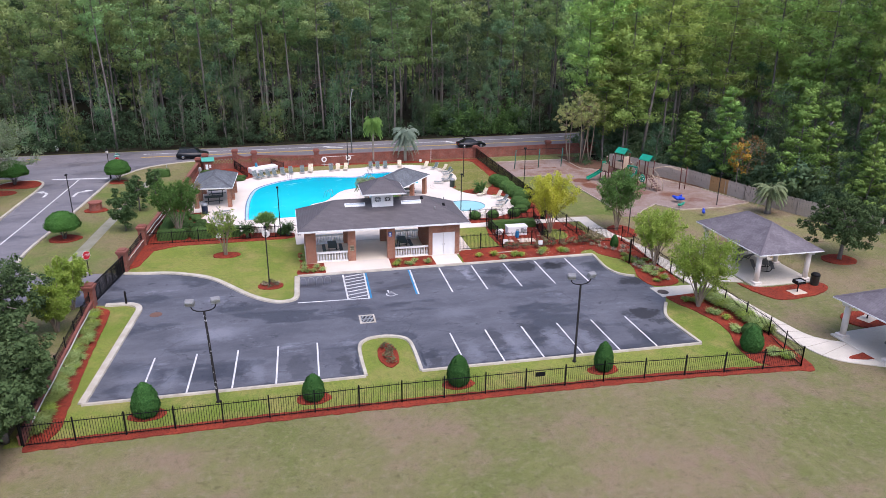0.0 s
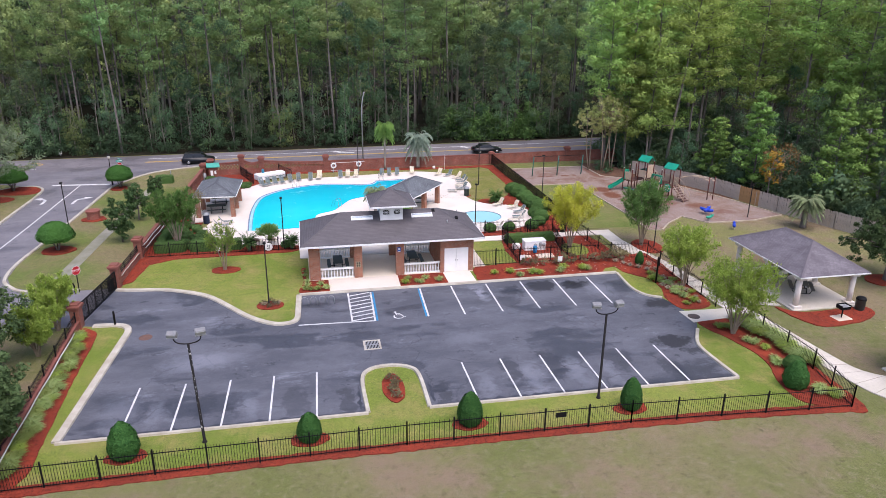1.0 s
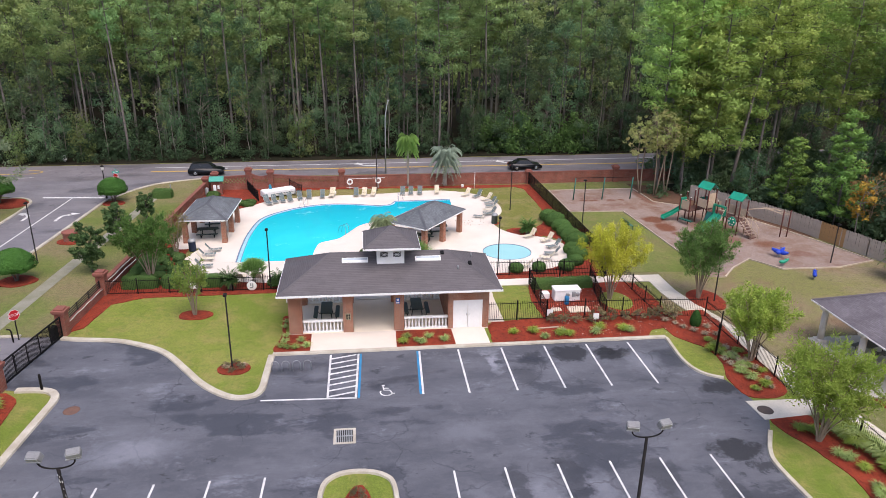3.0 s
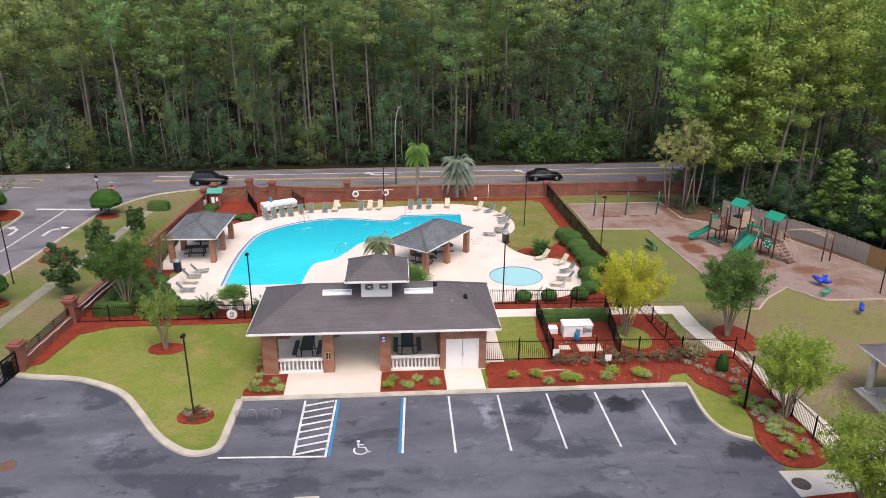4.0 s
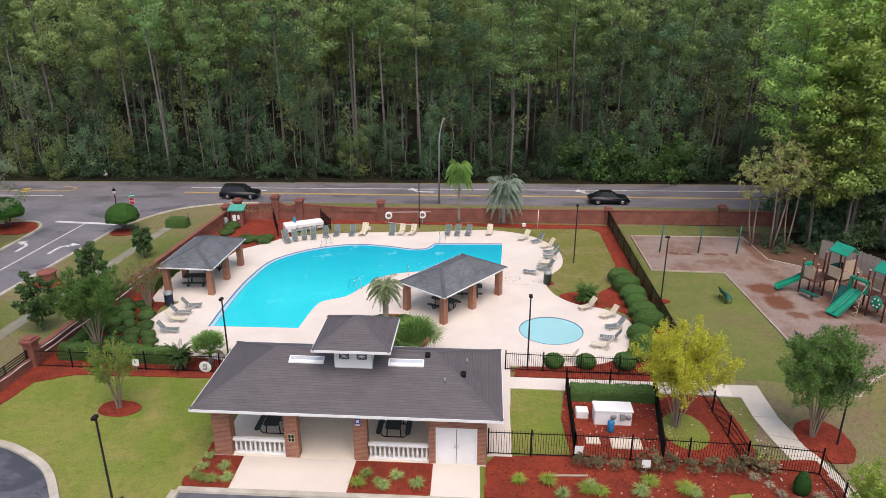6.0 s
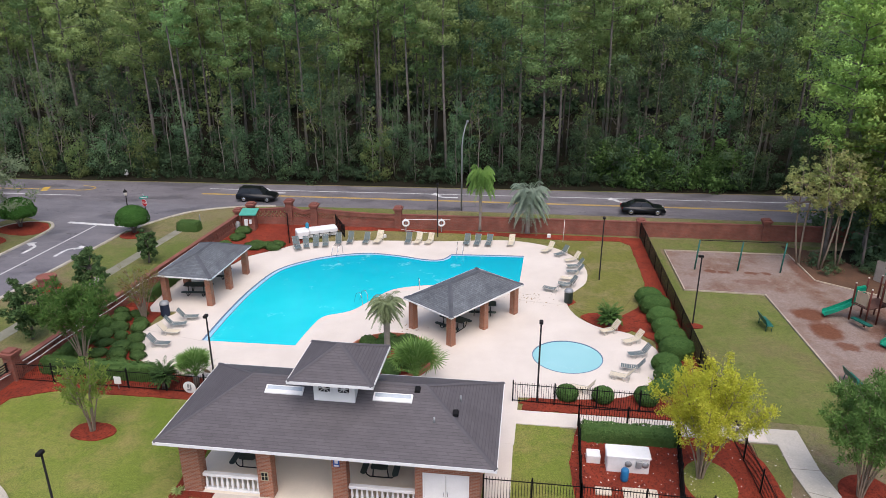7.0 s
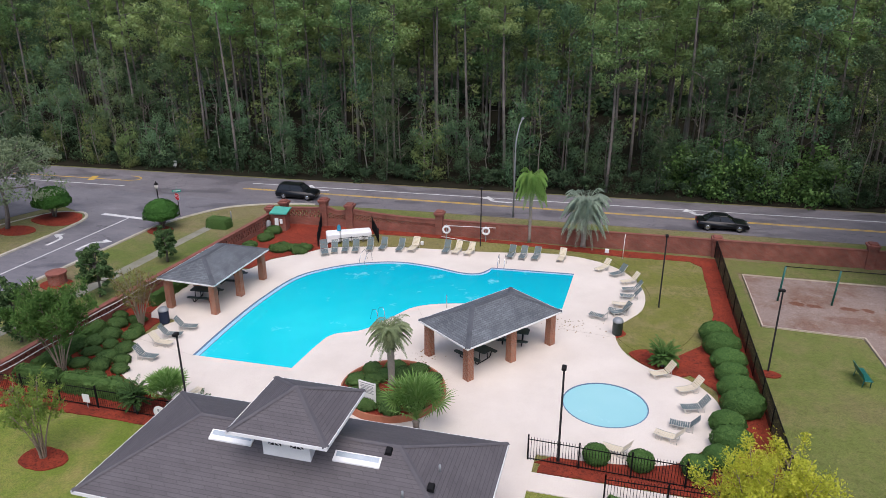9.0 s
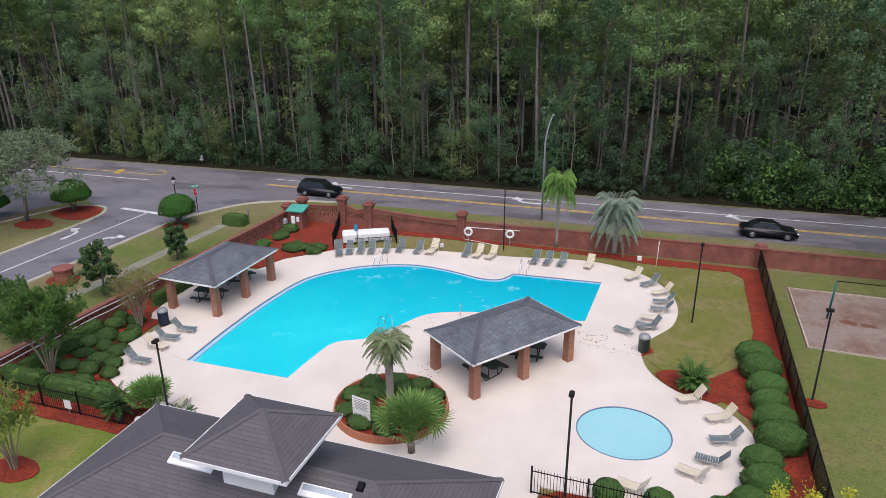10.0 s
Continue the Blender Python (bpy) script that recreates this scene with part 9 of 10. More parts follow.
def playset():
    t = thing("playset", "playground climber with brown posts, green slides and roofs", "playground", pose(38.9, 77.0, 0, 0, 0, -64) @ Matrix.Diagonal((1, 1, 1.1, 1)))
    # local x runs along the climber, from tower A (negative) to tower B
    def post(x, y, h):
        part("post", Geo(True).lathe([(0.06, 0), (0.06, h), (0.02, h + 0.04)], 8, (x, y, 0)), M_BROWNP, t)
        part("knob", Geo(True).lathe([(0.02, 0), (0.07, 0.05), (0.02, 0.1)], 8, (x, y, h)), M_CREAM, t)

    for x, y, h in ((-2.3, -0.6, 3.2), (-1.1, -0.6, 3.2), (-2.3, 0.6, 3.2), (-1.1, 0.6, 3.2), (1.2, -0.6, 3.0), (2.4, -0.6, 3.0), (1.2, 0.6, 3.0), (2.4, 0.6, 3.0), (0.05, -0.6, 2.5), (0.05, 0.6, 2.5), (-3.5, -0.6, 2.6), (-3.5, 0.6, 2.6), (-3.5, -1.6, 2.4), (-2.3, -1.6, 2.4)):
        post(x, y, h)
    for x0, x1, y0, y1, z in ((-2.3, -1.1, -0.6, 0.6, 1.5), (1.2, 2.4, -0.6, 0.6, 1.3), (-1.1, 1.2, -0.6, 0.6, 1.4), (-3.5, -2.3, -1.6, 0.6, 1.2)):
        part("platform", Geo().box(x0, x1, y0, y1, z - 0.08, z), M_DKDECK, t)
    for cx, z in ((-1.7, 3.3), (1.8, 3.1)):
        w, d, r = 0.74, 0.66, 0.5
        part("canopy", Geo().add([(cx - w, -d, z), (cx + w, -d, z), (cx + w, 0, z + r), (cx - w, 0, z + r), (cx + w, d, z), (cx - w, d, z), (cx - w, -d, z - 0.05), (cx + w, -d, z - 0.05), (cx + w, 0, z + r - 0.05), (cx - w, 0, z + r - 0.05), (cx + w, d, z - 0.05), (cx - w, d, z - 0.05)],
                                 [(0, 1, 2, 3), (3, 2, 4, 5), (9, 8, 7, 6), (11, 10, 8, 9), (0, 6, 7, 1), (5, 4, 10, 11), (1, 7, 8, 2), (2, 8, 10, 4), (0, 3, 9, 6), (3, 5, 11, 9)]), M_GREENP, t, "green gabled canopy")

    def slide(p, q, w, label):
        """A curved chute with raised sides, from p at the top to q."""
        p, q = Vector(p), Vector(q)
        d = (q - p)
        s = Vector((-d.y, d.x, 0)).normalized() * w / 2
        g = Geo()
        n = 8
        rows = []
        for i in range(n + 1):
            u = i / n
            c = Vector((p.x + d.x * u, p.y + d.y * u, p.z + (q.z - p.z) * (u * 1.15 - 0.15 * u ** 3 if u < 1 else 1.0)))
            k = Vector((0, 0, 0.2))
            rows.append([c + s * 1.1 + k, c + s * 1.05, c + s, c - s, c - s * 1.05, c - s * 1.1 + k])
        g.add([v for r in rows for v in r], [(i * 6 + j, (i + 1) * 6 + j, (i + 1) * 6 + j + 1, i * 6 + j + 1) for i in range(n) for j in range(5)])
        g.add([v - Vector((0, 0, 0.05)) for r in rows for v in r], [(i * 6 + j + 1, (i + 1) * 6 + j + 1, (i + 1) * 6 + j, i * 6 + j) for i in range(n) for j in range(5)])
        part("slide", g, M_GREENP, t, label)

    slide((-3.5, -1.1, 1.25), (-4.4, -2.9, 0.25), 0.5, "green single slide")
    slide((0.33, -0.6, 1.45), (0.45, -2.9, 0.22), 0.86, "green double slide")
    part("slide_divider", Geo(True).tube([(0.33, -0.62, 1.55), (0.36, -1.2, 1.22), (0.41, -2.1, 0.72), (0.45, -2.88, 0.33)], 0.05, 6), M_GREENP, t)
    part("slide_hood", Geo().box(-0.3, -0.22, -0.8, -0.5, 1.4, 2.2).box(0.88, 0.96, -0.8, -0.5, 1.4, 2.2).box(-0.3, 0.96, -0.8, -0.5, 2.12, 2.25), M_GREENP, t)
    part("slide_hood", Geo().box(-3.5, -3.44, -1.5, -0.7, 1.25, 2.1).box(-3.6, -3.5, -1.5, -0.7, 1.95, 2.15), M_GREENP, t)
    part("climb_wall", Geo().add([(-0.95, -0.62, 1.4), (-0.3, -0.62, 1.4), (-0.3, -1.3, 0.1), (-0.95, -1.3, 0.1), (-0.95, -0.66, 1.4), (-0.3, -0.66, 1.4), (-0.3, -1.36, 0.1), (-0.95, -1.36, 0.1)], [(0, 1, 2, 3), (7, 6, 5, 4), (0, 4, 5, 1), (2, 6, 7, 3), (1, 5, 6, 2), (3, 7, 4, 0)]), M_GREENF, t)
    for x0, x1, y, z, m in ((-2.3, -1.1, -0.6, 1.6, M_TAN), (-1.1, -0.35, 0.6, 1.5, M_TAN), (-2.3, -1.1, 0.6, 1.6, M_GREENF), (1.2, 2.4, 0.6, 1.4, M_TAN), (0.1, 1.2, 0.6, 1.5, M_TAN), (-3.5, -2.3, 0.6, 1.3, M_TAN), (-3.4, -2.3, -1.6, 1.3, M_TAN)):
        part("panel", Geo().bevel_box(x0 + 0.1, x1 - 0.1, y - 0.02, y + 0.02, z, z + 0.75, 0.01), m, t)
    part("play_panel", Geo(True).lathe([(0.42, 0), (0.42, 0.06), (0.38, 0.08)], 18), M_GREENP, t).matrix_basis = pose(1.8, -0.62, 1.15, 90, 0, 0)
    for k in range(6):
        a = k * 1.047
        part("bubble", Geo(True).lathe([(0.07, 0), (0.06, 0.04), (0.01, 0.06)], 8), M_CREAM, t).matrix_basis = pose(1.8 + 0.26 * math.cos(a), -0.70, 1.15 + 0.26 * math.sin(a), 90, 0, 0)
    for i in range(6):
        part("stair_tread", Geo().box(2.5 + 0.22 * i, 2.74 + 0.22 * i, -0.45, 0.45, 1.08 - 0.2 * i, 1.13 - 0.2 * i), M_DKDECK, t)
    for y in (-0.5, 0.5):
        part("stair_rail", Geo(True).tube([(2.4, y, 2.1), (3.0, y, 1.75), (3.9, y, 0.9), (3.95, y, 0.02)], 0.025, 6).tube([(2.4, y, 1.5), (3.8, y, 0.35)], 0.022, 6).tube([(3.1, y, 1.65), (3.1, y, 0.02)], 0.022, 6), M_TAN, t)
    # tan hoop rails at the openings and slim panels on the towers
    for x, y, z, w in ((-2.75, -1.62, 1.2, 0.3), (-0.72, -0.64, 1.4, 0.28), (1.06, -0.64, 1.4, 0.14), (-1.1, 0.64, 1.4, 0.3), (2.44, -0.3, 1.3, 0.25)):
        part("hoop_rail", Geo(True).tube([(x - w, y, z)] + [(x - w * math.cos(a), y, z + 0.75 + 0.22 * math.sin(a)) for a in (radians(22.5 * k) for k in range(9))] + [(x + w, y, z)], 0.028, 6), M_TAN, t)
    part("tower_panel", Geo().bevel_box(-1.14, -1.08, -0.5, 0.5, 1.6, 2.9, 0.01), M_TAN, t)
    part("tower_panel", Geo().bevel_box(-2.33, -2.28, -0.5, 0.5, 1.6, 2.3, 0.01), M_GREENF, t)
    # overhead ladder behind tower B
    for y in (0.7, 1.4):
        part("arch_rail", Geo(True).tube([(1.9 + 0.35 * (y - 0.7) + i * 0.36, y + i * 0.24, 2.0 + 0.35 * math.sin(math.pi * i / 8)) for i in range(9)], 0.03, 6), M_TAN, t)
    for i in range(9):
        part("rung", Geo(True).tube([(1.9 + i * 0.36, 0.7 + i * 0.24, 2.0 + 0.35 * math.sin(math.pi * i / 8)), (2.15 + i * 0.36, 1.4 + i * 0.24, 2.0 + 0.35 * math.sin(math.pi * i / 8))], 0.02, 6), M_TAN, t)
    for x, y in ((4.78, 2.62), (5.03, 3.32)):
        part("post", Geo(True).lathe([(0.06, 0), (0.06, 2.4)], 8, (x, y, 0)), M_BROWNP, t)
    part("arch_climber", Geo(True).tube([(-1.1, -0.7, 2.0), (-1.0, -1.1, 1.5), (-0.95, -1.3, 0.0)], 0.025, 6).tube([(1.0, -0.7, 2.1), (1.05, -1.2, 1.6), (1.1, -1.35, 0.0)], 0.025, 6), M_TAN, t)
    part("corkscrew", Geo(True).tube([(1.05 + 0.14 * math.cos(a), -1.5 + 0.14 * math.sin(a), 0.07 * a) for a in (0.5 * i for i in range(40))], 0.02, 5), M_TAN, t)
    part("bench_step", Geo().box(-3.0, -1.6, -2.1, -1.75, 0.4, 0.48), M_GREENF, t)


playset()
t = thing("swing_frame", "green steel swing frame without seats", "swing set", pose(27.55, 87.2, 0))
for x in (0, 3.25, 6.45):
    part("post", Geo(True).tube([(x, 0.02 * x, 0), (x + 0.12, 0.02 * x, 2.5)], 0.065, 8), M_GREENF, t)
part("top_rail", Geo(True).tube([(0.1, 0.0, 2.5), (6.6, 0.13, 2.5)], 0.03, 8), M_BRONZE, t)


def bench(x, y, a):
    t = thing("park_bench", "green steel mesh park bench", "bench", pose(x, y, 0, 0, 0, a))
    part("seat", Geo().bevel_box(-0.72, 0.72, -0.2, 0.22, 0.42, 0.46, 0.015), M_GREENF, t)
    part("backrest", Geo().add([(-0.72, 0.2, 0.48), (0.72, 0.2, 0.48), (0.72, 0.36, 0.88), (-0.72, 0.36, 0.88), (-0.72, 0.24, 0.48), (0.72, 0.24, 0.48), (0.72, 0.40, 0.88), (-0.72, 0.40, 0.88)], [(0, 1, 2, 3), (7, 6, 5, 4), (3, 2, 6, 7), (0, 4, 5, 1), (1, 5, 6, 2), (0, 3, 7, 4)]), M_GREENF, t)
    for s in (-0.6, 0.6):
        part("leg", Geo(True).tube([(s, -0.15, 0), (s, -0.15, 0.43), (s, 0.2, 0.43), (s, 0.24, 0)], 0.03, 6), M_GREENF, t)


bench(30.1, 77.6, 94), bench(32.8, 70.8, 96)


def spring_rider(x, y, a, m, label, s=1.0, four=False):
    t = thing("spring_rider", label, "play rider", pose(x, y, 0.05, 0, 0, a) @ Matrix.Scale(s, 4))
    part("spring", Geo(True).tube([(0.11 * math.cos(k), 0.11 * math.sin(k), 0.018 * k) for k in (0.6 * i for i in range(34))], 0.02, 5), M_GREY, t)
    g = Geo(True)
    g.tube([(-0.55, 0, 0.55), (-0.3, 0, 0.5), (0.1, 0, 0.48), (0.45, 0, 0.62), (0.7, 0, 0.78)], [0.06, 0.2, 0.2, 0.17, 0.08], 10)
    if four:
        g.tube([(0, -0.75, 0.6), (0, -0.4, 0.5), (0, 0.4, 0.5), (0, 0.75, 0.6)], [0.12, 0.2, 0.2, 0.12], 10)
    part("body", g, m, t)
    part("handle", Geo(True).tube([(0.3, -0.25, 0.8), (0.3, 0.25, 0.8)], 0.025, 6), m, t)


M_BLUEP = surface("blue_plastic_ride", (0.02, 0.06, 0.48), (0.03, 0.07, 0.40), 2, 20, rough=0.35)
spring_rider(40.3, 68.9, 30, M_BLUEP, "blue four-seat spring rider", 0.95, True), spring_rider(39.4, 66.9, 10, M_GREENP, "small green spring rider", 0.75), spring_rider(40.3, 64.0, 60, M_BLUEP, "small blue spring rider", 0.8)


# ---- cars on the road ----
def car(m, label, l=4.8, w=1.82, h=1.46, suv=False):
    """A dark car: body lofted from side profile, glass house, wheels, lights."""
    t = thing("car", label, "car", m)
    paint, np_, pp = fresh("car_paint", 0.3, 0.0, 0.25)
    pp.inputs["Base Color"].default_value = (0.004, 0.0045, 0.006, 1)
    pp.inputs["Coat Weight"].default_value = 0.12
    z0, zb = 0.28, 0.92 if not suv else 1.02
    prof = [(-l / 2, 0.5), (-l / 2 + 0.05, zb - 0.12), (-l / 2 + 0.35, zb + 0.02), (-l * 0.2, zb + 0.03), (l * 0.18, zb), (l / 2 - 0.35, zb - 0.14), (l / 2 - 0.03, zb - 0.32), (l / 2, 0.45), (l / 2 - 0.1, z0), (-l / 2 + 0.1, z0)]
    n = len(prof)
    vs = []
    for s, k in ((-0.5, 0.90), (-0.47, 1.0), (0.47, 1.0), (0.5, 0.90)):
        vs += [(x * (0.985 if k < 1 else 1.0), s * w, (z if k == 1.0 else z0 + 0.06 + (z - z0) * 0.9)) for x, z in prof]
    fs = [(a * n + i, a * n + (i + 1) % n, (a + 1) * n + (i + 1) % n, (a + 1) * n + i) for a in range(3) for i in range(n)] + [tuple(range(n - 1, -1, -1)), tuple(3 * n + i for i in range(n))]
    part("body", Geo(True).add(vs, fs), paint, t)
    gl, ngl, pgl = fresh("car_glass", 0.12, 0.0, 0.4)
    pgl.inputs["Base Color"].default_value = (0.012, 0.014, 0.016, 1)
    a, b, c, d = (-l / 2 + 0.25, -l / 2 + 0.5, l * 0.1, l * 0.24) if suv else (-l * 0.36, -l * 0.2, l * 0.06, l * 0.22)
    lo, hi = w * 0.46, w * 0.36
    cab = [(a, -lo, zb), (d, -lo, zb), (d, lo, zb), (a, lo, zb), (b, -hi, h - 0.05), (c, -hi, h - 0.05), (c, hi, h - 0.05), (b, hi, h - 0.05)]
    part("glasshouse", Geo().add(cab, [(0, 1, 5, 4), (1, 2, 6, 5), (2, 3, 7, 6), (3, 0, 4, 7), (4, 5, 6, 7)]), gl, t)
    part("roof_panel", Geo().bevel_box(b - 0.02, c + 0.02, -hi - 0.02, hi + 0.02, h - 0.06, h, 0.03), paint, t)
    for u in (0, 1):
        for p, q in (((a, lo), (b, hi)), ((d, lo), (c, hi)), (((a + d) / 2, lo), ((b + c) / 2, hi))):
            s = -1 if u else 1
            part("pillar", Geo(True).tube([(p[0], s * p[1], zb), (q[0], s * q[1], h - 0.05)], 0.04, 5), paint, t)
    for x in (-l * 0.29, l * 0.31):
        for s in (-1, 1):
            wh = part("wheel", Geo(True).lathe([(0.2, 0), (0.32, 0.0), (0.335, 0.03), (0.335, 0.17), (0.32, 0.2), (0.2, 0.2)], 20), surface("rubber", (0.015, 0.015, 0.015), (0.022, 0.022, 0.022), 3, 30), t)
            wh.matrix_basis = pose(x, w / 2 - 0.17 if s > 0 else -w / 2 - 0.03, 0.335, -90, 0, 0)
            part("rim", Geo(True).lathe([(0.05, -0.014), (0.19, -0.008), (0.215, 0.01)] if s < 0 else [(0.05, 0.18), (0.19, 0.19), (0.205, 0.205)], 16), M_STEEL, wh)
    for s in (-1, 1):
        part("headlight", Geo().bevel_box(l / 2 - 0.22, l / 2 - 0.02, s * w * 0.36 - 0.16, s * w * 0.36 + 0.16, 0.56, 0.68, 0.02), M_STEEL, t)
        part("taillight", Geo().bevel_box(-l / 2 + 0.0, -l / 2 + 0.12, s * w * 0.38 - 0.14, s * w * 0.38 + 0.14, 0.66, 0.82, 0.02), surface("tail_red", (0.3, 0.01, 0.01), (0.25, 0.01, 0.01), 2, 20, rough=0.2), t)
    return t


car(pose(-13.6, 101.0, 0.033, 0, 0, 2) @ Matrix.Scale(0.86, 4), "dark sport utility car on the road", 4.75, 1.86, 1.66, True)
car(pose(25.5, 101.6, 0.033, 0, 0, 2) @ Matrix.Scale(0.88, 4), "black sedan on the road behind the brick wall")


# ---- small planting ----
def tuft(seed, n=130, l=0.42, w=0.026, leaf=M_TUFT, label="clump of pale green strap leaves", lift=1.0):
    """A clump of arching strap leaves."""
    rd = random.Random(seed)
    t = thing("strap_leaf_plant", label, "plant", pose(0, 0, 0), "bedding plants")
    q = []
    for i in range(n):
        a = rd.uniform(0, 6.28)
        k = l * rd.uniform(0.7, 1.15)
        e = rd.uniform(0.6, 1.5) * lift
        d = np.array([math.cos(a), math.sin(a), 0.0])
        s = np.array([-math.sin(a), math.cos(a), 0.0]) * w * 0.5
        p0 = d * 0.04
        p1 = p0 + d * k * 0.45 * math.cos(e) + np.array([0, 0, k * 0.55 * math.sin(e) + 0.03])
        p2 = p0 + d * k * (0.55 + 0.45 * math.cos(e)) + np.array([0, 0, max(0.03, k * 0.85 * math.sin(e) - 0.08)])
        q.append([p0 - s, p0 + s, p1 + s, p1 - s])
        q.append([p1 - s, p1 + s, p2, p2])
    part("clump", Geo().quads(np.array(q)), leaf, t)
    return t


M_PINKLEAF = foliage("faded_leaves", (0.30, 0.25, 0.17), (0.42, 0.36, 0.26), (0.30, 0.20, 0.14), 1.0, 0.2, 0.15)
protos_t = [tuft(1), tuft(2, 140, 0.40, 0.026, foliage("olive_strap_leaves", (0.13, 0.19, 0.045), (0.33, 0.37, 0.12), (0.21, 0.27, 0.07), 1.0, 0.25, 0.15), "clump of olive green strap leaves"), tuft(3, 130, 0.38, 0.026, M_CREPE, "clump of bright green strap leaves"), tuft(4, 80, 0.36, 0.03, M_PINKLEAF, "small clump of faded tan-pink strap leaves")]
placed = [False] * 4


def bedding(k, x, y, s=1.0):
    m = pose(x, y, 0.05, 0, 0, (x * 77 + y * 31) % 360)
    if placed[k]:
        c = copy_thing(protos_t[k], m)
    else:
        c = protos_t[k]
        c.matrix_basis = m
        placed[k] = True
    c.scale = (s, s, s)


for k, x, y, s in ((2, 14.4, 56.8, 1.3), (2, 15.7, 56.8, 1.5), (0, 16.3, 56.0, 1.15), (2, 17.4, 56.3, 1.45), (2, 18.0, 56.2, 1.4), (0, 17.6, 56.6, 1.2), (0, 19.8, 56.3, 1.4), (2, 20.3, 57.0, 1.5), (2, 21.8, 56.6, 1.6), (0, 22.1, 56.4, 1.3),
                   (3, 25.2, 57.7, 1.1), (3, 26.1, 58.3, 1.0), (3, 25.7, 57.2, 0.9), (3, 26.0, 56.6, 1.0), (3, 26.5, 56.1, 1.1), (3, 27.0, 55.5, 1.1), (3, 27.6, 56.5, 1.2), (3, 27.7, 55.4, 1.1), (3, 26.6, 52.2, 1.0), (3, 27.3, 52.3, 1.1), (3, 26.7, 51.6, 1.0), (2, 26.3, 53.4, 1.5), (0, 26.8, 50.7, 1.3), (0, 27.1, 49.9, 1.4), (2, 27.4, 49.1, 1.4),
                   (0, -0.3, 57.6, 0.9), (0, -0.3, 56.8, 1.0), (0, 0.7, 56.9, 1.0), (1, -0.5, 56.2, 1.1), (1, 0.4, 55.95, 1.1), (0, 1.1, 56.1, 1.1), (1, -0.1, 56.0, 1.0), (2, 7.1, 56.1, 1.3), (1, 7.4, 56.8, 1.1), (0, 8.3, 56.0, 1.1), (0, 8.8, 56.7, 1.1), (0, 9.8, 56.2, 1.2), (1, 8.0, 56.3, 0.9), (0, -0.5, 58.9, 0.8), (0, -0.45, 59.7, 0.8),
                   (3, -3.4, 53.95, 1.0), (3, -2.45, 54.05, 0.9)):
    bedding(k, x, y, s)
rd = random.Random(21)
for i in range(58):
    y = 36.6 + 14.6 * i / 58
    bedding(rd.choice((1, 1, 2, 1, 0)), -14.2 - 0.025 * (y - 36) + rd.uniform(-0.3, 0.3), y, rd.uniform(1.15, 1.6))
for i in range(40):
    y = 48.6 + 6.2 * rd.random()
    bedding(rd.choice((0, 1, 2, 3)), 27.3 + rd.uniform(-0.7, 0.9), y, rd.uniform(0.7, 1.1))
for i in range(44):
    y = 38.6 + 7.4 * rd.random()
    bedding(rd.choice((1, 1, 2, 0)), 29.62 - 0.09 * (y - 39) + rd.uniform(-0.35, 0.3), y, rd.uniform(1.5, 2.3))
for i in range(14):
    y = 38.8 + 6.8 * rd.random()
    bedding(rd.choice((0, 2, 1)), 27.3 + rd.uniform(0.0, 0.9) - (0.5 if y > 43 else 0.0), y, rd.uniform(0.9, 1.5))
for i in range(7):
    bedding(rd.choice((0, 2)), 27.6 + rd.uniform(0, 1.3), 35.6 + rd.uniform(0, 1.2), rd.uniform(1.1, 1.5))
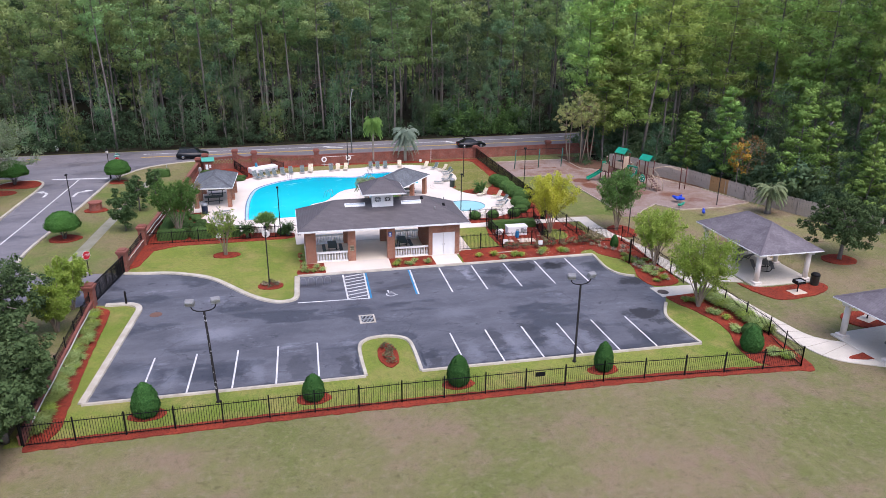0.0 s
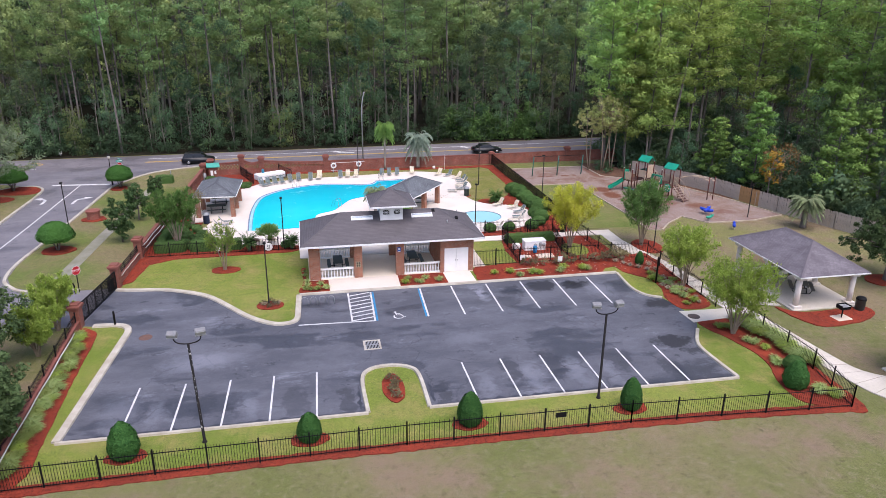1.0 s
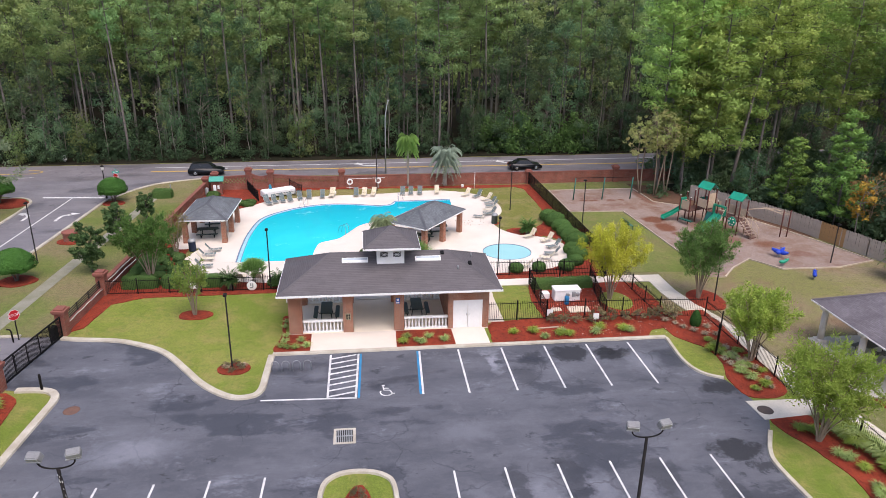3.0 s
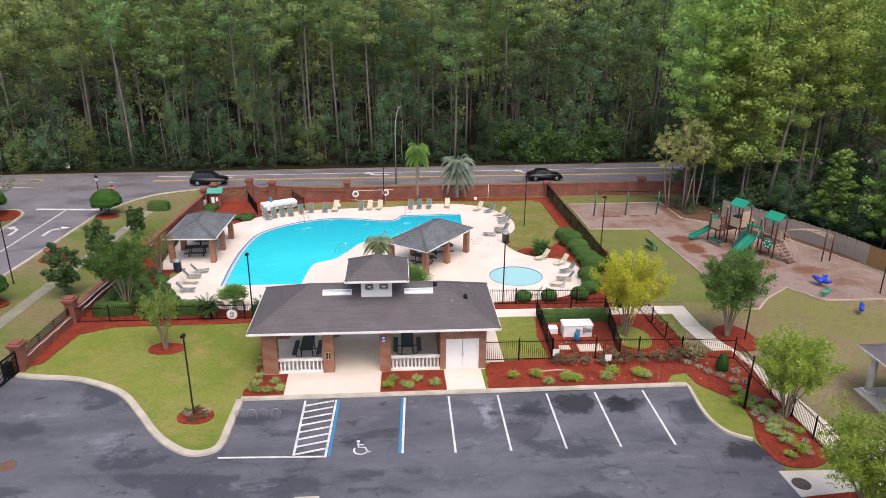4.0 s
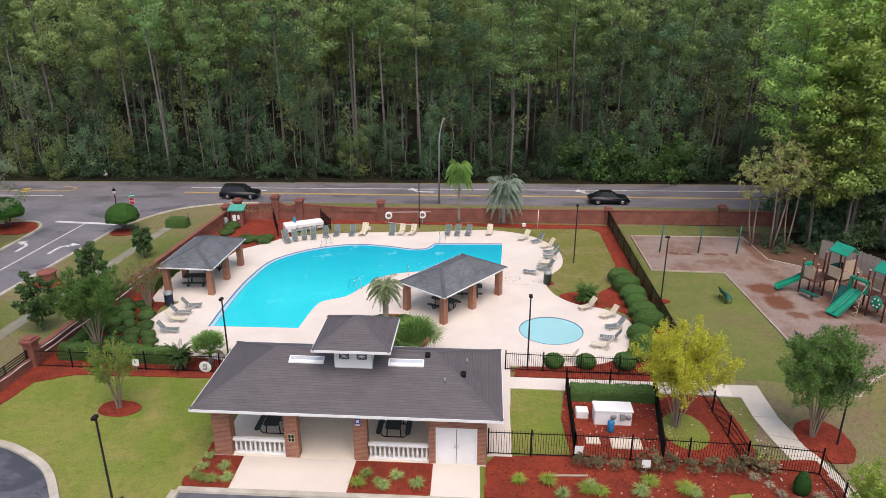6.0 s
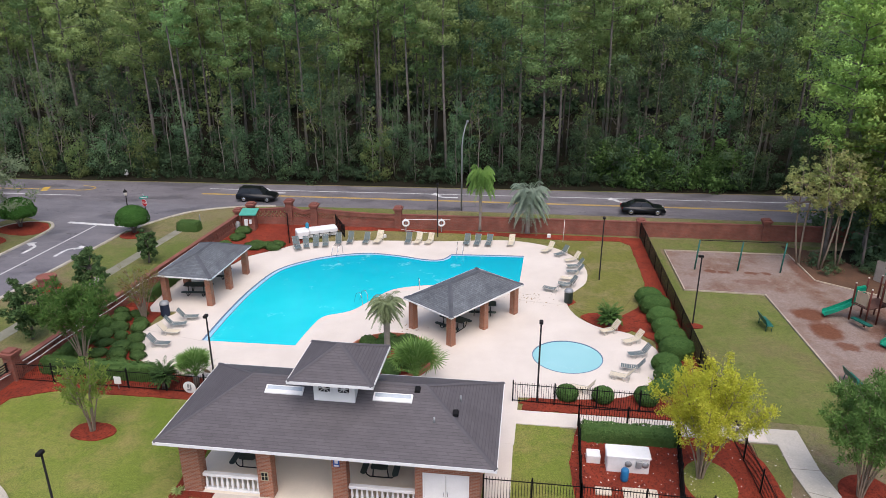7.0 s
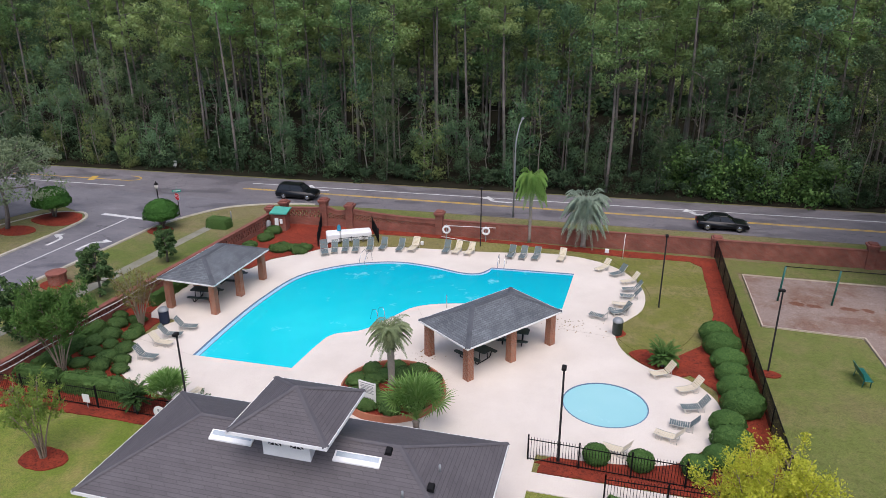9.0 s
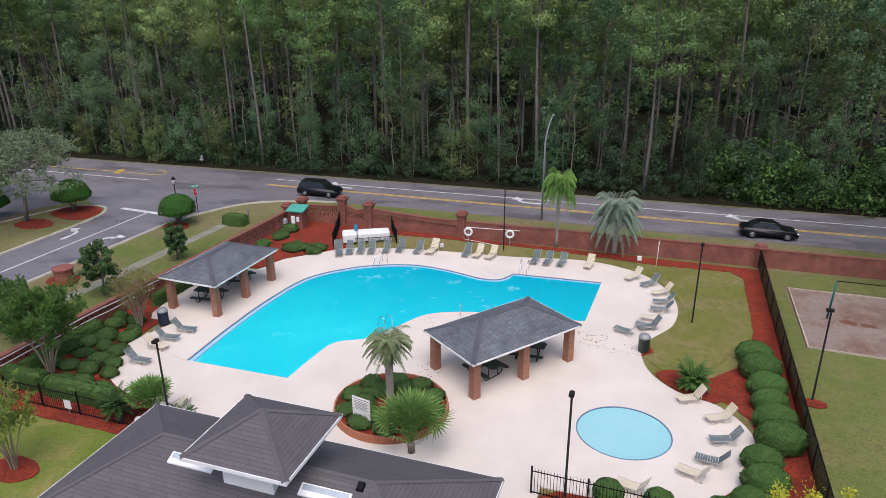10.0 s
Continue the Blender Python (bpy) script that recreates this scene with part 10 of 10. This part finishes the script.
# low woody rose bushes before the iron fence
for i in range(11):
    x = 17.3 + i * 0.86 + rd.uniform(-0.2, 0.2)
    s = 1.0 + rd.uniform(-0.3, 0.3)
    if i == 0:
        rose = thing("rose_bush", "sparse reddish-green rose bush before the fence", "shrub", pose(x, 58.1, 0.05), "rose bushes")
        gg = broad_geo(900, 0.85, 0.52, 0.2, 5, 10, 0.075, 30, 0.1, 1.6, 0, 0.018, 0.8)
        part("stem", gg[0], M_BARK, rose)
        part("leaves", gg[1], foliage("rose_leaves", (0.11, 0.12, 0.055), (0.21, 0.19, 0.10), (0.20, 0.11, 0.075)), rose)
    else:
        c = copy_thing(rose, pose(x, 58.1 + rd.uniform(-0.2, 0.25), 0.05, 0, 0, i * 47))
        c.scale = (s, s, s * rd.uniform(0.8, 1.2))
for i, (x, y, s) in enumerate(((4.2, 42.05, 0.75), (4.35, 41.4, 0.8), (4.15, 40.8, 0.75), (4.3, 40.2, 0.7), (-3.4, 53.95, 0.6), (-2.55, 53.75, 0.6), (-2.9, 54.25, 0.6), (-3.0, 53.4, 0.55))):
    c = copy_thing(rose, pose(x, y, 0.05, 0, 0, i * 61))
    c.scale = (s * 1.05, s * 1.05, s * 0.8)
    tagged(c, "low brown half-bare rose bush in mulch", "shrub", "rose bushes")
# fallen leaves and bits on the ground
def specks(name, spots, size, material, label, z):
    g = Geo()
    for x, y in spots:
        a, s = rd.uniform(0, 6.28), size * rd.uniform(0.5, 1.4)
        c, n = math.cos(a) * s, math.sin(a) * s
        g.add([(x + c, y + n, z), (x - n * 0.6, y + c * 0.6, z + 0.01), (x - c, y - n, z + 0.004), (x + n * 0.6, y - c * 0.6, z + 0.012)], [(0, 1, 2, 3)])
    return solid(name, g, material, label, "leaves", "stuff")


specks("fallen_leaves", [(14.6 + rd.gauss(0, 0.9), 80.2 + rd.gauss(0, 0.5)) for _ in range(60)] + [(7.2 + rd.gauss(0, 0.8), 74.2 + rd.gauss(0, 0.4)) for _ in range(24)], 0.06, M_DRY, "dry leaves lying on the pool deck", 0.08)
specks("fallen_leaves", [(rd.uniform(17, 28.5), rd.uniform(56, 65)) for _ in range(320)], 0.045, M_CREAM, "pale leaf litter on the red mulch", 0.07)
